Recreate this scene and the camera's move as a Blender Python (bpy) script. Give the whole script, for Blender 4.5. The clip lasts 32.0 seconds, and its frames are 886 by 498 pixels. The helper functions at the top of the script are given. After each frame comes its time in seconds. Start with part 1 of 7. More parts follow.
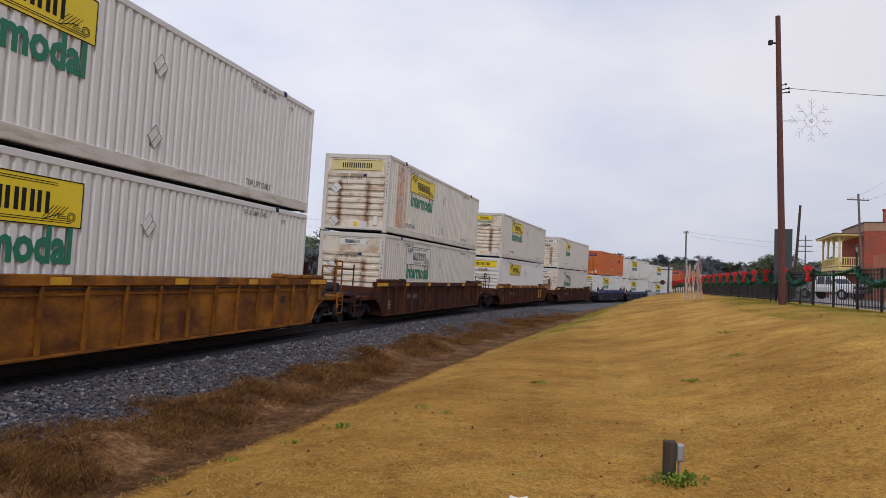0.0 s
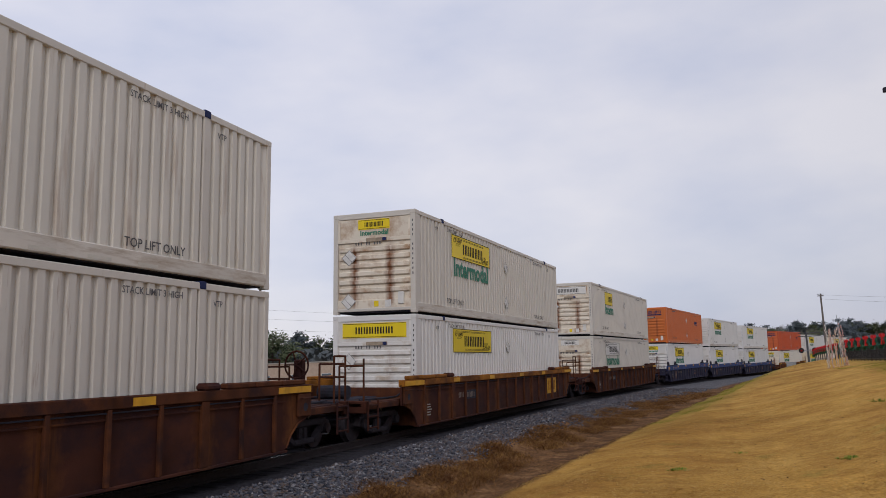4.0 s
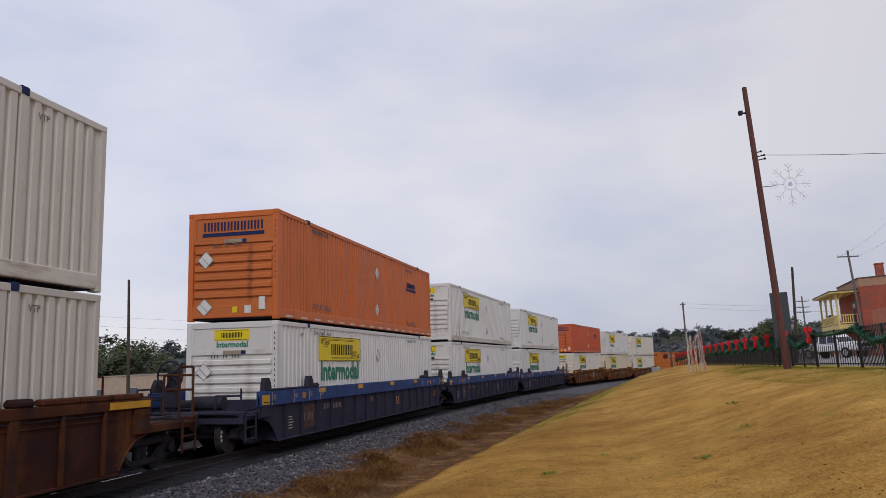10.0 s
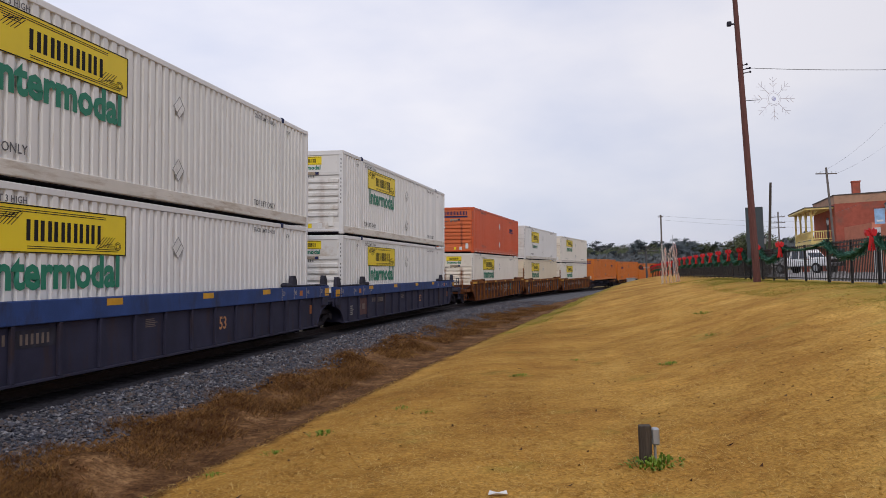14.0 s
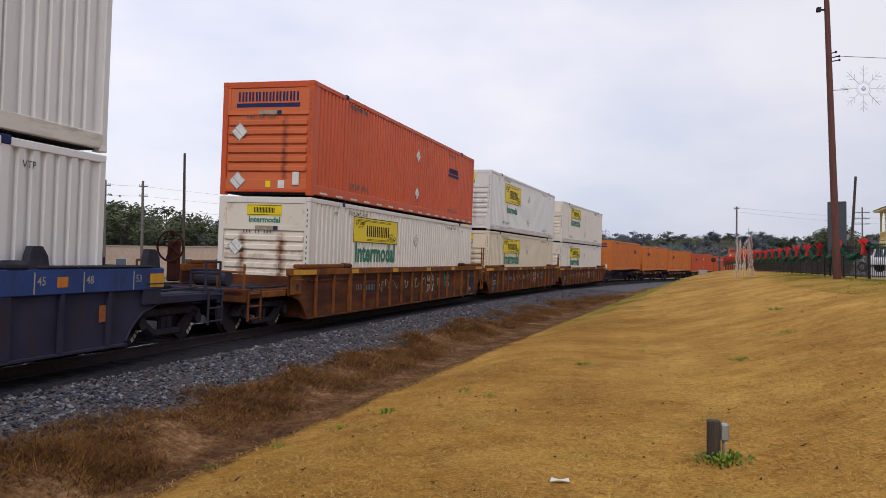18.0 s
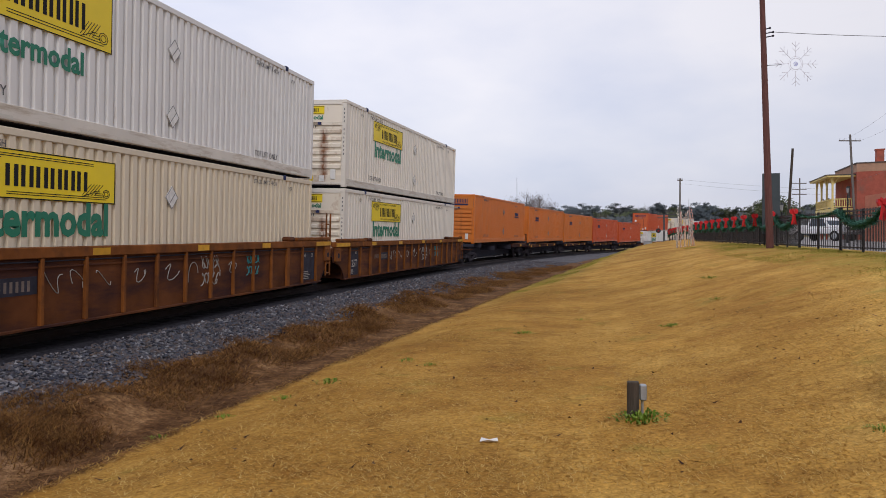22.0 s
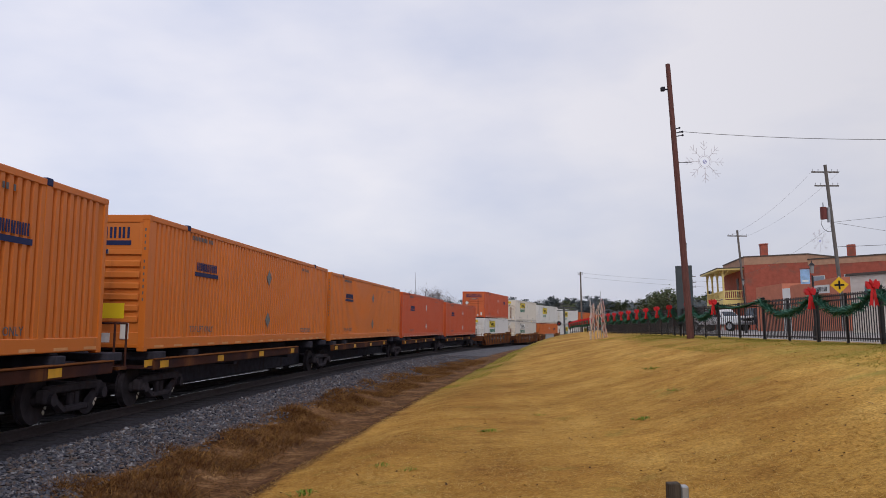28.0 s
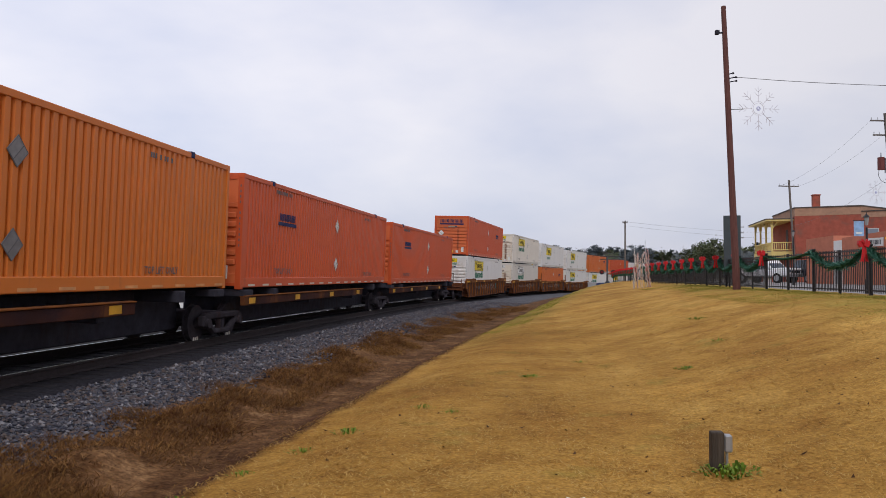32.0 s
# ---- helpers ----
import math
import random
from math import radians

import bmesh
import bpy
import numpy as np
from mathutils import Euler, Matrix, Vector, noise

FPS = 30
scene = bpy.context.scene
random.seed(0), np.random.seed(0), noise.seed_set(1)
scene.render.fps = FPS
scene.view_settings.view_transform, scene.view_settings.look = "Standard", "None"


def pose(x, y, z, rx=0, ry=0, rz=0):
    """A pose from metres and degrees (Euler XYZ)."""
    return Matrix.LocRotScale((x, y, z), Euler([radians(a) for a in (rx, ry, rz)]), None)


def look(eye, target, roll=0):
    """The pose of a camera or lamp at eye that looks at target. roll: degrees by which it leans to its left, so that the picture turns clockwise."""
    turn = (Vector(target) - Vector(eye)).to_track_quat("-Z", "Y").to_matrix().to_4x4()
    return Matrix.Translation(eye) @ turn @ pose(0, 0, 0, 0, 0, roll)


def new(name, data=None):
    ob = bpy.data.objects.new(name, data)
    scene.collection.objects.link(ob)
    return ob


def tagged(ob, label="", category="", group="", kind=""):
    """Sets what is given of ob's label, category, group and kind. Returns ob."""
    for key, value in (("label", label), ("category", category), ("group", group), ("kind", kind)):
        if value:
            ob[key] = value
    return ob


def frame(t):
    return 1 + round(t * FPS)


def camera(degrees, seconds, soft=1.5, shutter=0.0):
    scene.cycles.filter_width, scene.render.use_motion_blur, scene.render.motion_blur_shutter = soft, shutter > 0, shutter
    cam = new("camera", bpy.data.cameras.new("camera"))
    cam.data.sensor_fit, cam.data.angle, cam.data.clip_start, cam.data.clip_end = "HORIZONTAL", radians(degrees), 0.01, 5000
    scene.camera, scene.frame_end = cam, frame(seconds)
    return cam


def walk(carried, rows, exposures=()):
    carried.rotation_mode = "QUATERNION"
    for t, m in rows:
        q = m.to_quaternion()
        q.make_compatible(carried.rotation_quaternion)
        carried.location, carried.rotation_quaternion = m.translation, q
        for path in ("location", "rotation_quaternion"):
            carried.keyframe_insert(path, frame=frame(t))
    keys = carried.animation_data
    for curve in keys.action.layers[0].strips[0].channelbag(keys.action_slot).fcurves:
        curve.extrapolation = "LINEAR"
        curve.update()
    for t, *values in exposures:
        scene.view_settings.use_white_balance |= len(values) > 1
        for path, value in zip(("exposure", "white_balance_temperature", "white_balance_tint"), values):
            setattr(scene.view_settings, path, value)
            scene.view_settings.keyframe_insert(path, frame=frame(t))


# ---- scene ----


def aim(x, y, z, yaw, pitch, roll):
    """A camera pose: yaw to the right, pitch up, roll with the right side down."""
    return pose(x, y, z, 0, 0, -yaw) @ pose(0, 0, 0, 90 + pitch) @ pose(0, 0, 0, 0, 0, -roll)


PATH = [
    (0, aim(0.000, 0.000, 1.485, -10.078, 2.097, -1.839)),
    (0.5, aim(0.047, 0.056, 1.498, -15.159, 1.159, -2.330)),
    (1, aim(0.087, -0.055, 1.511, -16.673, 0.258, -0.801)),
    (1.5, aim(0.101, -0.047, 1.507, -13.972, 1.101, 1.766)),
    (2, aim(0.107, -0.053, 1.521, -14.966, 3.523, 3.283)),
    (2.5, aim(0.130, -0.055, 1.524, -14.551, 5.318, 3.039)),
    (4.5, aim(0.002, 0.098, 1.518, -19.000, 8.892, 2.625)),
    (5, aim(0.010, 0.033, 1.523, -17.485, 8.368, 2.507)),
    (5.5, aim(0.012, 0.050, 1.513, -15.755, 8.205, 2.269)),
    (6, aim(0.030, 0.031, 1.510, -14.206, 8.281, 2.371)),
    (6.5, aim(0.037, 0.055, 1.517, -12.823, 8.582, 2.576)),
    (7, aim(0.029, 0.046, 1.512, -11.969, 8.760, 2.439)),
    (7.5, aim(0.042, 0.016, 1.530, -11.391, 8.961, 2.287)),
    (8, aim(0.047, 0.018, 1.531, -10.765, 9.024, 2.452)),
    (8.5, aim(0.022, 0.034, 1.526, -10.203, 8.933, 2.443)),
    (9, aim(0.032, 0.023, 1.525, -9.855, 8.841, 2.527)),
    (9.5, aim(0.041, 0.039, 1.529, -9.749, 8.721, 2.903)),
    (10, aim(0.051, 0.018, 1.527, -9.628, 8.737, 3.330)),
    (10.5, aim(0.069, 0.026, 1.539, -7.902, 8.136, 3.018)),
    (11, aim(0.121, 0.024, 1.513, -3.652, 5.231, 2.929)),
    (11.5, aim(0.141, -0.047, 1.517, -3.836, 2.851, 3.317)),
    (12, aim(0.140, -0.007, 1.513, -6.370, 2.410, 2.899)),
    (12.5, aim(0.138, -0.047, 1.515, -7.043, 2.194, 2.603)),
    (13, aim(0.145, 0.010, 1.507, -7.683, 2.336, 2.936)),
    (13.5, aim(0.134, 0.020, 1.508, -8.303, 2.321, 2.955)),
    (14, aim(0.127, -0.003, 1.499, -8.572, 1.991, 1.916)),
    (14.5, aim(0.151, -0.034, 1.503, -8.412, 1.503, 1.329)),
    (16.5, aim(0.116, -0.014, 1.501, -10.602, 2.064, 1.249)),
    (17, aim(0.103, 0.007, 1.495, -14.104, 1.678, 1.034)),
    (17.5, aim(0.105, 0.016, 1.485, -14.205, 1.360, 0.347)),
    (18, aim(0.104, 0.014, 1.488, -13.421, 0.926, -0.198)),
    (18.5, aim(0.095, 0.009, 1.487, -12.770, 0.701, -0.172)),
    (19, aim(0.152, -0.029, 1.493, -19.716, 0.832, 0.795)),
    (19.5, aim(0.159, -0.000, 1.486, -36.609, 1.443, 1.828)),
    (20, aim(0.265, -0.015, 1.487, -27.567, 1.343, 2.277)),
    (20.5, aim(0.363, -0.072, 1.506, -22.248, -0.390, 0.315)),
    (21, aim(0.325, -0.204, 1.511, -19.695, 0.355, 0.569)),
    (21.5, aim(0.266, -0.289, 1.516, -15.872, 0.164, 0.958)),
    (22, aim(0.327, -0.277, 1.497, -9.935, -1.011, 0.387)),
    (22.5, aim(0.356, -0.012, 1.493, -5.623, -0.673, 0.316)),
    (23, aim(0.137, 0.137, 1.483, -3.654, 1.464, 0.282)),
    (23.5, aim(-0.202, 0.297, 1.500, -8.205, 4.693, 2.172)),
    (24, aim(-0.506, 0.427, 1.495, -14.094, 6.461, 3.249)),
    (24.5, aim(-0.671, 0.506, 1.515, -13.681, 9.396, 1.553)),
    (26.5, aim(-0.986, 0.297, 1.517, -11.596, 5.706, 2.701)),
    (27, aim(-0.951, 0.207, 1.515, -7.750, 5.910, 2.015)),
    (27.5, aim(-0.903, 0.235, 1.505, -3.407, 6.441, 1.202)),
    (28, aim(-0.893, 0.233, 1.473, -2.267, 5.695, 1.096)),
    (28.5, aim(-0.893, 0.233, 1.463, -2.648, 4.070, 1.292)),
    (29, aim(-0.908, 0.246, 1.465, -3.468, 3.002, 0.423)),
    (29.5, aim(-0.907, 0.261, 1.460, -4.061, 2.766, 0.373)),
    (30, aim(-0.906, 0.248, 1.460, -4.091, 2.614, 0.705)),
    (30.5, aim(-0.901, 0.296, 1.452, -3.771, 2.321, 1.034)),
    (31, aim(-0.928, 0.190, 1.469, -4.059, 2.337, 0.932)),
    (31.5, aim(-0.923, 0.224, 1.459, -4.469, 2.506, 0.391)),
    (32, aim(-0.920, 0.278, 1.453, -5.365, 1.886, 0.007)),
]
cam = camera(58.063, 32.0, soft=0.85)
walk(cam, PATH, exposures=[(0, -0.12, 6500, 14), (0.9, 0.0, 6500, 14), (2.0, -0.18, 6500, 14), (2.6, -0.24, 6500, 14), (4.5, -0.31, 6450, 14), (10, -0.31, 6450, 14), (11.2, -0.14, 6500, 14), (12.6, 0.04, 6500, 14), (14.2, -0.08, 6500, 14), (17.5, -0.04, 6500, 14), (19.1, 0.0, 6500, 14), (19.9, 0.34, 6500, 14), (20.8, 0.22, 6500, 14), (22.0, -0.04, 6500, 14), (23.2, -0.04, 6500, 14), (24.2, -0.18, 6500, 14), (27.5, -0.18, 6500, 14), (29, -0.07, 6500, 14), (30, -0.14, 6500, 14), (32, -0.1, 6500, 14)])

# ---- light ----
SUN_ELEVATION, SUN_AZIMUTH = 36.0, 163.0   # degrees; azimuth clockwise from +y


def make_world():
    w = bpy.data.worlds.new("overcast_sky")
    scene.world = w
    w.use_nodes = True
    nt = w.node_tree
    n, l = nt.nodes, nt.links
    n.clear()
    out, bg = n.new("ShaderNodeOutputWorld"), n.new("ShaderNodeBackground")
    sky = n.new("ShaderNodeTexSky")
    sky.sky_type, sky.sun_disc = "NISHITA", False
    sky.sun_elevation, sky.sun_rotation = radians(SUN_ELEVATION), radians(SUN_AZIMUTH)
    sky.air_density, sky.dust_density = 1.0, 2.0
    dim = n.new("ShaderNodeMix")
    dim.data_type, dim.blend_type = "RGBA", "MULTIPLY"
    dim.inputs[0].default_value = 1.0
    dim.inputs[7].default_value = (0.12, 0.12, 0.12, 1)
    l.new(sky.outputs[0], dim.inputs[6])
    tc, mp = n.new("ShaderNodeTexCoord"), n.new("ShaderNodeMapping")
    mp.inputs["Scale"].default_value = (1.0, 1.0, 2.4)
    mp.inputs["Rotation"].default_value = (0.0, 0.12, 0.6)
    l.new(tc.outputs["Generated"], mp.inputs["Vector"])
    big, small = n.new("ShaderNodeTexNoise"), n.new("ShaderNodeTexNoise")
    big.inputs["Scale"].default_value, big.inputs["Detail"].default_value, big.inputs["Roughness"].default_value = 1.7, 5.0, 0.5
    small.inputs["Scale"].default_value, small.inputs["Detail"].default_value = 4.5, 6.0
    l.new(mp.outputs[0], big.inputs["Vector"])
    l.new(mp.outputs[0], small.inputs["Vector"])
    add = n.new("ShaderNodeMath")
    add.operation = "MULTIPLY_ADD"
    add.inputs[1].default_value = 0.35
    l.new(small.outputs[0], add.inputs[0])
    l.new(big.outputs[0], add.inputs[2])
    cloud = n.new("ShaderNodeValToRGB")
    e = cloud.color_ramp.elements
    e[0].position, e[0].color = 0.43, (0.50, 0.58, 0.76, 1)
    e[1].position, e[1].color = 0.84, (0.90, 0.895, 0.93, 1)
    mid = e.new(0.62)
    mid.color = (0.70, 0.735, 0.85, 1)
    l.new(add.outputs[0], cloud.inputs[0])
    mix = n.new("ShaderNodeMix")
    mix.data_type = "RGBA"
    mix.inputs[0].default_value = 0.86
    l.new(dim.outputs[2], mix.inputs[6])
    l.new(cloud.outputs[0], mix.inputs[7])
    l.new(mix.outputs[2], bg.inputs[0])
    # the cloud is thinner, and brighter, to the north-west and overhead
    dot, thin = n.new("ShaderNodeVectorMath"), n.new("ShaderNodeMapRange")
    dot.operation = "DOT_PRODUCT"
    dot.inputs[1].default_value = (-0.6, 0.4, 0.7)
    l.new(tc.outputs["Generated"], dot.inputs[0])
    thin.inputs[1].default_value, thin.inputs[2].default_value, thin.inputs[3].default_value, thin.inputs[4].default_value = -0.2, 1.0, 0.76, 1.25
    l.new(dot.outputs["Value"], thin.inputs[0])
    l.new(thin.outputs[0], bg.inputs[1])
    l.new(bg.outputs[0], out.inputs[0])


make_world()
sun_data = bpy.data.lights.new("sun", "SUN")
sun_data.energy, sun_data.angle, sun_data.color = 1.05, radians(14), (1.0, 0.95, 0.88)
sun = new("sun", sun_data)
_a, _e = radians(SUN_AZIMUTH), radians(SUN_ELEVATION)
_d = Vector((math.sin(_a) * math.cos(_e), math.cos(_a) * math.cos(_e), math.sin(_e)))
sun.matrix_world = look(_d * 300, (0, 0, 0))


# ---- materials ----
MATS = {}


def mat(name, color, rough=0.6, metal=0.0, vary=0.12, scale=3.0, dirt=None, dirt_amount=0.0, dirt_scale=(2, 2, 0.6),
        bump=0.15, bump_scale=40.0, spec=0.4, rnd=0.06, grain=(1, 1, 1), runs=None):
    """A painted or raw surface: base colour with blotches, streaks of dirt or rust, fine relief."""
    if name in MATS:
        return MATS[name]
    m = bpy.data.materials.new(name)
    m.use_nodes = True
    nt = m.node_tree
    n, l = nt.nodes, nt.links
    b = n["Principled BSDF"]
    b.inputs["Roughness"].default_value, b.inputs["Metallic"].default_value = rough, metal
    b.inputs["Specular IOR Level"].default_value = spec
    tc, mp = n.new("ShaderNodeTexCoord"), n.new("ShaderNodeMapping")
    info = n.new("ShaderNodeObjectInfo")
    mp.inputs["Scale"].default_value = grain
    l.new(tc.outputs["Object"], mp.inputs["Vector"])
    l.new(info.outputs["Random"], mp.inputs["Location"])
    n1 = n.new("ShaderNodeTexNoise")
    n1.inputs["Scale"].default_value, n1.inputs["Detail"].default_value = scale, 6.0
    l.new(mp.outputs[0], n1.inputs["Vector"])
    hsv = n.new("ShaderNodeHueSaturation")
    hsv.inputs["Color"].default_value = (*color, 1)
    mr = n.new("ShaderNodeMapRange")
    mr.inputs[1].default_value, mr.inputs[2].default_value = 0.25, 0.75
    mr.inputs[3].default_value, mr.inputs[4].default_value = 1 - vary, 1 + vary
    l.new(n1.outputs[0], mr.inputs[0])
    r2 = n.new("ShaderNodeMath")
    r2.operation = "MULTIPLY_ADD"
    r2.inputs[1].default_value, r2.inputs[2].default_value = 2 * rnd, 1 - rnd
    l.new(info.outputs["Random"], r2.inputs[0])
    mu = n.new("ShaderNodeMath")
    mu.operation = "MULTIPLY"
    l.new(mr.outputs[0], mu.inputs[0])
    l.new(r2.outputs[0], mu.inputs[1])
    l.new(mu.outputs[0], hsv.inputs["Value"])
    col = hsv.outputs[0]
    if dirt:
        m2 = n.new("ShaderNodeMapping")
        m2.inputs["Scale"].default_value = dirt_scale
        l.new(tc.outputs["Object"], m2.inputs["Vector"])
        off = n.new("ShaderNodeMath")
        off.operation = "MULTIPLY"
        off.inputs[1].default_value = 37.0
        l.new(info.outputs["Random"], off.inputs[0])
        l.new(off.outputs[0], m2.inputs["Location"])
        n2 = n.new("ShaderNodeTexNoise")
        n2.inputs["Scale"].default_value, n2.inputs["Detail"].default_value, n2.inputs["Roughness"].default_value = 1.0, 8.0, 0.65
        l.new(m2.outputs[0], n2.inputs["Vector"])
        ramp = n.new("ShaderNodeMapRange")
        ramp.inputs[1].default_value, ramp.inputs[2].default_value = 0.74 - dirt_amount, 0.90 - dirt_amount * 0.8
        ramp.inputs[4].default_value = 0.85
        l.new(n2.outputs[0], ramp.inputs[0])
        mix = n.new("ShaderNodeMix")
        mix.data_type = "RGBA"
        mix.inputs[7].default_value = (*dirt, 1)
        l.new(ramp.outputs[0], mix.inputs[0])
        l.new(col, mix.inputs[6])
        col = mix.outputs[2]
    if runs:
        # rust runs: axis along which the runs lie side by side, their centres, half width, reach, strength, colour
        axis, centres, half, low, high, much, tint = runs
        xyz = n.new("ShaderNodeSeparateXYZ")
        l.new(tc.outputs["Object"], xyz.inputs[0])
        wob = n.new("ShaderNodeTexNoise")
        wob.inputs["Scale"].default_value, wob.inputs["Detail"].default_value = 6.0, 4.0
        l.new(mp.outputs[0], wob.inputs["Vector"])
        total = None
        for c in centres:
            d = n.new("ShaderNodeMath")
            d.operation = "SUBTRACT"
            d.inputs[1].default_value = c
            l.new(xyz.outputs[axis], d.inputs[0])
            ab = n.new("ShaderNodeMath")
            ab.operation = "ABSOLUTE"
            l.new(d.outputs[0], ab.inputs[0])
            jig = n.new("ShaderNodeMath")
            jig.operation = "MULTIPLY_ADD"
            jig.inputs[1].default_value = half * 1.6
            l.new(wob.outputs[0], jig.inputs[0])
            l.new(ab.outputs[0], jig.inputs[2])
            r1 = n.new("ShaderNodeMapRange")
            r1.inputs[1].default_value, r1.inputs[2].default_value = half * 0.8, half * 2.0
            r1.inputs[3].default_value, r1.inputs[4].default_value = much, 0.0
            l.new(jig.outputs[0], r1.inputs[0])
            if total is None:
                total = r1.outputs[0]
            else:
                mx = n.new("ShaderNodeMath")
                mx.operation = "MAXIMUM"
                l.new(total, mx.inputs[0])
                l.new(r1.outputs[0], mx.inputs[1])
                total = mx.outputs[0]
        bm2, blot = n.new("ShaderNodeMapping"), n.new("ShaderNodeTexNoise")
        bm2.inputs["Scale"].default_value = (9.0, 9.0, 0.9)
        l.new(tc.outputs["Object"], bm2.inputs["Vector"])
        l.new(info.outputs["Random"], bm2.inputs["Location"])
        blot.inputs["Scale"].default_value, blot.inputs["Detail"].default_value, blot.inputs["Roughness"].default_value = 1.0, 7.0, 0.6
        l.new(bm2.outputs[0], blot.inputs["Vector"])
        br = n.new("ShaderNodeMapRange")
        br.inputs[1].default_value, br.inputs[2].default_value = 0.30, 0.46
        l.new(blot.outputs[0], br.inputs[0])
        zr = n.new("ShaderNodeMapRange")
        zr.inputs[1].default_value, zr.inputs[2].default_value = high, high - 0.25
        l.new(xyz.outputs[2], zr.inputs[0])
        z2 = n.new("ShaderNodeMapRange")
        z2.inputs[1].default_value, z2.inputs[2].default_value = low, low + 0.2
        l.new(xyz.outputs[2], z2.inputs[0])
        last = total
        for o in (br.outputs[0], zr.outputs[0], z2.outputs[0]):
            k = n.new("ShaderNodeMath")
            k.operation = "MULTIPLY"
            l.new(last, k.inputs[0])
            l.new(o, k.inputs[1])
            last = k.outputs[0]
        rm = n.new("ShaderNodeMix")
        rm.data_type = "RGBA"
        rm.inputs[7].default_value = (*tint, 1)
        l.new(last, rm.inputs[0])
        l.new(col, rm.inputs[6])
        col = rm.outputs[2]
    l.new(col, b.inputs["Base Color"])
    if bump:
        n3, bp = n.new("ShaderNodeTexNoise"), n.new("ShaderNodeBump")
        n3.inputs["Scale"].default_value, n3.inputs["Detail"].default_value = bump_scale, 4.0
        l.new(mp.outputs[0], n3.inputs["Vector"])
        bp.inputs["Strength"].default_value, bp.inputs["Distance"].default_value = bump, 0.02
        l.new(n3.outputs[0], bp.inputs["Height"])
        l.new(bp.outputs[0], b.inputs["Normal"])
    MATS[name] = m
    return m


WHITE = mat("white_container_paint", (0.70, 0.70, 0.70), 0.5, vary=0.05, scale=0.6, dirt=(0.40, 0.32, 0.24), dirt_amount=0.11, dirt_scale=(9, 9, 1.2), bump=0.06)
CREAM = mat("cream_container_paint", (0.70, 0.665, 0.605), 0.5, vary=0.05, scale=0.6, dirt=(0.38, 0.25, 0.15), dirt_amount=0.12, dirt_scale=(9, 9, 1.2), bump=0.06)
RUSTY = mat("rusting_white_paint", (0.62, 0.595, 0.55), 0.55, vary=0.06, scale=0.6, dirt=(0.22, 0.085, 0.03), dirt_amount=0.125, dirt_scale=(9, 9, 0.9), bump=0.06)
ORANGE = mat("orange_container_paint", (0.60, 0.145, 0.028), 0.5, vary=0.08, scale=0.7, dirt=(0.30, 0.09, 0.04), dirt_amount=0.16, dirt_scale=(4, 4, 0.5), bump=0.06)
AMBER = mat("faded_amber_container_paint", (0.58, 0.155, 0.016), 0.5, vary=0.08, scale=0.7, dirt=(0.34, 0.12, 0.04), dirt_amount=0.15, dirt_scale=(4, 4, 0.5), bump=0.06)
RED = mat("red_orange_container_paint", (0.56, 0.088, 0.022), 0.5, vary=0.08, scale=0.7, dirt=(0.28, 0.06, 0.03), dirt_amount=0.14, dirt_scale=(4, 4, 0.5), bump=0.06)
BUTTER = mat("butter_cream_container_paint", (0.69, 0.61, 0.475), 0.5, vary=0.05, scale=0.6, dirt=(0.38, 0.25, 0.15), dirt_amount=0.12, dirt_scale=(9, 9, 1.2), bump=0.06)
PAINTS = {"butter": BUTTER, "white": WHITE, "cream": CREAM, "rusty": RUSTY, "orange": ORANGE, "amber": AMBER, "red": RED}
END_RUNS = (0, (-0.62, 0.50), 0.14, 0.10, 2.05, 1.0, (0.20, 0.075, 0.027))
END_PAINTS = {
    "white": mat("white_end_paint", (0.70, 0.69, 0.67), 0.5, vary=0.06, scale=0.8, dirt=(0.42, 0.32, 0.22), dirt_amount=0.19, dirt_scale=(1.6, 1.6, 1.6), bump=0.06, runs=(*END_RUNS[:5], 0.28, END_RUNS[6])),
    "butter": mat("butter_cream_end_paint", (0.72, 0.63, 0.48), 0.5, vary=0.06, scale=0.8, dirt=(0.36, 0.20, 0.10), dirt_amount=0.19, dirt_scale=(1.6, 1.6, 1.6), bump=0.06, runs=(*END_RUNS[:5], 0.5, END_RUNS[6])),
    "cream": mat("cream_end_paint", (0.74, 0.68, 0.58), 0.5, vary=0.06, scale=0.8, dirt=(0.36, 0.20, 0.10), dirt_amount=0.21, dirt_scale=(1.6, 1.6, 1.6), bump=0.06, runs=END_RUNS),
    "rusty": mat("rusting_end_paint", (0.72, 0.66, 0.56), 0.55, vary=0.07, scale=0.8, dirt=(0.36, 0.20, 0.09), dirt_amount=0.25, dirt_scale=(1.6, 1.6, 1.6), bump=0.06, runs=END_RUNS),
    "orange": mat("orange_end_paint", (0.56, 0.155, 0.036), 0.5, vary=0.08, scale=0.7, bump=0.06, runs=(0, (0.50,), 0.09, 0.4, 2.1, 0.6, (0.14, 0.03, 0.02))),
    "amber": mat("amber_end_paint", (0.58, 0.175, 0.03), 0.5, vary=0.08, scale=0.7, bump=0.06, runs=(0, (-0.62, 0.50), 0.09, 0.2, 2.1, 0.3, (0.2, 0.06, 0.02))),
    "red": mat("red_orange_end_paint", (0.60, 0.14, 0.045), 0.5, vary=0.08, scale=0.7, bump=0.06, runs=(0, (0.50,), 0.09, 0.3, 2.1, 0.75, (0.10, 0.02, 0.02))),
}
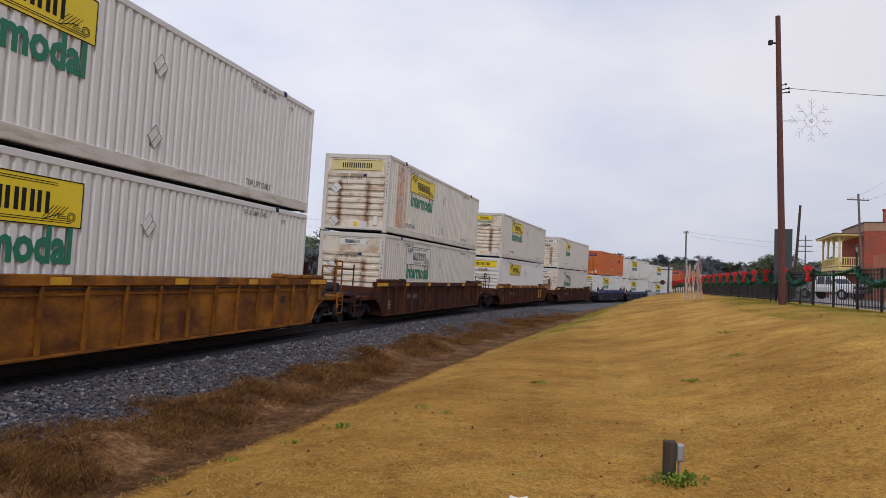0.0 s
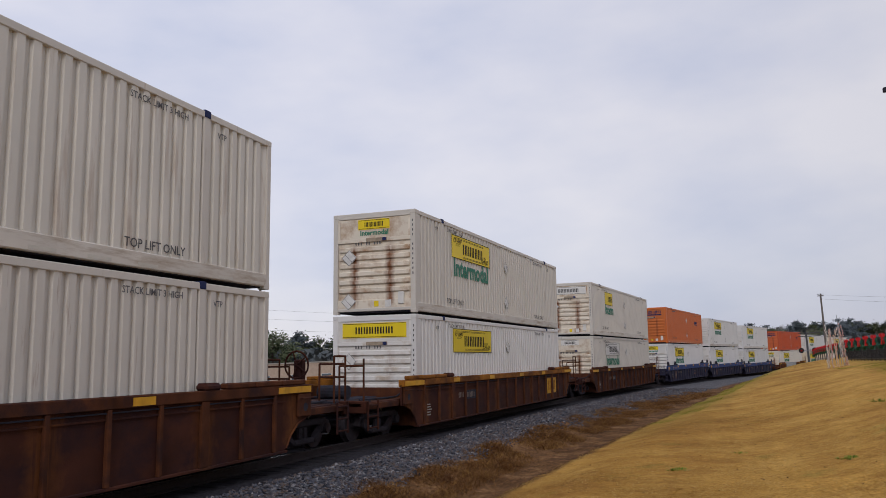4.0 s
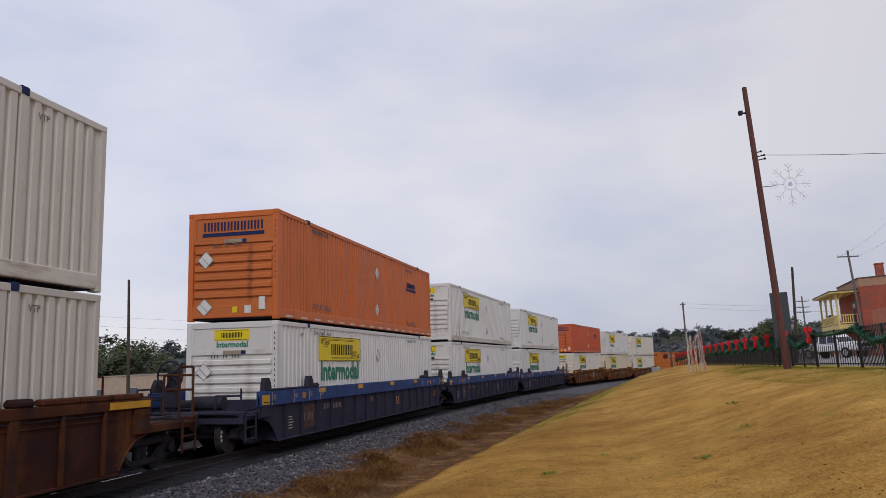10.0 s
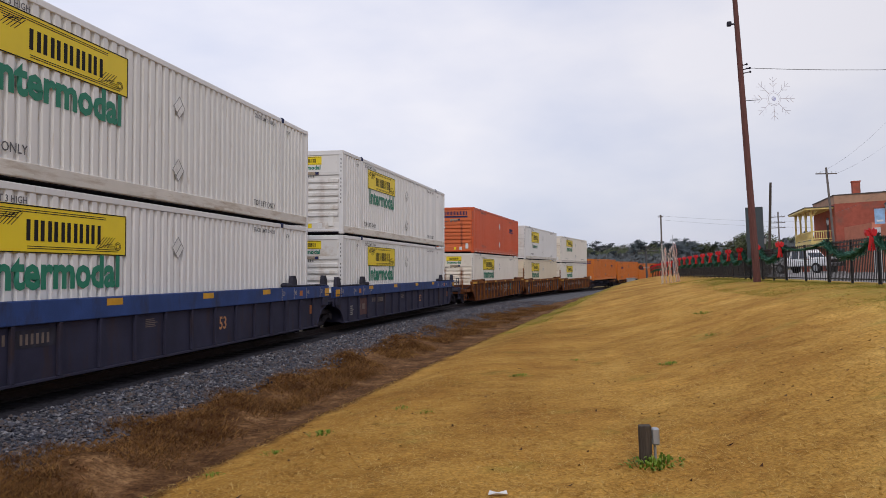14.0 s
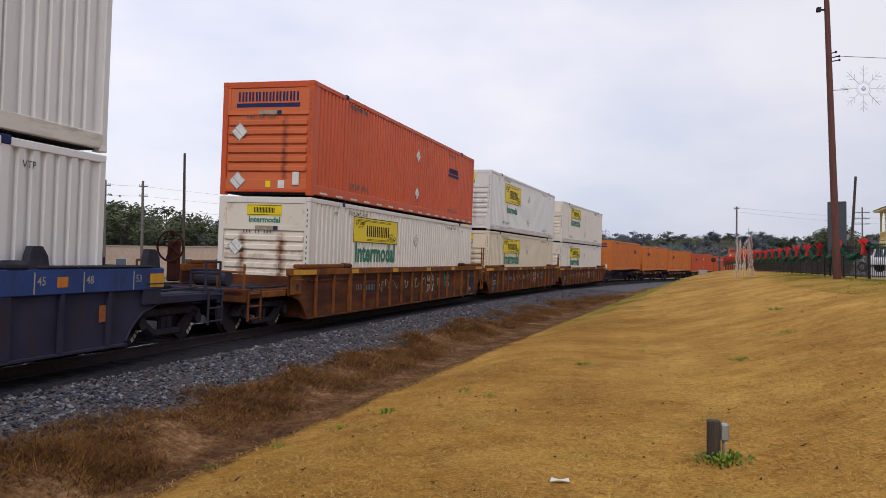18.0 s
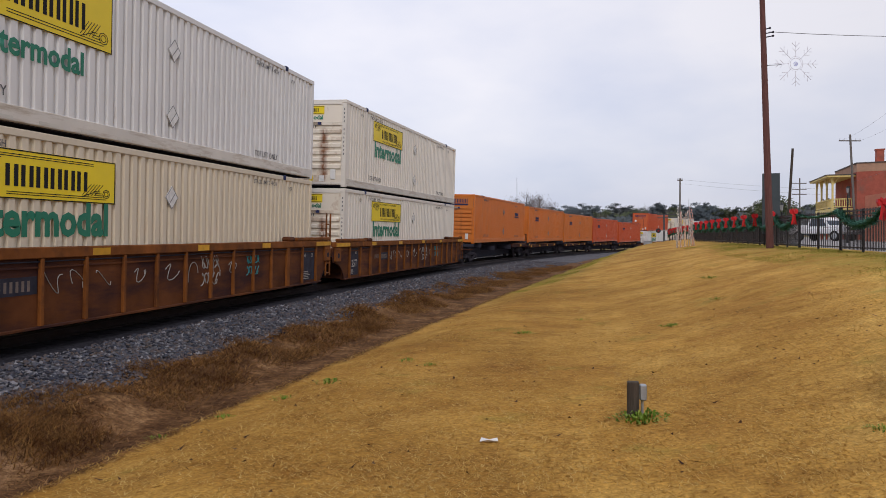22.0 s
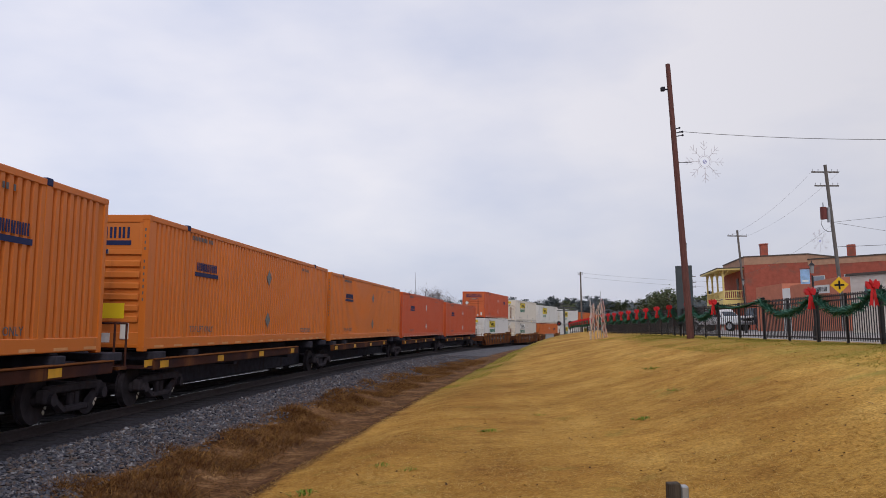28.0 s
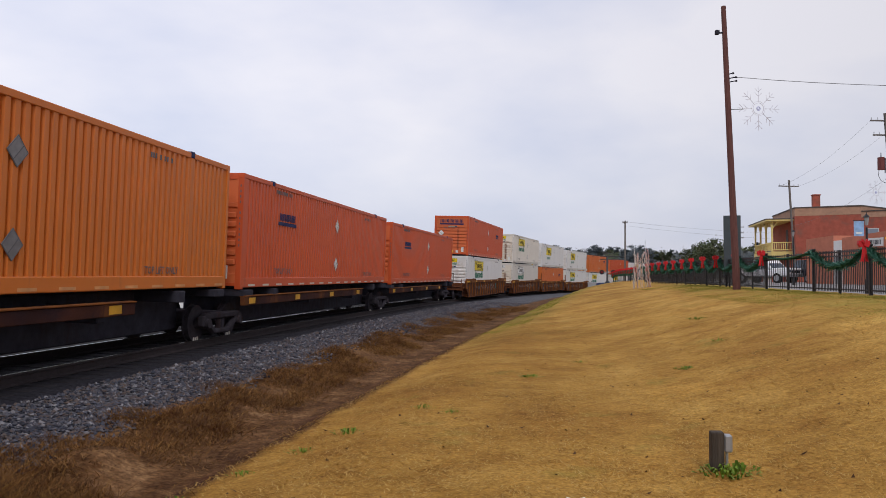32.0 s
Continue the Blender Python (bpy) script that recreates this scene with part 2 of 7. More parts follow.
STREAKED = mat("rust_streaked_side_paint", (0.66, 0.64, 0.59), 0.55, vary=0.07, scale=0.8, dirt=(0.34, 0.22, 0.14), dirt_amount=0.18, dirt_scale=(4, 4, 0.35), bump=0.06,
               runs=(1, (-6.85, -6.6, -6.35, -6.1, -5.85), 0.16, 0.1, 2.85, 1.0, (0.42, 0.15, 0.04)))
SCARRED = mat("scraped_rusting_side_paint", (0.68, 0.68, 0.67), 0.5, vary=0.05, scale=0.6, dirt=(0.40, 0.32, 0.24), dirt_amount=0.12, dirt_scale=(9, 9, 1.2), bump=0.06,
              runs=(1, (-6.95, -6.62, -6.30), 0.07, 0.10, 1.15, 1.0, (0.07, 0.03, 0.025)))
GRIMY_RAIL = mat("grimy_white_rail_paint", (0.63, 0.60, 0.55), 0.6, vary=0.1, scale=1.2, dirt=(0.34, 0.26, 0.18), dirt_amount=0.24, dirt_scale=(3, 0.9, 6), bump=0.08)
YELLOW = mat("yellow_sign_paint", (0.80, 0.61, 0.012), 0.5, vary=0.06, scale=1.5, bump=0.03)
SIGN_WHITE = mat("white_sign_paint", (0.72, 0.72, 0.70), 0.5, vary=0.05, bump=0.03)
INK = mat("black_marking_paint", (0.018, 0.018, 0.022), 0.7, spec=0.1, bump=0)
NAVY = mat("navy_marking_paint", (0.02, 0.03, 0.10), 0.65, spec=0.15, bump=0)
GREEN_INK = mat("green_marking_paint", (0.01, 0.19, 0.115), 0.55, vary=0.05, bump=0)
MARK = mat("faded_stencil_paint", (0.13, 0.13, 0.14), 0.7, spec=0.1, bump=0)
CHALK = mat("white_stencil_paint", (0.30, 0.28, 0.26), 0.7, vary=0.2, scale=9, bump=0)
CHALK_DULL = mat("dull_stencil_paint", (0.15, 0.115, 0.10), 0.7, vary=0.25, scale=9, bump=0)
REFLECT = mat("reflective_tape", (0.60, 0.58, 0.52), 0.35, bump=0)
CAR_BROWN = mat("rust_brown_car_paint", (0.058, 0.020, 0.013), 0.8, spec=0.12, vary=0.45, scale=1.0, dirt=(0.026, 0.013, 0.017), dirt_amount=0.30, dirt_scale=(1.0, 1.0, 1.6), bump=0.2,
                runs=(1, (-9.0, -7.9, -5.9, -1.6, 2.7, 5.9, 8.7), 0.30, 0.10, 1.5, 0.75, (0.15, 0.055, 0.017)))
CAR_RUST = mat("rust_orange_brown_car_paint", (0.125, 0.043, 0.015), 0.8, spec=0.12, vary=0.5, scale=0.9, dirt=(0.034, 0.016, 0.019), dirt_amount=0.33, dirt_scale=(0.8, 0.55, 2.4), bump=0.2)
RIB_DULL = mat("dull_brown_steel_ribs", (0.085, 0.030, 0.014), 0.8, spec=0.12, vary=0.45, scale=2.0, dirt=(0.03, 0.016, 0.018), dirt_amount=0.28, dirt_scale=(2, 2, 2), bump=0.2)
RIB_BROWN = mat("worn_orange_brown_steel", (0.19, 0.064, 0.015), 0.75, spec=0.15, vary=0.4, scale=2.5, dirt=(0.07, 0.028, 0.016), dirt_amount=0.24, dirt_scale=(2, 2, 2), bump=0.2)
CAR_TAN = mat("weathered_yellow_brown_car_paint", (0.27, 0.105, 0.014), 0.75, spec=0.15, vary=0.5, scale=1.6, dirt=(0.075, 0.026, 0.014), dirt_amount=0.33, dirt_scale=(1.5, 0.9, 1.8), bump=0.2)
CAR_BLUE = mat("faded_blue_car_paint", (0.026, 0.058, 0.19), 0.65, spec=0.2, vary=0.25, scale=1.5, dirt=(0.03, 0.03, 0.045), dirt_amount=0.22, dirt_scale=(2, 2, 0.8), bump=0.15)
CAR_GREY = mat("dark_grey_blue_car_paint", (0.030, 0.030, 0.055), 0.75, spec=0.15, vary=0.25, scale=1.5, dirt=(0.05, 0.03, 0.025), dirt_amount=0.2, bump=0.15)
DARK = mat("grimy_black_steel", (0.036, 0.036, 0.050), 0.85, spec=0.12, vary=0.3, scale=5, dirt=(0.035, 0.018, 0.012), dirt_amount=0.18, bump=0.3)
TRUCK = mat("grimy_truck_steel", (0.038, 0.034, 0.042), 0.85, spec=0.12, vary=0.3, scale=6, dirt=(0.045, 0.02, 0.015), dirt_amount=0.18, bump=0.3)
STEEL = mat("polished_rail_steel", (0.55, 0.55, 0.57), 0.22, metal=1.0, vary=0.1, bump=0.02)
RAIL_RUST = mat("rusty_rail_web", (0.022, 0.015, 0.017), 0.8, vary=0.3, scale=8, bump=0.2)
# creosoted wood, darkened further for the shade under the train
TIE = mat("creosoted_shaded_tie_wood", (0.028, 0.026, 0.030), 0.95, spec=0.1, vary=0.35, scale=6, bump=0.5)
SAFETY = mat("yellow_safety_paint", (0.58, 0.30, 0.015), 0.55, vary=0.2, scale=4, dirt=(0.2, 0.1, 0.03), dirt_amount=0.16, bump=0.08)
POLE_WOOD = mat("brown_pole_wood", (0.115, 0.045, 0.038), 0.85, vary=0.3, scale=4, grain=(6, 6, 0.5), bump=0.5, bump_scale=12)
GREY_WOOD = mat("weathered_grey_wood", (0.15, 0.135, 0.125), 0.9, vary=0.3, scale=4, grain=(6, 6, 0.5), bump=0.5, bump_scale=12)
DARK_WOOD = mat("dark_weathered_wood", (0.060, 0.047, 0.036), 0.9, vary=0.35, scale=5, grain=(6, 6, 0.7), bump=0.5, bump_scale=14)
IRON = mat("black_painted_iron", (0.012, 0.012, 0.015), 0.45, vary=0.1, bump=0.05)
GALV = mat("galvanised_steel", (0.40, 0.42, 0.45), 0.45, metal=0.6, vary=0.12, scale=6, bump=0.05)
BOW = mat("red_ribbon", (0.56, 0.008, 0.012), 0.55, vary=0.12, scale=12, bump=0.08)
BRICK = mat("red_brick", (0.37, 0.095, 0.062), 0.9, vary=0.18, scale=3.0, dirt=(0.20, 0.10, 0.075), dirt_amount=0.22, dirt_scale=(1, 1, 1), bump=0.2, bump_scale=20)
BRICK_TAN = mat("tan_brick", (0.42, 0.25, 0.165), 0.9, vary=0.15, scale=3.0, bump=0.2, bump_scale=20)
BRICK_PINK = mat("faded_orange_brick", (0.50, 0.18, 0.11), 0.9, vary=0.15, scale=2.0, bump=0.2, bump_scale=20)
PORCH = mat("yellow_porch_paint", (0.68, 0.54, 0.20), 0.6, vary=0.08, bump=0.05)
ROOF = mat("dark_roofing", (0.09, 0.075, 0.065), 0.85, vary=0.2, bump=0.2)
SIDING = mat("pale_metal_siding", (0.62, 0.55, 0.50), 0.6, vary=0.08, bump=0.05)
GLASS = mat("window_glass", (0.10, 0.13, 0.17), 0.08, vary=0.05, spec=0.8, bump=0)
CAR_WHITE = mat("white_car_paint", (0.80, 0.81, 0.83), 0.3, vary=0.03, spec=0.6, bump=0)
RUBBER = mat("black_rubber", (0.015, 0.015, 0.016), 0.8, bump=0.1)
BARK = mat("grey_brown_bark", (0.075, 0.055, 0.045), 0.95, vary=0.3, bump=0.4)
PAPER = mat("white_paper_litter", (0.75, 0.74, 0.72), 0.8, bump=0)
PLACARD = mat("grey_placard_holder", (0.68, 0.68, 0.67), 0.5, vary=0.15, scale=9, bump=0.02)
LED = mat("snowflake_rope_light", (0.62, 0.60, 0.66), 0.5, bump=0)
CONCRETE = mat("pale_concrete", (0.40, 0.38, 0.35), 0.9, vary=0.12, scale=2, bump=0.2)


# ---- mesh tools ----
def part(name, data, material, parent=None, label="", m=None):
    """One mesh object out of a bmesh or a mesh, under its thing."""
    if isinstance(data, bmesh.types.BMesh):
        me = bpy.data.meshes.new(name)
        data.to_mesh(me)
        data.free()
    else:
        me = data
    if material and not me.materials:
        me.materials.append(material)
    ob = new(name, me)
    if parent:
        ob.parent = parent
    if m is not None:
        ob.matrix_basis = m
    if label:
        ob["label"] = label
    return ob


def thing(name, label, category, group="", m=None, kind=""):
    ob = new(name)
    if m is not None:
        ob.matrix_basis = m
    return tagged(ob, label, category, group, kind)


def box(bm, x0, x1, y0, y1, z0, z1, c=0.0):
    """A box; c chamfers its upright and long edges."""
    r = bmesh.ops.create_cube(bm, size=1.0)
    bmesh.ops.transform(bm, matrix=Matrix.Translation(((x0 + x1) / 2, (y0 + y1) / 2, (z0 + z1) / 2)) @ Matrix.Diagonal((x1 - x0, y1 - y0, z1 - z0, 1)), verts=r["verts"])
    if c:
        ed = list({e for v in r["verts"] for e in v.link_edges})
        bmesh.ops.bevel(bm, geom=ed, offset=c, segments=1, affect="EDGES")
    return bm


def boxm(*a, c=0.0):
    return box(bmesh.new(), *a, c=c)


def tube(bm, p, q, r0, r1=None, n=8):
    """A round bar from p to q."""
    p, q = Vector(p), Vector(q)
    d = q - p
    m = Matrix.Translation((p + q) / 2) @ d.to_track_quat("Z", "Y").to_matrix().to_4x4()
    bmesh.ops.create_cone(bm, cap_ends=True, segments=n, radius1=r0, radius2=r0 if r1 is None else r1, depth=d.length, matrix=m)
    return bm


def pipe(bm, pts, r, n=6):
    for a, b in zip(pts, pts[1:]):
        tube(bm, a, b, r, n=n)
    return bm


def raw(name, verts, faces, material):
    me = bpy.data.meshes.new(name)
    me.from_pydata([tuple(v) for v in verts], [], [tuple(q) for q in faces])
    me.update()
    if material:
        me.materials.append(material)
    return me


CACHE = {}


def shared(key, make):
    """One mesh for all alike pieces."""
    if key not in CACHE:
        bm = make()
        me = bpy.data.meshes.new(str(key if isinstance(key, str) else key[0]))
        bm.to_mesh(me)
        bm.free()
        CACHE[key] = me
    return CACHE[key]


def bar(name, key, make, material, parent, m=None, label=""):
    me = shared((key, material.name), make)
    return part(name, me, material, parent, label, m)


def words(text, size, weight=0.012):
    """A flat mesh of lettering in the plane x-z, read from -y."""
    key = ("lettering", text, size, weight)
    if key not in CACHE:
        cu = bpy.data.curves.new("lettering", "FONT")
        cu.body, cu.size, cu.align_x, cu.resolution_u = text, size, "LEFT", 2
        cu.offset = size * weight
        ob = bpy.data.objects.new("lettering", cu)
        scene.collection.objects.link(ob)
        me = bpy.data.meshes.new_from_object(ob.evaluated_get(bpy.context.evaluated_depsgraph_get()))
        bpy.data.objects.remove(ob)
        me.transform(Matrix.Rotation(radians(90), 4, "X"))
        CACHE[key] = me
    return CACHE[key]


# ---- the track's line and the lie of the land ----
TRACK_OFFSET, CURVE = 9.447, 0.002024
RADIUS = 1 / CURVE
CANT = 1.98
GRADE, SAG = -0.00039, -0.0000564


def track_z(s):
    return GRADE * s + SAG * s * s if s > 0 else 0.0


def track_point(s, q=0.0, z=0.0):
    a = s * CURVE
    r = RADIUS - q
    return Vector((RADIUS - TRACK_OFFSET - r * math.cos(a), r * math.sin(a), track_z(s) + z))


def track_pose(s, lean=True):
    p = track_point(s)
    return pose(p.x, p.y, p.z, 0, 0, -math.degrees(s * CURVE)) @ (pose(0, 0, 0, 0, CANT, 0) if lean else Matrix())


def sq(x, y):
    """Along and to the right of the track."""
    dx = RADIUS - TRACK_OFFSET - x
    return RADIUS * math.atan2(y, dx), RADIUS - math.hypot(dx, y)


def smooth(a, b, x):
    t = min(1.0, max(0.0, (x - a) / (b - a)))
    return t * t * (3 - 2 * t)


def lerp(a, b, t):
    return a + (b - a) * t


def lawn_edge(s):
    return 4.9 + 0.065 * min(max(s, 0.0), 75.0)


def ground_z(x, y):
    s, q = sq(x, y)
    far = smooth(160, 420, math.hypot(x, y))
    zt = track_z(max(min(s, 160), -40))
    sc = min(max(s, 0.0), 70.0)
    qe = lawn_edge(s)
    ze = -0.6 + 0.0002 * sc * sc
    bed, ditch = zt - 0.30, min(ze - 0.18, -0.62 - 0.1 * smooth(5, 60, s)) + (zt if s > 60 else 0.0) * 0.5
    if q < -3.2:
        z = lerp(bed - 0.35, -0.5, smooth(-3.2, -9, q))
        z = lerp(z, -0.3, smooth(-15, -40, q))
    elif q < -2.0:
        z = lerp(bed - 0.35, bed, smooth(-3.2, -2.0, q))
    elif q < 1.75:
        z = bed
    elif q < 3.1:
        z = lerp(bed, ditch + 0.16, (q - 1.75) / 1.35)
    elif q < qe - 0.75:
        z = lerp(ditch + 0.16, ditch, smooth(3.1, max(qe - 0.75, 3.9), q))
        z += math.exp(-((q - 3.75) / 0.45) ** 2) * smooth(3.1, 3.4, q) * (0.11 + 0.22 * noise.noise(Vector((x * 0.8, y * 0.8, 3)))) * (1 - smooth(40, 70, s))
    else:
        w = q - qe
        low = lerp(ditch, ze, smooth(-0.55, 0.06, w)) + 0.22 * smooth(0.0, 1.6, w) + 0.02 * min(max(w, 0), 9)
        q0 = lerp(9.5, 7.0, smooth(15, 45, s))
        z = lerp(low, 0.95, smooth(q0, 16.0, q) * smooth(-12, 6, s))
        z = lerp(z, 0.82, smooth(17, 19, q))
    z += 0.008 * noise.noise(Vector((x * 0.5, y * 0.5, 0))) + (0.03 * noise.noise(Vector((x * 1.7, y * 1.7, 3))) if 3.0 < q < qe + 0.5 else 0.0)
    return lerp(z, 0.0, far)


def place(x, y, dz=0.0):
    return Vector((x, y, ground_z(x, y) + dz))


def at_track(s, q, dz=0.0):
    p = track_point(s, q)
    return place(p.x, p.y, dz)


def spread(lo, a, b, hi, fine, grow=1.22):
    """Grid lines: even between a and b, wider and wider towards lo and hi."""
    mid = list(np.arange(a, b + 1e-6, fine))
    up, step = [mid[-1]], fine
    while up[-1] < hi:
        step *= grow
        up.append(up[-1] + step)
    dn, step = [mid[0]], fine
    while dn[-1] > lo:
        step *= grow
        dn.append(dn[-1] - step)
    return dn[:0:-1] + mid + up[1:]


def ground_material():
    m = bpy.data.materials.new("lawn_dirt_and_street_ground")
    m.use_nodes = True
    n, l = m.node_tree.nodes, m.node_tree.links
    b = n["Principled BSDF"]
    b.inputs["Roughness"].default_value, b.inputs["Specular IOR Level"].default_value = 0.95, 0.1
    tc = n.new("ShaderNodeTexCoord")

    def noisy(scale, detail=5.0, rough=0.55, stretch=(1, 1, 1)):
        mp, t = n.new("ShaderNodeMapping"), n.new("ShaderNodeTexNoise")
        mp.inputs["Scale"].default_value = stretch
        t.inputs["Scale"].default_value, t.inputs["Detail"].default_value, t.inputs["Roughness"].default_value = scale, detail, rough
        l.new(tc.outputs["Object"], mp.inputs[0])
        l.new(mp.outputs[0], t.inputs["Vector"])
        return t.outputs[0]

    def ramp(fac, stops):
        r = n.new("ShaderNodeValToRGB")
        e = r.color_ramp.elements
        e[0].position, e[0].color = stops[0][0], (*stops[0][1], 1)
        e[1].position, e[1].color = stops[-1][0], (*stops[-1][1], 1)
        for p, c in stops[1:-1]:
            e.new(p).color = (*c, 1)
        l.new(fac, r.inputs[0])
        return r.outputs[0]

    def blend(fac, a, c, how="MIX", f=None):
        x = n.new("ShaderNodeMix")
        x.data_type, x.blend_type = "RGBA", how
        if f is None:
            l.new(fac, x.inputs[0])
        else:
            x.inputs[0].default_value = f
        l.new(a, x.inputs[6])
        l.new(c, x.inputs[7])
        return x.outputs[2]

    def zone(name, a, c, wob, scale):
        """0 to 1 where the attribute passes from a to c, with a ragged border."""
        at = n.new("ShaderNodeAttribute")
        at.attribute_name = name
        k = n.new("ShaderNodeMath")
        k.operation = "MULTIPLY_ADD"
        k.inputs[1].default_value = wob
        l.new(noisy(scale, 6.0, 0.65), k.inputs[0])
        l.new(at.outputs["Fac"], k.inputs[2])
        r = n.new("ShaderNodeMapRange")
        r.inputs[1].default_value, r.inputs[2].default_value = a + wob * 0.5, c + wob * 0.5
        l.new(k.outputs[0], r.inputs[0])
        return r.outputs[0]

    lawn = ramp(noisy(0.55, 6.0, 0.6), [(0.32, (0.38, 0.205, 0.048)), (0.5, (0.47, 0.278, 0.068)), (0.68, (0.56, 0.355, 0.10))])
    fine = ramp(noisy(26.0, 5.0, 0.7), [(0.30, (0.60, 0.53, 0.43)), (0.48, (0.97, 0.97, 0.95)), (0.68, (1.42, 1.40, 1.32))])
    lawn = blend(None, lawn, fine, "MULTIPLY", 0.9)
    mid = ramp(noisy(7.5, 7.0, 0.78), [(0.34, (0.62, 0.50, 0.36)), (0.46, (0.95, 0.94, 0.92)), (0.64, (1.16, 1.14, 1.08))])
    lawn = blend(None, lawn, mid, "MULTIPLY", 0.8)
    patchy = ramp(noisy(1.7, 8.0, 0.72), [(0.36, (0.50, 0.37, 0.26)), (0.50, (0.98, 0.97, 0.95)), (0.66, (1.15, 1.14, 1.12))])
    lawn = blend(None, lawn, patchy, "MULTIPLY", 0.5)
    # broad thin patches where the brown thatch shows, and pale dry crowns
    broad = ramp(noisy(0.24, 5.0, 0.55), [(0.36, (0.70, 0.63, 0.52)), (0.50, (0.97, 0.96, 0.94)), (0.64, (1.10, 1.09, 1.05))])
    lawn = blend(None, lawn, broad, "MULTIPLY", 0.85)
    thatch = ramp(noisy(0.62, 8.0, 0.68), [(0.56, (0, 0, 0)), (0.72, (1, 1, 1))])
    thatchc = n.new("ShaderNodeRGB")
    thatchc.outputs[0].default_value = (0.19, 0.10, 0.033, 1)
    tk = n.new("ShaderNodeMath")
    tk.operation = "MULTIPLY"
    tk.inputs[1].default_value = 0.32
    l.new(thatch, tk.inputs[0])
    lawn = blend(tk.outputs[0], lawn, thatchc.outputs[0])
    # the lower slope is browner and darker, the crown of the lawn paler
    slope = ramp(zone("across", 8.5, 14.0, 4.0, 0.35), [(0.0, (0.84, 0.80, 0.74)), (1.0, (1.07, 1.07, 1.08))])
    lawn = blend(None, lawn, slope, "MULTIPLY", 1.0)
    green = ramp(noisy(0.9, 5.0, 0.6), [(0.60, (0, 0, 0)), (0.74, (1, 1, 1))])
    greenc = n.new("ShaderNodeRGB")
    greenc.outputs[0].default_value = (0.17, 0.19, 0.035, 1)
    gk = n.new("ShaderNodeMath")
    gk.operation = "MULTIPLY"
    gk.inputs[1].default_value = 0.55
    l.new(green, gk.inputs[0])
    lawn = blend(gk.outputs[0], lawn, greenc.outputs[0])
    verge = n.new("ShaderNodeMath")
    verge.operation = "MULTIPLY"
    l.new(zone("across", 13.6, 16.2, 3.0, 0.9), verge.inputs[0])
    l.new(ramp(noisy(1.3, 6.0, 0.65), [(0.36, (0, 0, 0)), (0.54, (1, 1, 1))]), verge.inputs[1])
    vk = n.new("ShaderNodeMath")
    vk.operation = "MULTIPLY"
    vk.inputs[1].default_value = 0.85
    l.new(verge.outputs[0], vk.inputs[0])
    vergec = n.new("ShaderNodeRGB")
    vergec.outputs[0].default_value = (0.25, 0.23, 0.04, 1)
    lawn = blend(vk.outputs[0], lawn, blend(None, vergec.outputs[0], fine, "MULTIPLY", 0.9))
    # greener margin along the ditch farther up the line
    rim = n.new("ShaderNodeMath")
    rim.operation = "MULTIPLY"
    l.new(zone("along", 20.0, 34.0, 5.0, 0.4), rim.inputs[0])
    l.new(zone("edge", 2.2, 0.2, 1.4, 0.8), rim.inputs[1])
    rk = n.new("ShaderNodeMath")
    rk.operation = "MULTIPLY"
    rk.inputs[1].default_value = 0.5
    l.new(rim.outputs[0], rk.inputs[0])
    lawn = blend(rk.outputs[0], lawn, greenc.outputs[0])
    dirt = ramp(noisy(1.25, 9.0, 0.74), [(0.30, (0.040, 0.019, 0.011)), (0.42, (0.088, 0.043, 0.019)), (0.52, (0.145, 0.076, 0.034)), (0.62, (0.25, 0.145, 0.073)), (0.75, (0.36, 0.225, 0.13))])
    dirt = blend(None, dirt, fine, "MULTIPLY", 0.85)
    dirt = blend(None, dirt, mid, "MULTIPLY", 0.95)
    rough = ramp(noisy(11.0, 6.0, 0.75), [(0.36, (0.45, 0.38, 0.33)), (0.5, (1, 1, 1)), (0.66, (1.4, 1.36, 1.25))])
    dirt = blend(None, dirt, rough, "MULTIPLY", 0.8)
    # edge clay, darkened to carry the shadow of the overhanging lawn
    clay = ramp(noisy(3.0, 4.0), [(0.3, (0.036, 0.014, 0.009)), (0.50, (0.075, 0.031, 0.015)), (0.66, (0.15, 0.068, 0.028))])
    clay = blend(None, clay, rough, "MULTIPLY", 0.8)
    gravel = ramp(noisy(16.0, 3.0, 0.6), [(0.3, (0.038, 0.040, 0.047)), (0.5, (0.105, 0.108, 0.123)), (0.7, (0.225, 0.228, 0.245))])
    street = ramp(noisy(1.5, 5.0), [(0.3, (0.25, 0.245, 0.245)), (0.7, (0.36, 0.355, 0.35))])
    beyond = ramp(noisy(0.05, 5.0), [(0.3, (0.10, 0.09, 0.045)), (0.7, (0.24, 0.18, 0.085))])
    clay_shade_zone = zone("edge", -0.62, -0.28, 0.55, 1.3)
    ground = blend(zone("shoulder", 2.55, 3.0, 0.9, 2.2), gravel, blend(clay_shade_zone, dirt, clay))
    ground = blend(zone("edge", -0.12, 0.12, 0.45, 2.0), ground, lawn)
    ground = blend(zone("across", 18.2, 18.3, 0.02, 1.0), ground, street)
    ground = blend(zone("leftside", 2.0, 2.6, 0.6, 1.0), ground, ramp(noisy(9.0, 4.0, 0.6), [(0.3, (0.008, 0.008, 0.009)), (0.7, (0.026, 0.024, 0.024))]))
    pale = ramp(noisy(1.2, 4.0), [(0.3, (0.46, 0.45, 0.43)), (0.7, (0.58, 0.57, 0.54))])
    ground = blend(zone("leftside", 13.5, 14.0, 0.8, 0.3), ground, pale)
    ground = blend(zone("leftside", 21.5, 22.5, 1.0, 0.3), ground, beyond)
    ground = blend(zone("far", 110.0, 140.0, 20.0, 0.05), ground, beyond)
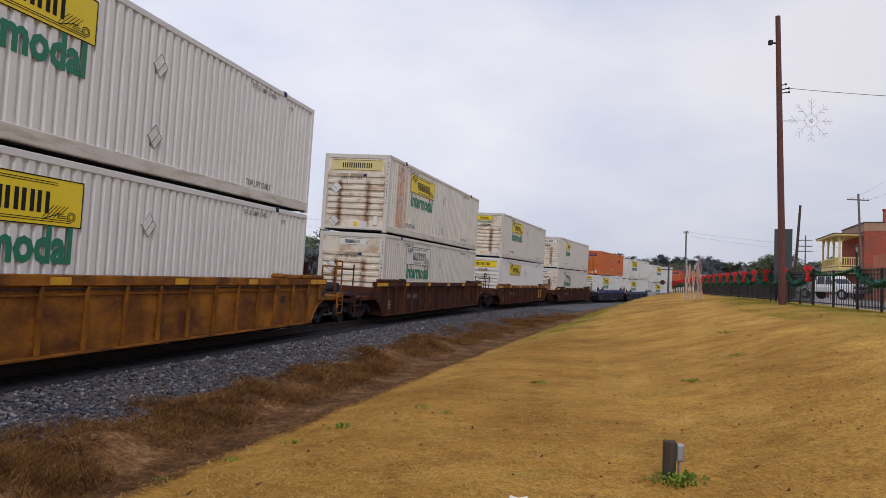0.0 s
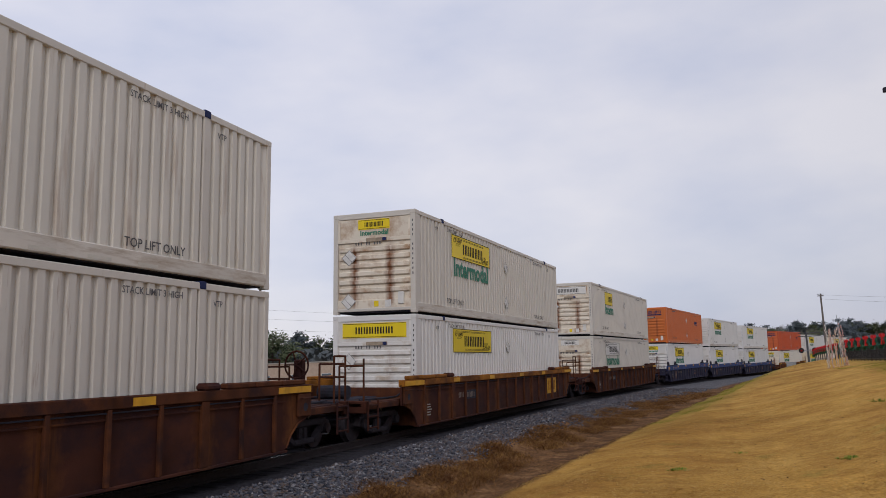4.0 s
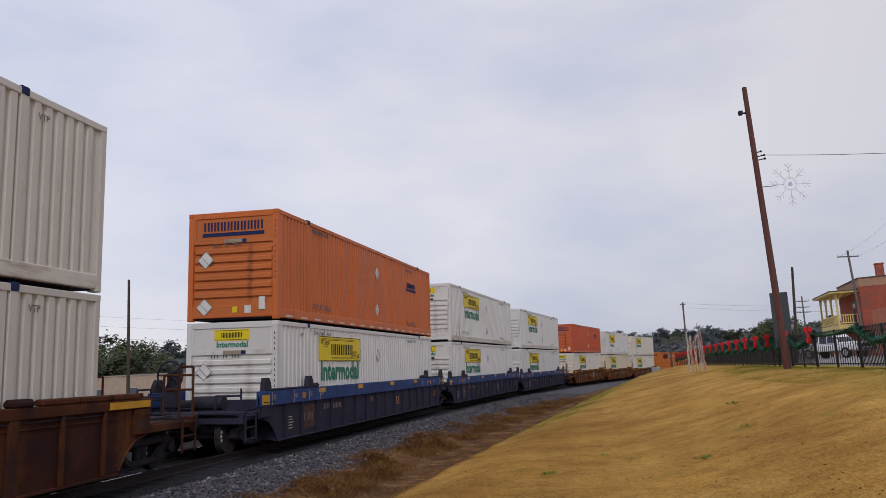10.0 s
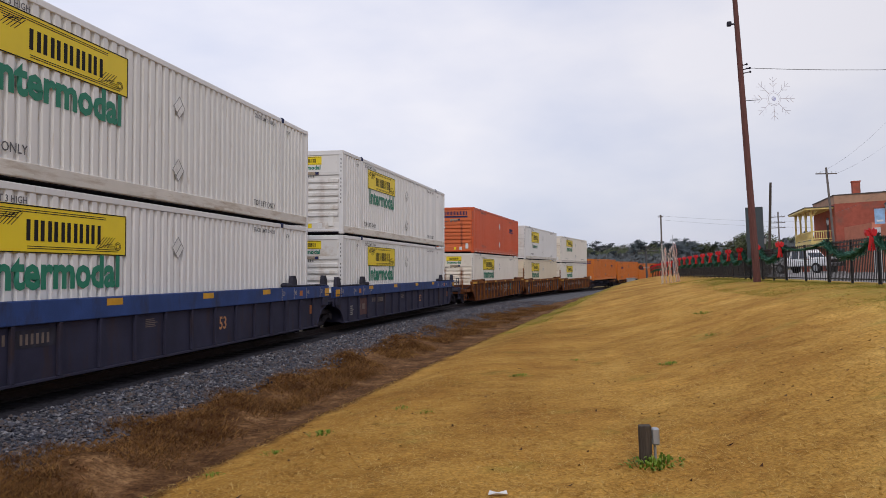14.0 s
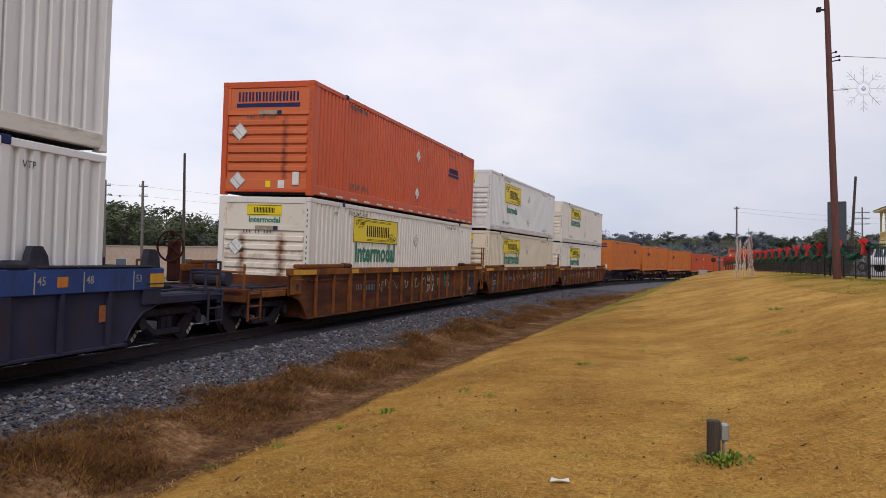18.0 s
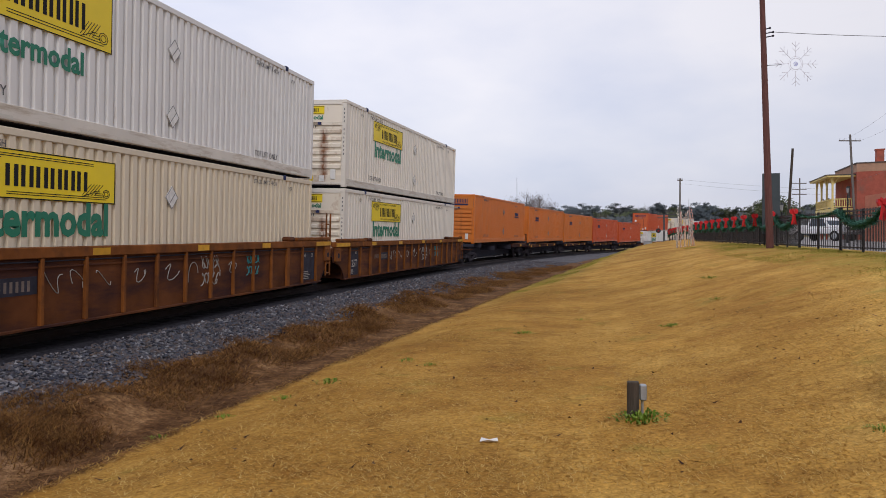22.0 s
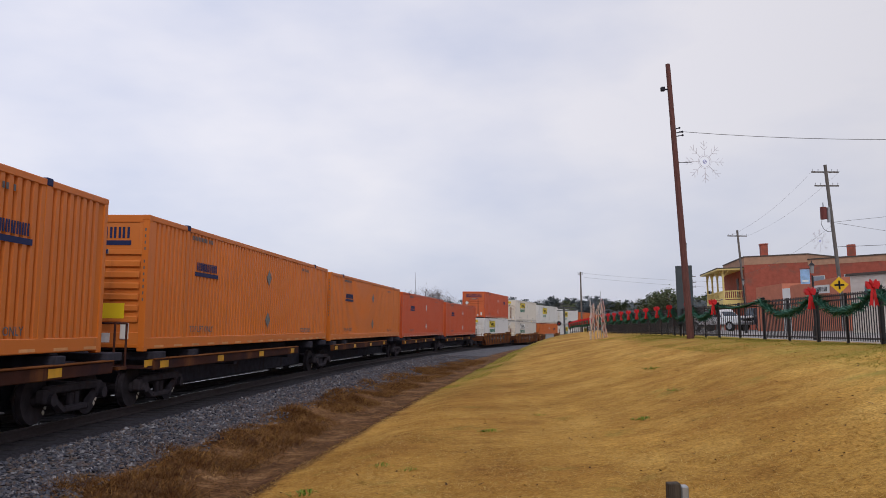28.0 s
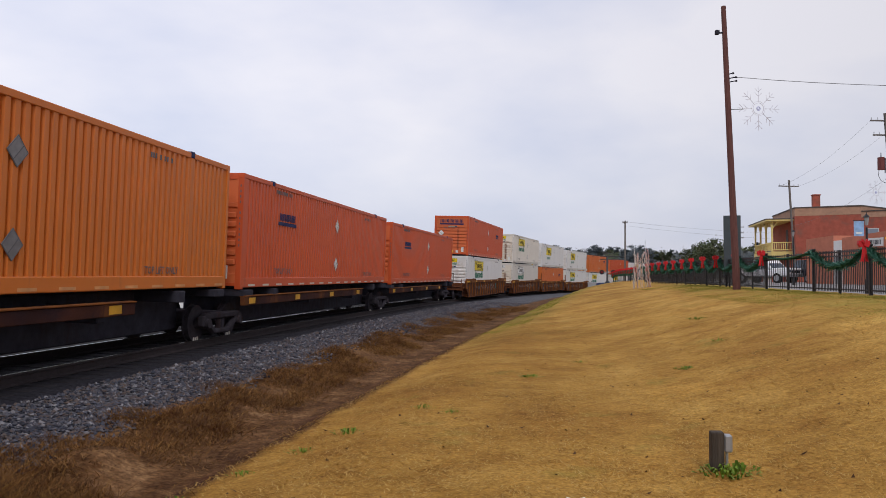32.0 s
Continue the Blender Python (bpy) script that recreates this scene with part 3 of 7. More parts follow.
    l.new(ground, b.inputs["Base Color"])
    bp = n.new("ShaderNodeBump")
    bp.inputs["Strength"].default_value, bp.inputs["Distance"].default_value = 0.3, 0.03
    l.new(noisy(30.0, 4.0, 0.7), bp.inputs["Height"])
    l.new(bp.outputs[0], b.inputs["Normal"])
    return m


def make_ground():
    xs = spread(-2600, -13.0, 10.0, 2600, 0.26)
    ys = spread(-2600, -3.0, 52.0, 2600, 0.34)
    verts = [(x, y, ground_z(x, y)) for y in ys for x in xs]
    w = len(xs)
    faces = [(j * w + i, j * w + i + 1, (j + 1) * w + i + 1, (j + 1) * w + i) for j in range(len(ys) - 1) for i in range(w - 1)]
    me = raw("ground", verts, faces, ground_material())
    along = [sq(v[0], v[1]) for v in verts]
    for name, vals in (("across", [max(q, -50) for s, q in along]), ("edge", [q - lawn_edge(s) for s, q in along]), ("along", [s for s, q in along]),
                       ("shoulder", [q - 0.045 * min(max(s - 10, 0.0), 55.0) for s, q in along]),
                       ("leftside", [-q for s, q in along]), ("far", [math.hypot(v[0], v[1]) for v in verts])):
        at = me.attributes.new(name, "FLOAT", "POINT")
        at.data.foreach_set("value", vals)
    me.polygons.foreach_set("use_smooth", [True] * len(me.polygons))
    tagged(new("ground", me), "dormant tan lawn, clay ditch and street beside the railway", "ground", kind="structure")


make_ground()


# ---- railway track ----
def sweep(profile, s0, s1, step, lean=True):
    """A profile of (q, z) pairs drawn along the track."""
    ss = np.arange(s0, s1 + 0.01, step)
    k = len(profile)
    verts, faces = [], []
    for s in ss:
        m = track_pose(s, lean)
        verts += [m @ Vector((q, 0, z)) for q, z in profile]
    for j in range(len(ss) - 1):
        for i in range(k):
            a, b = j * k + i, j * k + (i + 1) % k
            faces.append((a, b, b + k, a + k))
    return verts, faces


def make_track():
    track = thing("railway_track", "single curving railway track on dark ties", "railway track", kind="structure")
    for q in (-0.755, 0.755):
        rail = [(q - 0.036, 0.0), (q - 0.036, -0.035), (q - 0.009, -0.05), (q - 0.009, -0.14), (q - 0.07, -0.165), (q - 0.07, -0.18),
                (q + 0.07, -0.18), (q + 0.07, -0.165), (q + 0.009, -0.14), (q + 0.009, -0.05), (q + 0.036, -0.035), (q + 0.036, 0.0)]
        v, f = sweep(rail, -70, 330, 2.5)
        ob = part("rail", raw("rail", v, f, RAIL_RUST), None, track)
        tv, tf = sweep([(q - 0.018, 0.003), (q - 0.018, -0.002), (q + 0.018, -0.002), (q + 0.018, 0.003)], -70, 330, 2.5)
        part("rail_head", raw("rail_head", tv, tf, STEEL), None, ob, "worn bright running surface")
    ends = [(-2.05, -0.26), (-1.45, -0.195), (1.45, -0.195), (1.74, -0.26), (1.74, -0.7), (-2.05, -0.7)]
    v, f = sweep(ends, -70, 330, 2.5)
    # oily bed, its colour also holding the shadow band below the cars
    part("ballast_bed", raw("ballast_bed", v, f, mat("oily_shaded_ballast", (0.026, 0.025, 0.031), 0.95, spec=0.1, vary=0.6, scale=14, bump=0.9, bump_scale=25)), None, track)
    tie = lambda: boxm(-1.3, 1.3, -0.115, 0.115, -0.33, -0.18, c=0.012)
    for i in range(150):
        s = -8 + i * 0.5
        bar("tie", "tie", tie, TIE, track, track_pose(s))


make_track()


# ---- shipping containers ----
PLACARD_DARK = mat("dull_grey_placard_holder", (0.16, 0.16, 0.17), 0.5, vary=0.2, scale=9, bump=0.02)
LENGTH, HEIGHT, HALF = 16.15, 2.9, 1.3


def corrugated(length, z0, z1, x=1.285, pitch=0.278, depth=0.052):
    """A wall of upright trapezoid folds, facing +x."""
    bm = bmesh.new()
    n = int(round((length - 0.3) / pitch))
    p = (length - 0.3) / n
    prof = [(-length / 2, x)]
    y = -length / 2 + 0.15
    for i in range(n):
        prof += [(y + p * 0.02, x), (y + p * 0.52, x), (y + p * 0.61, x - depth), (y + p * 0.92, x - depth)]
        y += p
    prof.append((length / 2, x))
    lo = [bm.verts.new((a, b, z0)) for b, a in prof]
    hi = [bm.verts.new((a, b, z1)) for b, a in prof]
    for i in range(len(prof) - 1):
        bm.faces.new((lo[i], lo[i + 1], hi[i + 1], hi[i]))
    return bm


def ribbed_end(y, paint_ribs=True):
    """The ribbed end wall, facing -y."""
    bm = bmesh.new()
    box(bm, -1.17, 1.17, y + 0.06, y + 0.10, 0.12, 2.76)
    return bm


def doors(y):
    bm = bmesh.new()
    for x0, x1 in ((-1.17, -0.012), (0.012, 1.17)):
        box(bm, x0, x1, y - 0.08, y - 0.02, 0.14, 2.74, c=0.01)
        for i in range(5):
            box(bm, x0 + 0.07, x1 - 0.07, y - 0.03, y - 0.005, 0.3 + i * 0.48, 0.55 + i * 0.48, c=0.01)
    return bm


def logo_bars(count, h, w):
    """Plain upright bars of a word's size, in the plane y-z, centred: two slim strokes to each cell."""
    bm = bmesh.new()
    step = w / count
    for i in range(count):
        c = -w / 2 + (i + 0.5) * step
        for k in (-0.27, 0.27):
            box(bm, -0.004, 0.004, c + (k - 0.13) * step, c + (k + 0.13) * step, -h / 2, h / 2)
    return bm


def streamer(w, h):
    """A line-drawn ribbon round a sign's word: long double lines, slanting ends, a curl at two corners."""
    bm = bmesh.new()

    def line(y0, z0, y1, z1, t):
        d = Vector((0, y1 - y0, z1 - z0))
        m = Matrix.Translation((0, (y0 + y1) / 2, (z0 + z1) / 2)) @ Matrix.Rotation(math.atan2(d.z, d.y), 4, "X")
        r = bmesh.ops.create_cube(bm, size=1.0)
        bmesh.ops.transform(bm, matrix=m @ Matrix.Diagonal((0.006, d.length, t, 1)), verts=r["verts"])
    for k in range(5):
        z = h * (0.40 - 0.045 * k)
        line(-w * (0.43 - 0.012 * k), z, (w * 0.33 if k < 2 else -w * (0.30 - 0.006 * k)), z, 0.011)
        line(w * (0.43 - 0.012 * k), -z, (-w * 0.22 if k < 2 else w * (0.36 - 0.006 * k)), -z, 0.011)
    for y in (-1, 1):
        line(y * w * 0.355, y * -h * 0.22, y * w * 0.25, y * -h * 0.36 if y < 0 else -h * 0.36, 0.013)
        for k in range(5):
            line(y * w * (0.34 - 0.022 * k), h * 0.32 * -y, y * w * (0.405 - 0.022 * k), h * 0.06 * -y, 0.010)
        for r in (0.10, 0.06):
            pts = [(y * w * 0.43 + r * h * 1.3 * math.cos(a), -y * h * 0.27 + r * h * math.sin(a)) for a in np.linspace(0, 2 * math.pi, 9)]
            for p, q in zip(pts, pts[1:]):
                line(*p, *q, 0.012)
    return bm


def tiny_marks(n, seed, h=0.1, w=0.06, gap=0.035):
    """A row of small bars, like stencilled figures too small to read."""
    r = random.Random(seed)
    bm, y = bmesh.new(), 0.0
    for i in range(n):
        if r.random() < 0.85:
            box(bm, -0.002, 0.002, y, y + w, 0, h)
        y += w + gap
    return bm




def small(*a):
    """Marks too small to tell apart, kept in one mesh."""
    return tagged(bar(*a), kind="stuff")


def side_sign(c, style, length, back):
    """The sign on a container's long side: yellow or white panel with dark bars, green word below."""
    if style in ("none", "forward"):
        return
    y0 = -length / 2 + 2.82
    cut = style == "short"
    w, h, zc = (1.9, 0.74, 2.20) if cut else (3.66, 0.74, 2.22)
    if style == "high":
        w, h, zc = 3.5, 0.98, 2.02
    yc = y0 + w / 2 + (0.35 if cut else 0.0)
    panel_mat = SIGN_WHITE if style.startswith("pale") else YELLOW
    x = 1.2895
    sign = part("sign_panel", shared(("sign_panel", w, h, panel_mat.name), lambda: boxm(-0.002, 0.002, -w / 2, w / 2, -h / 2, h / 2)), panel_mat, c,
                "white sign panel" if panel_mat is SIGN_WHITE else "yellow sign panel", pose(x, yc, zc))

    def rim():
        bm = bmesh.new()
        for z in (-h / 2 + 0.004, h / 2 - 0.022):
            box(bm, -0.003, 0.003, -w / 2 + 0.004, w / 2 - 0.004, z, z + 0.018)
        for y in (-w / 2 + 0.004, w / 2 - 0.022):
            box(bm, -0.003, 0.003, y, y + 0.018, -h / 2 + 0.02, h / 2 - 0.02)
        return bm
    bar("border", ("border", w, h), rim, INK, sign, pose(0.003, 0, 0))
    bar("logo_shape", ("logo_shape", w, h), lambda: logo_bars(3 if cut else 6, h * 0.44, w * (0.58 if cut else 0.53)), INK, sign, pose(0.003, w * (0.18 if cut else 0.03), -h * 0.02))
    if not cut:
        tagged(bar("logo_ribbon", ("logo_ribbon", w, h), lambda: streamer(w, h), INK, sign, pose(0.003, 0, 0), "fine black line drawing"), kind="stuff")
    if style in ("yellow", "pale", "short"):
        text = "Interm" if cut else "Intermodal"
        part("lettering", words(text, 0.755, 0.036), GREEN_INK, c, "green painted word", pose(x + 0.004, y0 + (0.35 if cut else 0.14), 1.31, 0, 0, 90))
    if style in ("high", ):
        part("lettering", words("Intermodal", 0.52, 0.030), GREEN_INK, c, "green painted word", pose(x + 0.004, y0 + 0.45, 1.03, 0, 0, 90))


def front_sign(c, style, length):
    y = -length / 2 + 0.024
    if style == "none":
        return
    turn = pose(0, 0, 0, 0, 0, -90)
    if style in ("small", "pale_small"):
        w, h, zc = 1.0, 0.29, 2.56
    else:
        w, h, zc = 2.0, 0.42, 2.48
    m = SIGN_WHITE if style.startswith("pale") else mat("sun_faded_sign_paint", (0.66, 0.57, 0.27), 0.55, vary=0.1, scale=2, bump=0.03) if style.startswith("faded") else YELLOW
    sign = part("end_sign", shared(("end_sign", w, h, m.name), lambda: boxm(-0.002, 0.002, -w / 2, w / 2, -h / 2, h / 2)), m, c, "", pose(0, y, zc) @ turn)
    bar("logo_shape", ("logo_shape_end", w, h), lambda: logo_bars(7, h * 0.46, w * 0.60), INK, sign, pose(0.004, 0, 0))

    def rim():
        bm = bmesh.new()
        for z in (-h / 2 + 0.02, h / 2 - 0.03):
            box(bm, -0.003, 0.003, -w / 2 + 0.02, w / 2 - 0.02, z, z + 0.012)
        return bm
    bar("border", ("border_end", w, h), rim, INK, sign, pose(0.003, 0, 0))
    if style == "small":
        part("lettering", words("Intermodal", 0.205, 0.03), GREEN_INK, c, "green painted word", pose(-0.44, y - 0.004, 2.25))


def container(paint, side="yellow", front="small", label="", group="double-stacked containers", length=LENGTH, placards=True, streaked=""):
    p = PAINTS[paint]
    orange = paint in ("orange", "amber", "red")
    c = thing("shipping_container", label, "container", group)
    hl = length / 2
    key = (paint, length)
    for turn in (0, 180):
        part("side_panel", shared(("side_panel", streaked if turn == 0 else "", *key), lambda: corrugated(length - 0.2, 0.15, 2.80, pitch=0.222 if orange else 0.262, depth=0.052 if orange else 0.056)), {"streaked": STREAKED, "scarred": SCARRED}[streaked] if streaked and turn == 0 else p, c, "", pose(0, 0, 0, 0, 0, turn))
        part("top_rail", shared(("top_rail", *key), lambda: boxm(1.20, 1.30, -hl + 0.1, hl - 0.1, 2.78, 2.90, c=0.012)), p, c, "", pose(0, 0, 0, 0, 0, turn))
        rail = part("bottom_rail", shared(("bottom_rail", *key), lambda: boxm(1.20, 1.302, -hl + 0.1, hl - 0.1, 0.045, 0.29, c=0.014)), p if orange or paint == "butter" else GRIMY_RAIL, c, "", pose(0, 0, 0, 0, 0, turn))

        def tape():
            bm = bmesh.new()
            for i in range(int(length / 1.0)):
                box(bm, 1.303, 1.305, -hl + 0.5 + i, -hl + 0.95 + i, 0.075, 0.125)
            return bm
        tagged(bar("reflective_strip", ("reflective_strip", length), tape, mat("worn_reflective_tape", (0.62, 0.30, 0.12), 0.5, vary=0.3, scale=3, bump=0) if paint == "amber" else REFLECT, rail), kind="stuff")
        for y in (-hl + 2.06, hl - 2.06):
            part("lift_post", shared(("lift_post", paint), lambda: boxm(1.22, 1.297, -0.085, 0.085, 0.1, 2.86, c=0.01)), p, c, "", pose(0, 0, 0, 0, 0, turn) @ pose(0, y, 0))
            bar("lift_casting", "lift_casting", lambda: boxm(1.16, 1.312, -0.09, 0.09, 2.79, 2.925, c=0.015), NAVY, c, pose(0, 0, 0, 0, 0, turn) @ pose(0, y, 0), "dark steel lift casting")
    for x in (-1, 1):
        for y in (-1, 1):
            part("corner_post", shared(("corner_post", paint), lambda: boxm(-0.075, 0.075, -0.07, 0.07, 0.1, 2.80, c=0.012)), p, c, "", pose(x * 1.225, y * (hl - 0.07), 0))
            for z in (0.0, 2.785):
                part("corner_casting", shared(("corner_casting", paint), lambda: boxm(-0.081, 0.081, -0.09, 0.09, 0, 0.118, c=0.014)), p, c, "", pose(x * 1.222, y * (hl - 0.085), z))
    wall = part("end_wall", shared(("end_wall", *key), lambda: ribbed_end(-hl)), END_PAINTS[paint], c)
    ep = END_PAINTS[paint]
    part("kick_plate", shared(("kick_plate", *key), lambda: boxm(-1.17, 1.17, -hl + 0.015, -hl + 0.065, 0.12, 0.40, c=0.01)), ep, wall)
    part("sign_field", shared(("sign_field", *key), lambda: boxm(-1.17, 1.17, -hl + 0.03, -hl + 0.065, 2.16, 2.76, c=0.008)), ep, wall)
    for x0, x1, z0, z1 in ((-1.17, 1.17, 2.05, 2.16), (-1.17, -1.08, 2.16, 2.76), (1.08, 1.17, 2.16, 2.76)):
        part("field_frame", shared(("field_frame", x0, z0, *key), lambda: boxm(x0, x1, -hl + 0.012, -hl + 0.05, z0, z1, c=0.006)), ep, wall)
    for i in range(6):
        z = 0.60 + i * 0.235
        part("end_rib", shared(("end_rib", i, *key), lambda: boxm(-1.12, 1.12, -hl + 0.006, -hl + 0.075, z, z + 0.15, c=0.026)), ep, wall)
    part("end_header", shared(("end_header", *key), lambda: boxm(-1.16, 1.16, -hl + 0.005, -hl + 0.1, 2.74, 2.9, c=0.01)), p, c)
    part("end_sill", shared(("end_sill", *key), lambda: boxm(-1.16, 1.16, -hl + 0.005, -hl + 0.12, 0.075, 0.16, c=0.01)), p, c)
    part("door_leaves", shared(("door_leaves", *key), lambda: doors(hl)), p, c)

    def rods():
        bm = bmesh.new()
        for x in (-0.85, -0.3, 0.3, 0.85):
            tube(bm, (x, hl + 0.005, 0.15), (x, hl + 0.005, 2.73), 0.018, n=6)
        return bm
    bar("lock_rods", ("lock_rods", length), rods, GALV, c)
    part("roof", shared(("roof", *key), lambda: boxm(-1.22, 1.22, -hl + 0.09, hl - 0.09, 2.80, 2.885)), p, c)
    part("floor", shared(("floor", *key), lambda: boxm(-1.21, 1.21, -hl + 0.12, hl - 0.1, 0.03, 0.14)), DARK, c)
    side_sign(c, side, length, False)
    front_sign(c, front, length)
    if paint == "amber" and side == "forward":
        bar("end_plate", "end_plate_warning", lambda: boxm(-0.28, 0.28, -0.005, 0.005, -0.16, 0.16), YELLOW, c, pose(0.55, -hl + 0.008, 0.85), "yellow warning plate")
    if orange:
        s = part("logo_shape", shared(("logo_shape_side", 1), lambda: logo_bars(9, 0.20, 1.30)), NAVY, c, "dark blue logo bars", pose(1.291, (hl - 3.2 if side != "forward" else -hl + 3.3), 2.0))
        bar("logo_line", "logo_line", lambda: boxm(-0.003, 0.003, -0.75, 0.75, -0.24, -0.14), NAVY, s)
        s = part("logo_shape", shared(("logo_shape_front", 1), lambda: logo_bars(9, 0.24, 1.75)), NAVY, c, "dark blue logo bars", pose(0.0, -hl + 0.022, 2.52, 0, 0, -90))
        bar("logo_line", "logo_line_front", lambda: boxm(-0.003, 0.003, -0.9, 0.9, -0.27, -0.17), NAVY, s)
    part("lettering", words("TOP LIFT ONLY", 0.21), MARK if not orange else INK, c, "stencilled words", pose(1.2935, -hl + 2.35, 0.40, 0, 0, 90))
    if orange:
        small("stencil_mark", "stencil_mark", lambda: tiny_marks(14, 3), MARK, c, pose(1.2935, -hl + 2.3, 2.62))
    else:
        part("lettering", words("STACK LIMIT 3 HIGH", 0.15, 0.01), MARK, c, "stencilled words", pose(1.2935, -hl + 2.45, 2.60, 0, 0, 90))
        part("lettering", words("VTP", 0.15, 0.01), MARK, c, "stencilled letters", pose(1.2935, -hl + 1.45, 2.52, 0, 0, 90))
    if orange:
        small("stencil_mark", "stencil_marks_rear", lambda: tiny_marks(10, 5), MARK, c, pose(1.2935, hl - 3.9, 2.55))
    else:
        part("lettering", words("STACK LIMIT 3 HIGH", 0.15, 0.01), MARK, c, "stencilled words", pose(1.2935, hl - 3.95, 2.60, 0, 0, 90))
        part("lettering", words("VTP", 0.15, 0.01), MARK, c, "stencilled letters", pose(1.2935, hl - 1.75, 2.52, 0, 0, 90))
    part("lettering", words("TOP LIFT ONLY", 0.2), MARK if not orange else INK, c, "stencilled words", pose(1.2935, hl - 3.95, 0.34, 0, 0, 90))

    def upright_marks():
        bm = bmesh.new()
        for i in range(12):
            if i != 4:
                box(bm, -0.015, 0.015, -0.002, 0.002, 2.55 - i * 0.135, 2.615 - i * 0.135)
        return bm
    small("serial_mark", "serial_mark", upright_marks, MARK, c, pose(1.225, -hl - 0.002, 0))
    small("serial_mark", "serial_marks_end", lambda: tiny_marks(10, 9, 0.08, 0.035, 0.05), MARK, c, pose(0.22, -hl + 0.009, 1.97, 0, 0, -90) @ pose(0, 0, 0, 0, 0, 180))
    latch = bar("latch_plate", "latch_plate", lambda: boxm(-0.36, 0.30, -0.006, 0.006, -0.05, 0.05), mat("tan_latch_plate", (0.33, 0.27, 0.20), 0.6, vary=0.3, scale=9), c, pose(0.12, -hl + 0.008, 2.11))
    bar("latch", "latch", lambda: boxm(0.16, 0.28, -0.012, 0.0, -0.045, 0.045), NAVY, latch)
    bar("document_box", "document_box", lambda: boxm(-0.09, 0.09, -0.03, 0.03, -0.17, 0.17, c=0.015), SIGN_WHITE, c, pose(0.86, -hl + 0.005, 0.42), "white document box")
    bar("end_plate", "end_plate", lambda: boxm(-0.09, 0.09, -0.004, 0.004, -0.1, 0.1), PLACARD, c, pose(0.45, -hl + 0.011, 0.28))
    bar("end_plate", "end_plate_yellow", lambda: boxm(-0.07, 0.07, -0.004, 0.004, -0.08, 0.08), YELLOW, c, pose(0.08, -hl + 0.011, 0.28), "yellow plate")
    if placards:
        dia = lambda: boxm(-0.006, 0.006, -0.17, 0.17, -0.17, 0.17, c=0.004)

        def edge():
            bm = bmesh.new()
            for k in (-0.165, 0.155):
                box(bm, -0.009, 0.009, -0.165, 0.165, k, k + 0.010)
                box(bm, -0.009, 0.009, k, k + 0.010, -0.155, 0.155)
            box(bm, -0.009, 0.009, -0.16, 0.16, -0.03, -0.018)
            return bm
        for y, z in ((0.30, 2.06), (0.28, 0.74)):
            bar("placard_frame", "placard_frame", edge, MARK, bar("placard_holder", "placard_holder", dia, PLACARD_DARK if paint == "amber" else PLACARD, c, pose(1.296, y, z, 45, 0, 0)))
        for x, z in ((-0.78, 1.62), (-0.80, 0.36)):
            bar("placard_frame", "placard_frame", edge, MARK, bar("placard_holder", "placard_holder", dia, PLACARD_DARK if paint == "amber" else PLACARD, c, pose(x, -hl + 0.002, z, 0, 45, 0) @ pose(0, 0, 0, 0, 0, 90)))
    return c


# ---- railway cars ----
def ring(bm, r, t, m, n=16):
    pts = [m @ Vector((r * math.cos(a), r * math.sin(a), 0)) for a in np.linspace(0, 2 * math.pi, n + 1)]
    return pipe(bm, pts, t, 5)


def wheel_mesh():
    bm = bmesh.new()
    for x in (-0.755, 0.755):
        w = Matrix.Translation((x, 0, 0)) @ Matrix.Rotation(radians(90), 4, "Y")
        bmesh.ops.create_cone(bm, cap_ends=True, segments=28, radius1=0.42, radius2=0.42, depth=0.13, matrix=w)
        bmesh.ops.create_cone(bm, cap_ends=True, segments=28, radius1=0.45, radius2=0.45, depth=0.03, matrix=Matrix.Translation((x - math.copysign(0.06, x), 0, 0)) @ Matrix.Rotation(radians(90), 4, "Y"))
        bmesh.ops.create_cone(bm, cap_ends=True, segments=12, radius1=0.14, radius2=0.12, depth=0.2, matrix=Matrix.Translation((x + math.copysign(0.08, x), 0, 0)) @ Matrix.Rotation(radians(90), 4, "Y"))
    tube(bm, (-1.05, 0, 0), (1.05, 0, 0), 0.085, n=10)
    return bm


def frame_mesh():
    """A cast side frame: arched top, sagging bottom, open windows round the springs."""
    bm = bmesh.new()
    x0, x1 = 0.93, 1.10
    box(bm, x0, x1, -0.95, 0.95, 0.52, 0.66, c=0.03)
    for sgn in (-1, 1):
        box(bm, x0, x1, *sorted((sgn * 0.70, sgn * 1.10)), 0.36, 0.60, c=0.03)
    bm.verts.ensure_lookup_table()
    box(bm, x0, x1, -0.42, 0.42, 0.16, 0.28, c=0.03)
    for sgn in (-1, 1):
        a = Vector((1.015, sgn * 0.42, 0.22))
        b = Vector((1.015, sgn * 0.86, 0.50))
        tube(bm, a, b, 0.09, n=6)
        for dy in (-0.1, 0.1):
            tube(bm, (1.0, dy + sgn * 0.02, 0.27), (1.0, dy + sgn * 0.02, 0.50), 0.065, n=8)
        tube(bm, (0.95, sgn * 0.90, 0.43), (1.17, sgn * 0.90, 0.43), 0.11, n=12)
    return bm


WHEELSETS = []


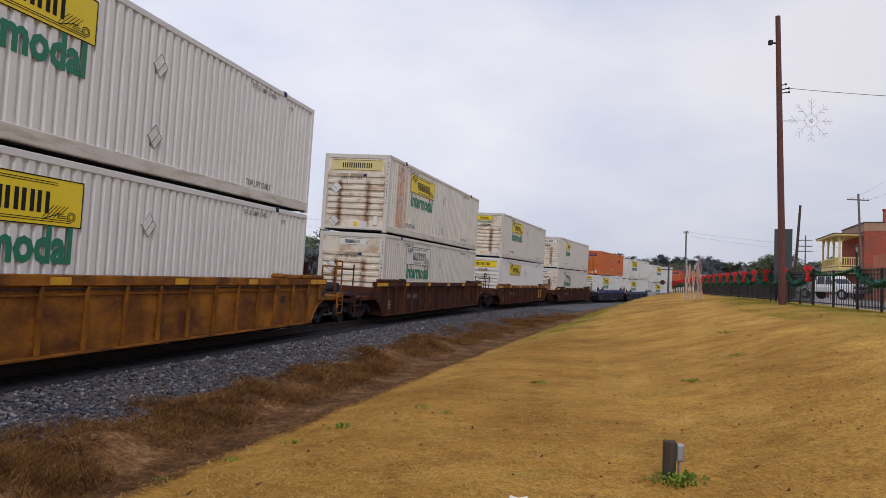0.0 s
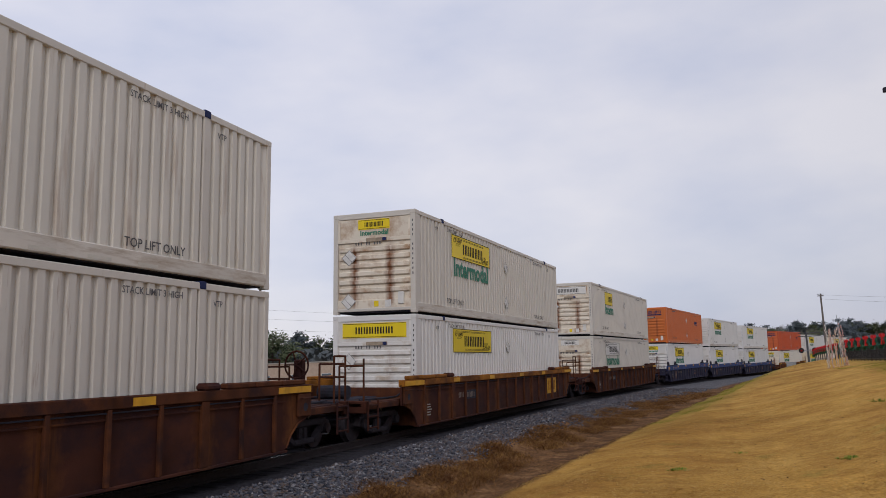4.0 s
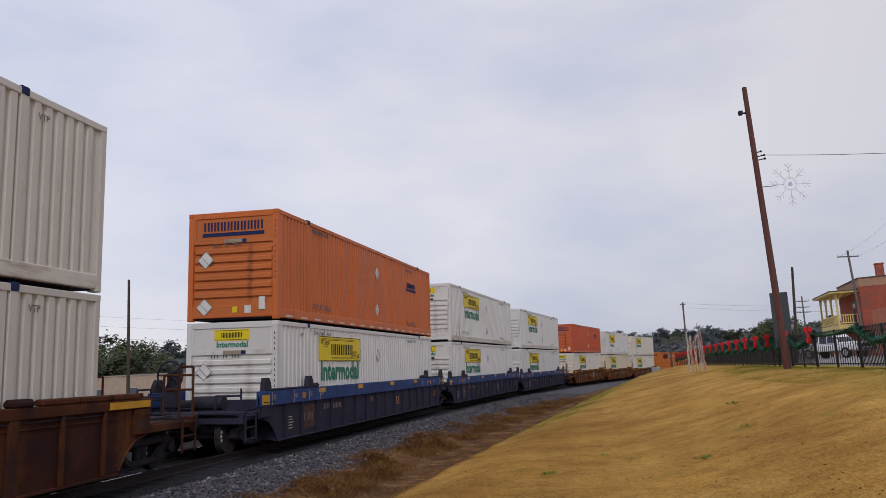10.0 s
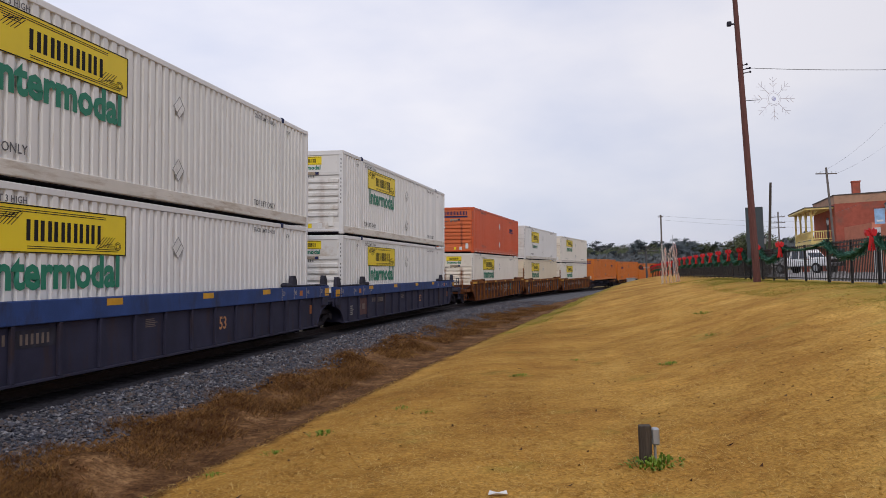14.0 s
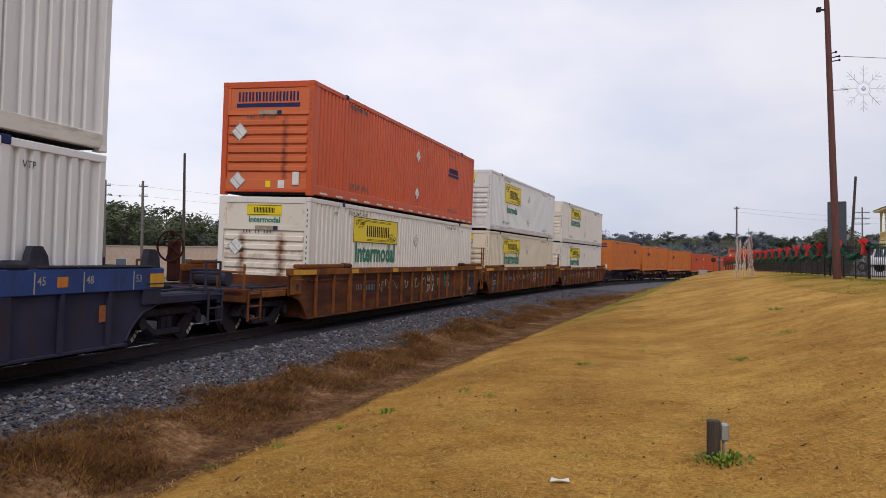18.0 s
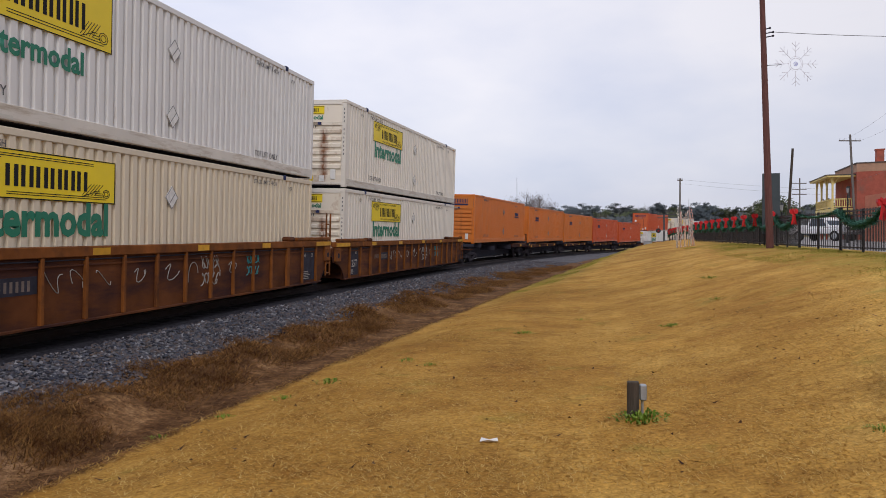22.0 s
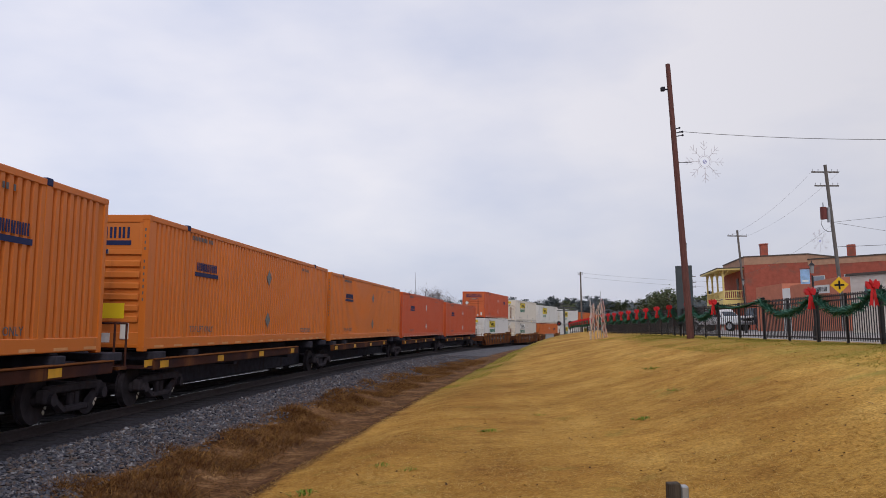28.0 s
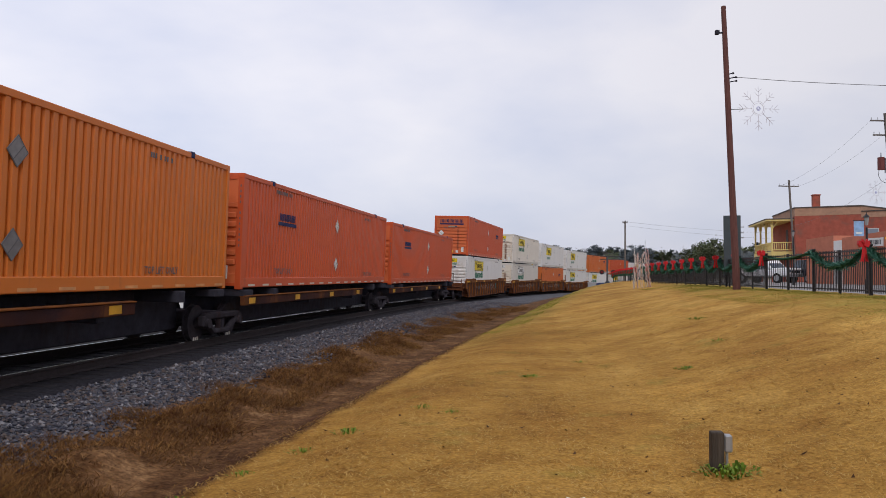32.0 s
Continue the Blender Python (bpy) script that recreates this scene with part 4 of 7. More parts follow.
def bogie(parent, y):
    b = part("bogie", shared("bogie_bolster", lambda: boxm(-1.0, 1.0, -0.2, 0.2, 0.42, 0.68, c=0.04)), TRUCK, parent, "grimy steel bogie", pose(0, y, 0))
    for turn in (0, 180):
        bar("side_frame", "side_frame", frame_mesh, TRUCK, b, pose(0, 0, 0, 0, 0, turn))
    for dy in (-0.90, 0.90):
        w = bar("wheelset", "wheelset", wheel_mesh, TRUCK, b, pose(0, dy, 0.425))
        for k in range(3):
            bar("rim_mark", "rim_mark", lambda: boxm(0.8205, 0.8225, -0.035, 0.035, 0.33, 0.41), REFLECT, w, pose(0, 0, 0, 40 + 15 * k), "white chalk mark")
        WHEELSETS.append((w, dy))
    return b


def sill_mesh(y0, y1, top, chord, web_x=1.42):
    bm = bmesh.new()
    box(bm, 1.38, 1.54, y0, y1, top - chord, top, c=0.012)
    return bm


def web_mesh(half, fore, aft, low):
    """The side plate of a well, stepped up over the bogies at both ends."""
    bm = bmesh.new()
    pts = [(-half, low), (half, low), (half + 0.18, low + 0.25), (half + 0.45, 0.66), (half + 0.8, 0.76), (aft, 0.78), (aft, 1.30),
           (-fore, 1.30), (-fore, 0.78), (-half - 0.8, 0.76), (-half - 0.45, 0.66), (-half - 0.18, low + 0.25)]
    a = [bm.verts.new((1.43, y, z)) for y, z in pts]
    b = [bm.verts.new((1.47, y, z)) for y, z in pts]
    bm.faces.new(b)
    bm.faces.new(a[::-1])
    for i in range(len(pts)):
        j = (i + 1) % len(pts)
        bm.faces.new((a[i], a[j], b[j], b[i]))
    return bm


def grating(ends):
    """A raised walkway of bars across a car's end."""
    bm = bmesh.new()
    for i in range(9):
        y = ends - 0.55 + i * 0.055
        box(bm, -1.28, 1.28, y, y + 0.022, 0.955, 0.985)
    for x in (-1.28, -0.6, 0.6, 1.25):
        box(bm, x, x + 0.03, ends - 0.56, ends - 0.08, 0.93, 0.957)
    return bm


def horn():
    """A short upright guide, wider at its foot, with a cut corner."""
    bm = bmesh.new()
    pts = [(-0.20, 1.42), (0.20, 1.42), (0.17, 1.60), (0.06, 1.74), (-0.12, 1.74), (-0.17, 1.62)]
    a = [bm.verts.new((1.40, y, z)) for y, z in pts]
    b = [bm.verts.new((1.52, y, z)) for y, z in pts]
    bm.faces.new(b)
    bm.faces.new(a[::-1])
    for i in range(6):
        bm.faces.new((a[i], a[(i + 1) % 6], b[(i + 1) % 6], b[i]))
    return bm


def well_car(style, span, lead, tail, label, logo=False):
    """A well car for one pair of stacked containers; span: its length between couplings, or its reach ahead and behind; lead, tail: has a coupler end."""
    c = thing("well_car", label, "well car", "well cars of the train")
    body, chordm, rib = {"brown": (CAR_BROWN, RIB_DULL, RIB_DULL), "tan": (CAR_TAN, CAR_TAN, CAR_TAN), "blue": (CAR_GREY, CAR_BLUE, CAR_GREY), "mixed": (CAR_BROWN, CAR_TAN, RIB_DULL),
                         "rust": (CAR_RUST, RIB_BROWN, RIB_BROWN)}[style]
    hf, hb = span if isinstance(span, tuple) else (span / 2, span / 2)
    half = 8.45
    top, chord = 1.42, (0.36 if style == "blue" else 0.17)
    for turn in (0, 180):
        t = pose(0, 0, 0, 0, 0, turn)
        fore, aft = (hf - 0.35, hb - 0.35) if turn == 0 else (hb - 0.35, hf - 0.35)
        sill = part("side_plate", shared(("side_plate", style, fore, aft), lambda: web_mesh(half, min(fore, half + 0.95), min(aft, half + 0.95), 0.20)), body, c, "", t)
        part("top_chord", shared(("top_chord", style, fore, aft), lambda: sill_mesh(-min(fore, half + 0.95), min(aft, half + 0.95), top, chord)), chordm, sill)
        part("bottom_flange", shared(("bottom_flange", style), lambda: boxm(1.36, 1.53, -half, half, 0.17, 0.215, c=0.008)), body, sill)
        for i in range(16):
            y = -8.0 + i * 16.0 / 15
            wide = i in (2, 13)
            part("rib", shared(("rib", style, wide), lambda: boxm(1.47, 1.535, -0.10 if wide else -0.04, 0.10 if wide else 0.04, 0.215, top - chord, c=0.01)), rib, sill, "", pose(0, y, 0))
        near_end, far_end = min(fore, half + 0.95), min(aft, half + 0.95)
        for i, y in enumerate((0.70 - near_end, -5.6, -2.3, 1.2, 4.4, far_end - 0.70)):
            if style == "blue" and i in (0, 5):
                continue
            w = 0.62 if i in (0, 5) else 0.24
            bar("safety_patch", ("safety_patch", w, chord), lambda: boxm(1.539, 1.543, -w, w, top - min(chord, 0.17) + 0.02, top - 0.03), SAFETY, sill, pose(0, y, 0), "yellow safety patch")
        for y in (-6.05, 6.05):
            bar("stacking_guide", "stacking_guide", lambda: boxm(1.32, 1.56, -0.22, 0.22, 1.40, 1.54, c=0.05), DARK if style == "blue" else body, sill, pose(0, y, 0))
            tall = 1.47 if style == "blue" else 1.52
            for k in (-1.0, 0.0, 1.0):
                part("corner_guide", shared(("corner_guide", style), lambda: boxm(1.40, 1.55, -0.44, 0.44, 1.425, tall, c=0.02)), DARK if style == "blue" else chordm, sill, "", pose(0, math.copysign(7.75, y) + k * 0.9, 0))
            if style == "blue":
                for k in (-1.30, 1.36):
                    part("guide_horn", shared("guide_horn", lambda: horn()), DARK, sill, "dark steel guide horn", pose(0, math.copysign(7.75, y) + k, 0))
    part("well_floor", shared(("well_floor", style), lambda: boxm(-1.40, 1.40, -8.3, 8.3, 0.19, 0.27)), DARK, c)
    for sgn in (-1, 1):
        h = hb if sgn > 0 else hf
        ends = h - 0.35
        part("end_platform", shared(("end_platform", style, h), lambda: boxm(-1.32, 1.32, 8.5, ends, 0.84, 0.94, c=0.01)), body, c, "", pose(0, 0, 0, 0, 0, 0 if sgn > 0 else 180))
        part("bulkhead", shared(("bulkhead", style), lambda: boxm(-1.42, 1.42, 8.38, 8.47, 0.2, 1.2, c=0.01)), body, c, "", pose(0, 0, 0, 0, 0, 0 if sgn > 0 else 180))
        part("draft_sill", shared(("draft_sill", style, h), lambda: boxm(-0.3, 0.3, 8.4, h - 0.1, 0.62, 0.97, c=0.03)), DARK, c, "", pose(0, 0, 0, 0, 0, 0 if sgn > 0 else 180))
        coupled = (sgn < 0 and lead) or (sgn > 0 and tail)
        if coupled:
            turn = pose(0, 0, 0, 0, 0, 0 if sgn > 0 else 180)
            part("end_sill", shared(("end_sill", style, h), lambda: boxm(-1.42, 1.42, ends - 0.22, ends, 0.70, 0.99, c=0.02)), body, c, "", turn)
            part("platform_beam", shared(("platform_beam", style, h), lambda: boxm(1.30, 1.40, half + 0.95, ends - 0.22, 0.78, 0.92, c=0.01)), rib, c, "", turn)
            part("platform_beam", shared(("platform_beam_far", style, h), lambda: boxm(-1.40, -1.30, half + 0.95, ends - 0.22, 0.78, 0.92, c=0.01)), rib, c, "", turn)
            # dark box added to stop light showing through above the bogie
            part("underframe", shared(("underframe", h), lambda: boxm(-0.80, 0.80, half + 0.1, ends - 0.25, 0.50, 0.83, c=0.03)), DARK, c, "", turn)
            part("walkway", shared(("walkway", h), lambda: grating(ends)), DARK, c, "dark open steel walkway", turn)
            bar("air_reservoir", ("air_reservoir", h), lambda: tube(bmesh.new(), (-0.55, ends - 0.75, 1.16), (0.25, ends - 0.75, 1.16), 0.17, n=14), DARK, c, turn, "grimy air reservoir")
            bar("brake_cylinder", ("brake_cylinder", h), lambda: tube(tube(bmesh.new(), (0.75, half + 0.35, 1.08), (0.75, half + 0.95, 1.08), 0.13, n=12), (0.75, half + 0.95, 1.08), (0.75, half + 1.25, 1.08), 0.035, n=8), DARK, c, turn)
            for sx in (-1.15, 0.95):
                bar("air_hose", ("air_hose", h, sx), lambda: pipe(bmesh.new(), [(sx, half + 0.1, 1.12), (sx + 0.1, half + 0.4, 0.98), (sx + 0.15, half + 0.8, 0.97), (sx + 0.05, ends - 0.3, 1.0)], 0.026, 6), DARK, c, turn)
            bar("brake_pipe", ("brake_pipe", h), lambda: pipe(bmesh.new(), [(0.5, half + 0.3, 1.0), (0.55, ends - 0.6, 1.02), (0.4, ends - 0.1, 0.9), (0.3, h, 0.5)], 0.03, 6), DARK, c, turn)

            def knuckle():
                bm = bmesh.new()
                box(bm, -0.1, 0.1, h - 0.5, h + 0.02, 0.72, 0.95, c=0.03)
                box(bm, -0.22, 0.22, h - 0.22, h + 0.05, 0.68, 0.98, c=0.05)
                return bm
            bar("coupler", ("coupler", h), knuckle, DARK, c, turn)

            y = ends - 0.05
            hi = 1.98 if style in ("tan", "brown", "mixed") else 1.52
            lo, mid = hi - 0.17, (hi + 1.05) / 2
            for i, (a, b) in enumerate((((-1.35, y, 0.96), (-1.35, y, hi)), ((-0.7, y, 0.96), (-0.7, y, lo)), ((0.7, y, 0.96), (0.7, y, lo)), ((1.35, y, 0.96), (1.35, y, hi)),
                                        ((-1.35, y, lo), (-0.7, y, lo)), ((0.7, y, lo), (1.35, y, lo)), ((0.7, y, mid), (1.35, y, mid)), ((1.35, y, hi), (1.35, y - 0.55, hi)), ((1.35, y - 0.55, hi), (1.35, y - 0.55, 0.96)))):
                bar("handrail", ("handrail", h, i, hi), lambda: tube(bmesh.new(), a, b, 0.024, n=6), rib, c, turn)

            def ladder():
                bm = bmesh.new()
                for y in (ends - 0.62, ends - 0.1):
                    tube(bm, (1.44, y, 0.30), (1.44, y, 0.98), 0.025, n=6)
                for i in range(3):
                    tube(bm, (1.44, ends - 0.62, 0.36 + i * 0.26), (1.44, ends - 0.1, 0.36 + i * 0.26), 0.02, n=6)
                return bm
            bar("ladder", ("ladder", h), ladder, body, c, turn)
            bar("ladder", ("ladder_far", h), lambda: ladder(), body, c, turn @ Matrix.Diagonal((-1, 1, 1, 1)))

            def brake():
                bm = bmesh.new()
                m = Matrix.Translation((0.45, ends + 0.02, 1.85)) @ Matrix.Rotation(radians(90), 4, "X")
                ring(bm, 0.33, 0.025, m)
                for a in range(5):
                    b = a * 2 * math.pi / 5
                    tube(bm, m @ Vector((0, 0, 0)), m @ Vector((0.33 * math.cos(b), 0.33 * math.sin(b), 0)), 0.017, n=5)
                box(bm, 0.33, 0.57, ends - 0.22, ends - 0.02, 1.08, 1.98, c=0.03)
                return bm
            if sgn < 0:
                bar("brake_wheel", ("brake_wheel", h), brake, CAR_BROWN if style != "blue" else DARK, c, turn, "hand brake wheel and gear box")
    if not tail and style == "rust":
        def joint_ladder():
            bm = bmesh.new()
            for y in (hb - 0.75, hb - 0.40):
                tube(bm, (1.50, y, 0.35), (1.50, y, 2.25), 0.028, n=6)
            for i in range(6):
                tube(bm, (1.50, hb - 0.75, 0.42 + i * 0.3), (1.50, hb - 0.40, 0.42 + i * 0.3), 0.02, n=6)
            return bm
        bar("ladder", ("joint_ladder", hb), joint_ladder, rib, c, Matrix(), "tall worn orange-brown ladder")
    if lead:
        bogie(c, -hf + 1.75)
    else:
        bogie(c, -hf)
    if tail:
        bogie(c, hb - 1.75)
    x = 1.4755
    for turn in (0, 180):
        t = pose(0, 0, 0, 0, 0, turn)
        fore, aft = (hf, hb) if turn == 0 else (hb, hf)
        for y in (0.30 - min(fore - 0.35, half + 0.95), min(aft - 0.35, half + 0.95) - 0.30):
            post = part("end_post", shared(("end_post", style), lambda: boxm(1.471, 1.53, -0.25, 0.25, 0.80, 1.24, c=0.012)), rib, c, "", t @ pose(0, y, 0))
            bar("hand_hole", "hand_hole", lambda: tube(bmesh.new(), (1.529, 0, 0.98), (1.533, 0, 0.98), 0.085, n=12), DARK, post, Matrix.Translation((0, 0.02, 0)))
            bar("grab_iron", "grab_iron", lambda: pipe(bmesh.new(), [(1.53, -0.2, 1.16), (1.60, -0.2, 1.16), (1.60, 0.2, 1.16), (1.53, 0.2, 1.16)], 0.012, 5), rib, post)
        bar("side_ledge", ("side_ledge", style), lambda: boxm(1.47, 1.50, -8.4, 8.4, 1.10, 1.125), body, c, t)
        for sy in (-1, 1):
            bar("arch_lip", ("arch_lip", style, sy), lambda: pipe(bmesh.new(), [(1.48, sy * (half + 0.02), 0.24), (1.48, sy * (half + 0.18), 0.46), (1.48, sy * (half + 0.45), 0.67), (1.48, sy * (half + 0.8), 0.775)], 0.022, 5), body, c, t)
        bar("conduit", ("conduit", style), lambda: tube(bmesh.new(), (1.50, -8.0, 1.20), (1.50, 8.0, 1.20), 0.012, n=5), DARK, c, t)
    if style == "rust" and not lead:
        dp = bar("data_panel", "data_panel", lambda: boxm(-0.003, 0.003, -0.42, 0.42, -0.46, 0.46), DARK, c, pose(x, -7.55, 0.75), "black data panel")
        part("lettering", words("125T", 0.34, 0.02), CHALK, dp, "white stencilled words", pose(0.004, -0.38, -0.18, 0, 0, 90))
        part("lettering", words("48", 0.15, 0.01), CHALK, dp, "white stencilled figures", pose(0.004, 0.10, 0.24, 0, 0, 90))
        small("panel_mark", "panel_marks_low", data_block, CHALK, dp, pose(0.004, -0.30, -0.42) @ Matrix.Diagonal((1, 1, 0.5, 1)))
    if style == "rust" and not tail:
        rp = bar("data_panel", "data_panel_rear", lambda: boxm(-0.003, 0.003, -0.46, 0.46, -0.46, 0.46), DARK, c, pose(x, 7.48, 0.75), "black data panel")
        part("lettering", words("53", 0.15, 0.01), CHALK, rp, "white stencilled figures", pose(0.004, 0.18, 0.20, 0, 0, 90))
        part("lettering", words("48", 0.15, 0.01), CHALK, rp, "white stencilled figures", pose(0.004, -0.36, 0.20, 0, 0, 90))
        small("panel_mark", "panel_mark_low", data_block, CHALK, rp, pose(0.004, -0.38, -0.42) @ Matrix.Diagonal((1, 1.6, 0.7, 1)))
    if style == "rust":
        def scribble():
            bm, r = bmesh.new(), random.Random(21)
            y = -3.6
            for k in range(8):
                a, b, p, w = r.uniform(0.06, 0.14), r.uniform(0.12, 0.24), r.uniform(0, 6), r.uniform(0.5, 0.9)
                pts = [Vector((0, y + i * 0.035 + a * math.sin(i * w + p), b * math.sin(i * w * 0.8 + p * 2) * (1 - 0.03 * i))) for i in range(13)]
                pipe(bm, [Vector((0, p.y, max(-0.26, min(0.26, p.z)))) for p in pts], 0.009, 4)
                y += r.uniform(0.45, 1.25)
            return bm
        small("chalk_scribble", "chalk_scribble", scribble, CHALK, c, pose(x, 0, 0.85))

        def tag():
            bm, r = bmesh.new(), random.Random(5)
            for row in (0.16, -0.12):
                for k in range(5):
                    p, w = r.uniform(0, 6), r.uniform(0.7, 1.2)
                    pts = [Vector((0, k * 0.14 - 0.3 + i * 0.008 + 0.06 * math.sin(i * w + p), row + 0.10 * math.sin(i * w * 0.7 + 2 * p))) for i in range(9)]
                    pipe(bm, pts, 0.012, 4)
            return bm
        small("chalk_scribble", "teal_scribble", tag, mat("teal_spray_paint", (0.03, 0.20, 0.22), 0.7, bump=0), c, pose(x, 3.75, 0.85))
        small("chalk_scribble", "pale_scribble", tag, CHALK, c, pose(x, 1.6, 0.80) @ Matrix.Diagonal((1, 1.1, 1.3, 1)))
    patch = bar("number_patch", "number_patch", lambda: boxm(-0.002, 0.002, -0.45, 0.45, -0.05, 0.22), DARK, c, pose(x - 0.001, -4.24, 0.76), "dark painted-over patch")
    small("stencil_mark", "car_marks", lambda: tiny_marks(4, 1, 0.16, 0.055, 0.065), CHALK_DULL, c, pose(x, -5.32, 0.78))
    small("stencil_mark", "car_number", lambda: tiny_marks(6, 12, 0.16, 0.055, 0.065), CHALK_DULL, patch, pose(0.004, -0.36, 0.0))
    if style != "rust":
        small("stencil_mark", "car_data", lambda: data_block(), CHALK, c, pose(x, -7.75, 0.42))
    if style == "blue":
        for y in (-9.2, 9.2):
            bar("safety_patch", "blue_end_patch", lambda: boxm(1.541, 1.545, -0.20, 0.20, 1.10, 1.33), SAFETY, c, pose(0, y, 0), "yellow safety patch")
        for y in (-6.9, 6.9):
            bar("safety_patch", "orange_end_patch", lambda: boxm(1.541, 1.545, -0.11, 0.11, 1.16, 1.31), mat("orange_patch_paint", (0.50, 0.16, 0.02), 0.6, vary=0.2, scale=5), c, pose(0, y, 0), "small orange patch")
        for y, text in ((-8.85, "53"), (-7.55, "48"), (-6.55, "45"), (-5.75, "20"), (5.45, "20"), (6.35, "45"), (7.35, "48"), (8.55, "53")):
            part("lettering", words(text, 0.17, 0.012), CHALK, c, "white painted figures", pose(1.545, y + 0.05, 1.20, 0, 0, 90))
            bar("gauge_line", "gauge_line", lambda: boxm(1.541, 1.545, -0.012, 0.012, 1.08, 1.38), CHALK, c, pose(0, y, 0), "white load mark")
        bar("data_panel", "blue_data_panel", lambda: boxm(-0.003, 0.003, -0.45, 0.45, -0.30, 0.30), mat("rusty_stencil_field", (0.075, 0.035, 0.035), 0.8, vary=0.4, scale=4), c, pose(x, -6.4, 0.66), "rusty stencil field")
        small("stencil_mark", "field_marks", lambda: tiny_marks(5, 8, 0.20, 0.06, 0.07), CHALK_DULL, c, pose(x + 0.004, -6.75, 0.56))
        small("stencil_mark", "brand_lines", data_block, CHALK_DULL, c, pose(x, -1.2, 0.80) @ Matrix.Diagonal((1, 1.4, 0.5, 1)))
        bar("repair_patch", "repair_patch", lambda: boxm(-0.003, 0.003, -0.09, 0.09, -0.13, 0.13), mat("rusty_orange_patch", (0.33, 0.11, 0.03), 0.7, vary=0.3, scale=6), c, pose(x, 7.9, 0.72), "rusty orange patch")
        part("lettering", words("C", 0.30, 0.02), CHALK, c, "white painted letter", pose(x + 0.004, -5.85, 0.85, 0, 0, 90))
        part("lettering", words("53", 0.40, 0.018), mat("faded_orange_figures", (0.42, 0.20, 0.09), 0.7, vary=0.2, scale=8, bump=0), c, "faded orange painted figures", pose(x + 0.004, 1.84, 0.55, 0, 0, 90))
    if style == "tan":
        part("lettering", words("53", 0.24, 0.015), INK, c, "black painted figures", pose(x + 0.004, 6.25, 0.80, 0, 0, 90))
    if logo:
        lg = bar("logo_panel", "logo_panel", lambda: boxm(-0.003, 0.003, -0.75, 0.75, -0.33, 0.33), SAFETY, c, pose(x, 5.9, 0.78), "yellow logo panel")
        bar("logo_shape", "logo_panel_bars", lambda: logo_bars(3, 0.4, 1.2), CAR_TAN, lg, pose(0.004, 0, 0))
    return c


def data_block():
    bm = bmesh.new()
    r = random.Random(4)
    for i in range(5):
        box(bm, -0.002, 0.002, 0, 0.2 + 0.25 * r.random(), i * 0.07, i * 0.07 + 0.03)
    return bm


def spine_car(span, lead, tail, label):
    """A low spine car under a single container: one centre sill with cross arms and end saddles."""
    c = thing("spine_car", label, "spine car", "spine cars of the train")
    h = span / 2
    part("centre_sill", shared(("centre_sill", span), lambda: boxm(-0.42, 0.42, -h + 0.9, h - 0.9, 0.24, 1.17, c=0.03)), DARK, c)

    def apron():
        bm = bmesh.new()
        box(bm, -1.38, 1.38, -h + 0.5, -h + 1.1, 1.02, 1.19, c=0.015)
        return bm
    for turn in (0, 180):
        t = pose(0, 0, 0, 0, 0, turn)
        part("end_saddle", shared(("end_saddle", span), apron), DARK, c, "", t)
        part("cross_arm", shared(("inner_saddle", span), lambda: boxm(-1.38, 1.38, -h + 2.6, -h + 2.9, 0.95, 1.19, c=0.015)), DARK, c, "", t)
    fore = -h + 0.5 if not (lead and tail) else h - 6.2
    for sx in (-1, 1):
        shelf = part("side_sill", shared(("side_sill", span, sx), lambda: boxm(*sorted((sx * 1.28, sx * 1.40)), fore, h - (4.7 if not (lead and tail) else 0.9), 0.80, 1.02, c=0.015)), CAR_BROWN, c)
        part("sill_lip", shared(("sill_lip", span, sx), lambda: boxm(*sorted((sx * 1.26, sx * 1.425)), fore, h - (4.7 if not (lead and tail) else 0.9), 1.021, 1.05, c=0.008)), RIB_BROWN, shelf)
        for k in range(4) if not (lead and tail) else (3.6, 4.5):
            bar("safety_patch", ("spine_patch", sx), lambda: boxm(*sorted((sx * 1.401, sx * 1.405)), -0.21, 0.21, 0.84, 0.99), SAFETY, shelf, pose(0, -h + 1.0 + k * (span - 6.4) / 3, 0), "yellow safety patch")
    for y in (-2.6, 2.6):
        part("cross_arm", shared("cross_arm", lambda: boxm(-1.35, 1.35, -0.13, 0.13, 0.70, 0.99, c=0.02)), DARK, c, "", pose(0, y, 0))
    bogie(c, -h + (1.6 if lead else 0.0))
    if tail:
        bogie(c, h - 1.6)
    for sgn, on in ((-1, lead), (1, tail)):
        if on:
            bar("coupler", ("spine_coupler", span), lambda: boxm(-0.2, 0.2, h - 0.4, h + 0.1, 0.68, 0.96, c=0.05), DARK, c, pose(0, 0, 0, 0, 0, 0 if sgn > 0 else 180))

            def rails():
                bm = bmesh.new()
                y = h - 0.3
                for x in (0.75, 1.35):
                    tube(bm, (x, y, 0.9), (x, y, 1.75), 0.022, n=6)
                pipe(bm, [(0.75, y, 1.75), (1.35, y, 1.75), (1.35, y - 0.5, 1.75), (1.35, y - 0.5, 0.95)], 0.022)
                box(bm, -1.38, 1.38, y - 0.35, y + 0.05, 0.84, 0.9)
                return bm
            bar("handrail", ("spine_handrail", span), rails, CAR_BROWN, c, pose(0, 0, 0, 0, 0, 0 if sgn > 0 else 180))
    return c


LOWER, UPPER, SPINE = 0.29, 3.235, 1.20
MOVING = []


def load(paint, side, front, label, **k):
    return container(paint, side, front, label, streaked="streaked" if "streaked" in label else "scarred" if "scraped" in label else "", **k)


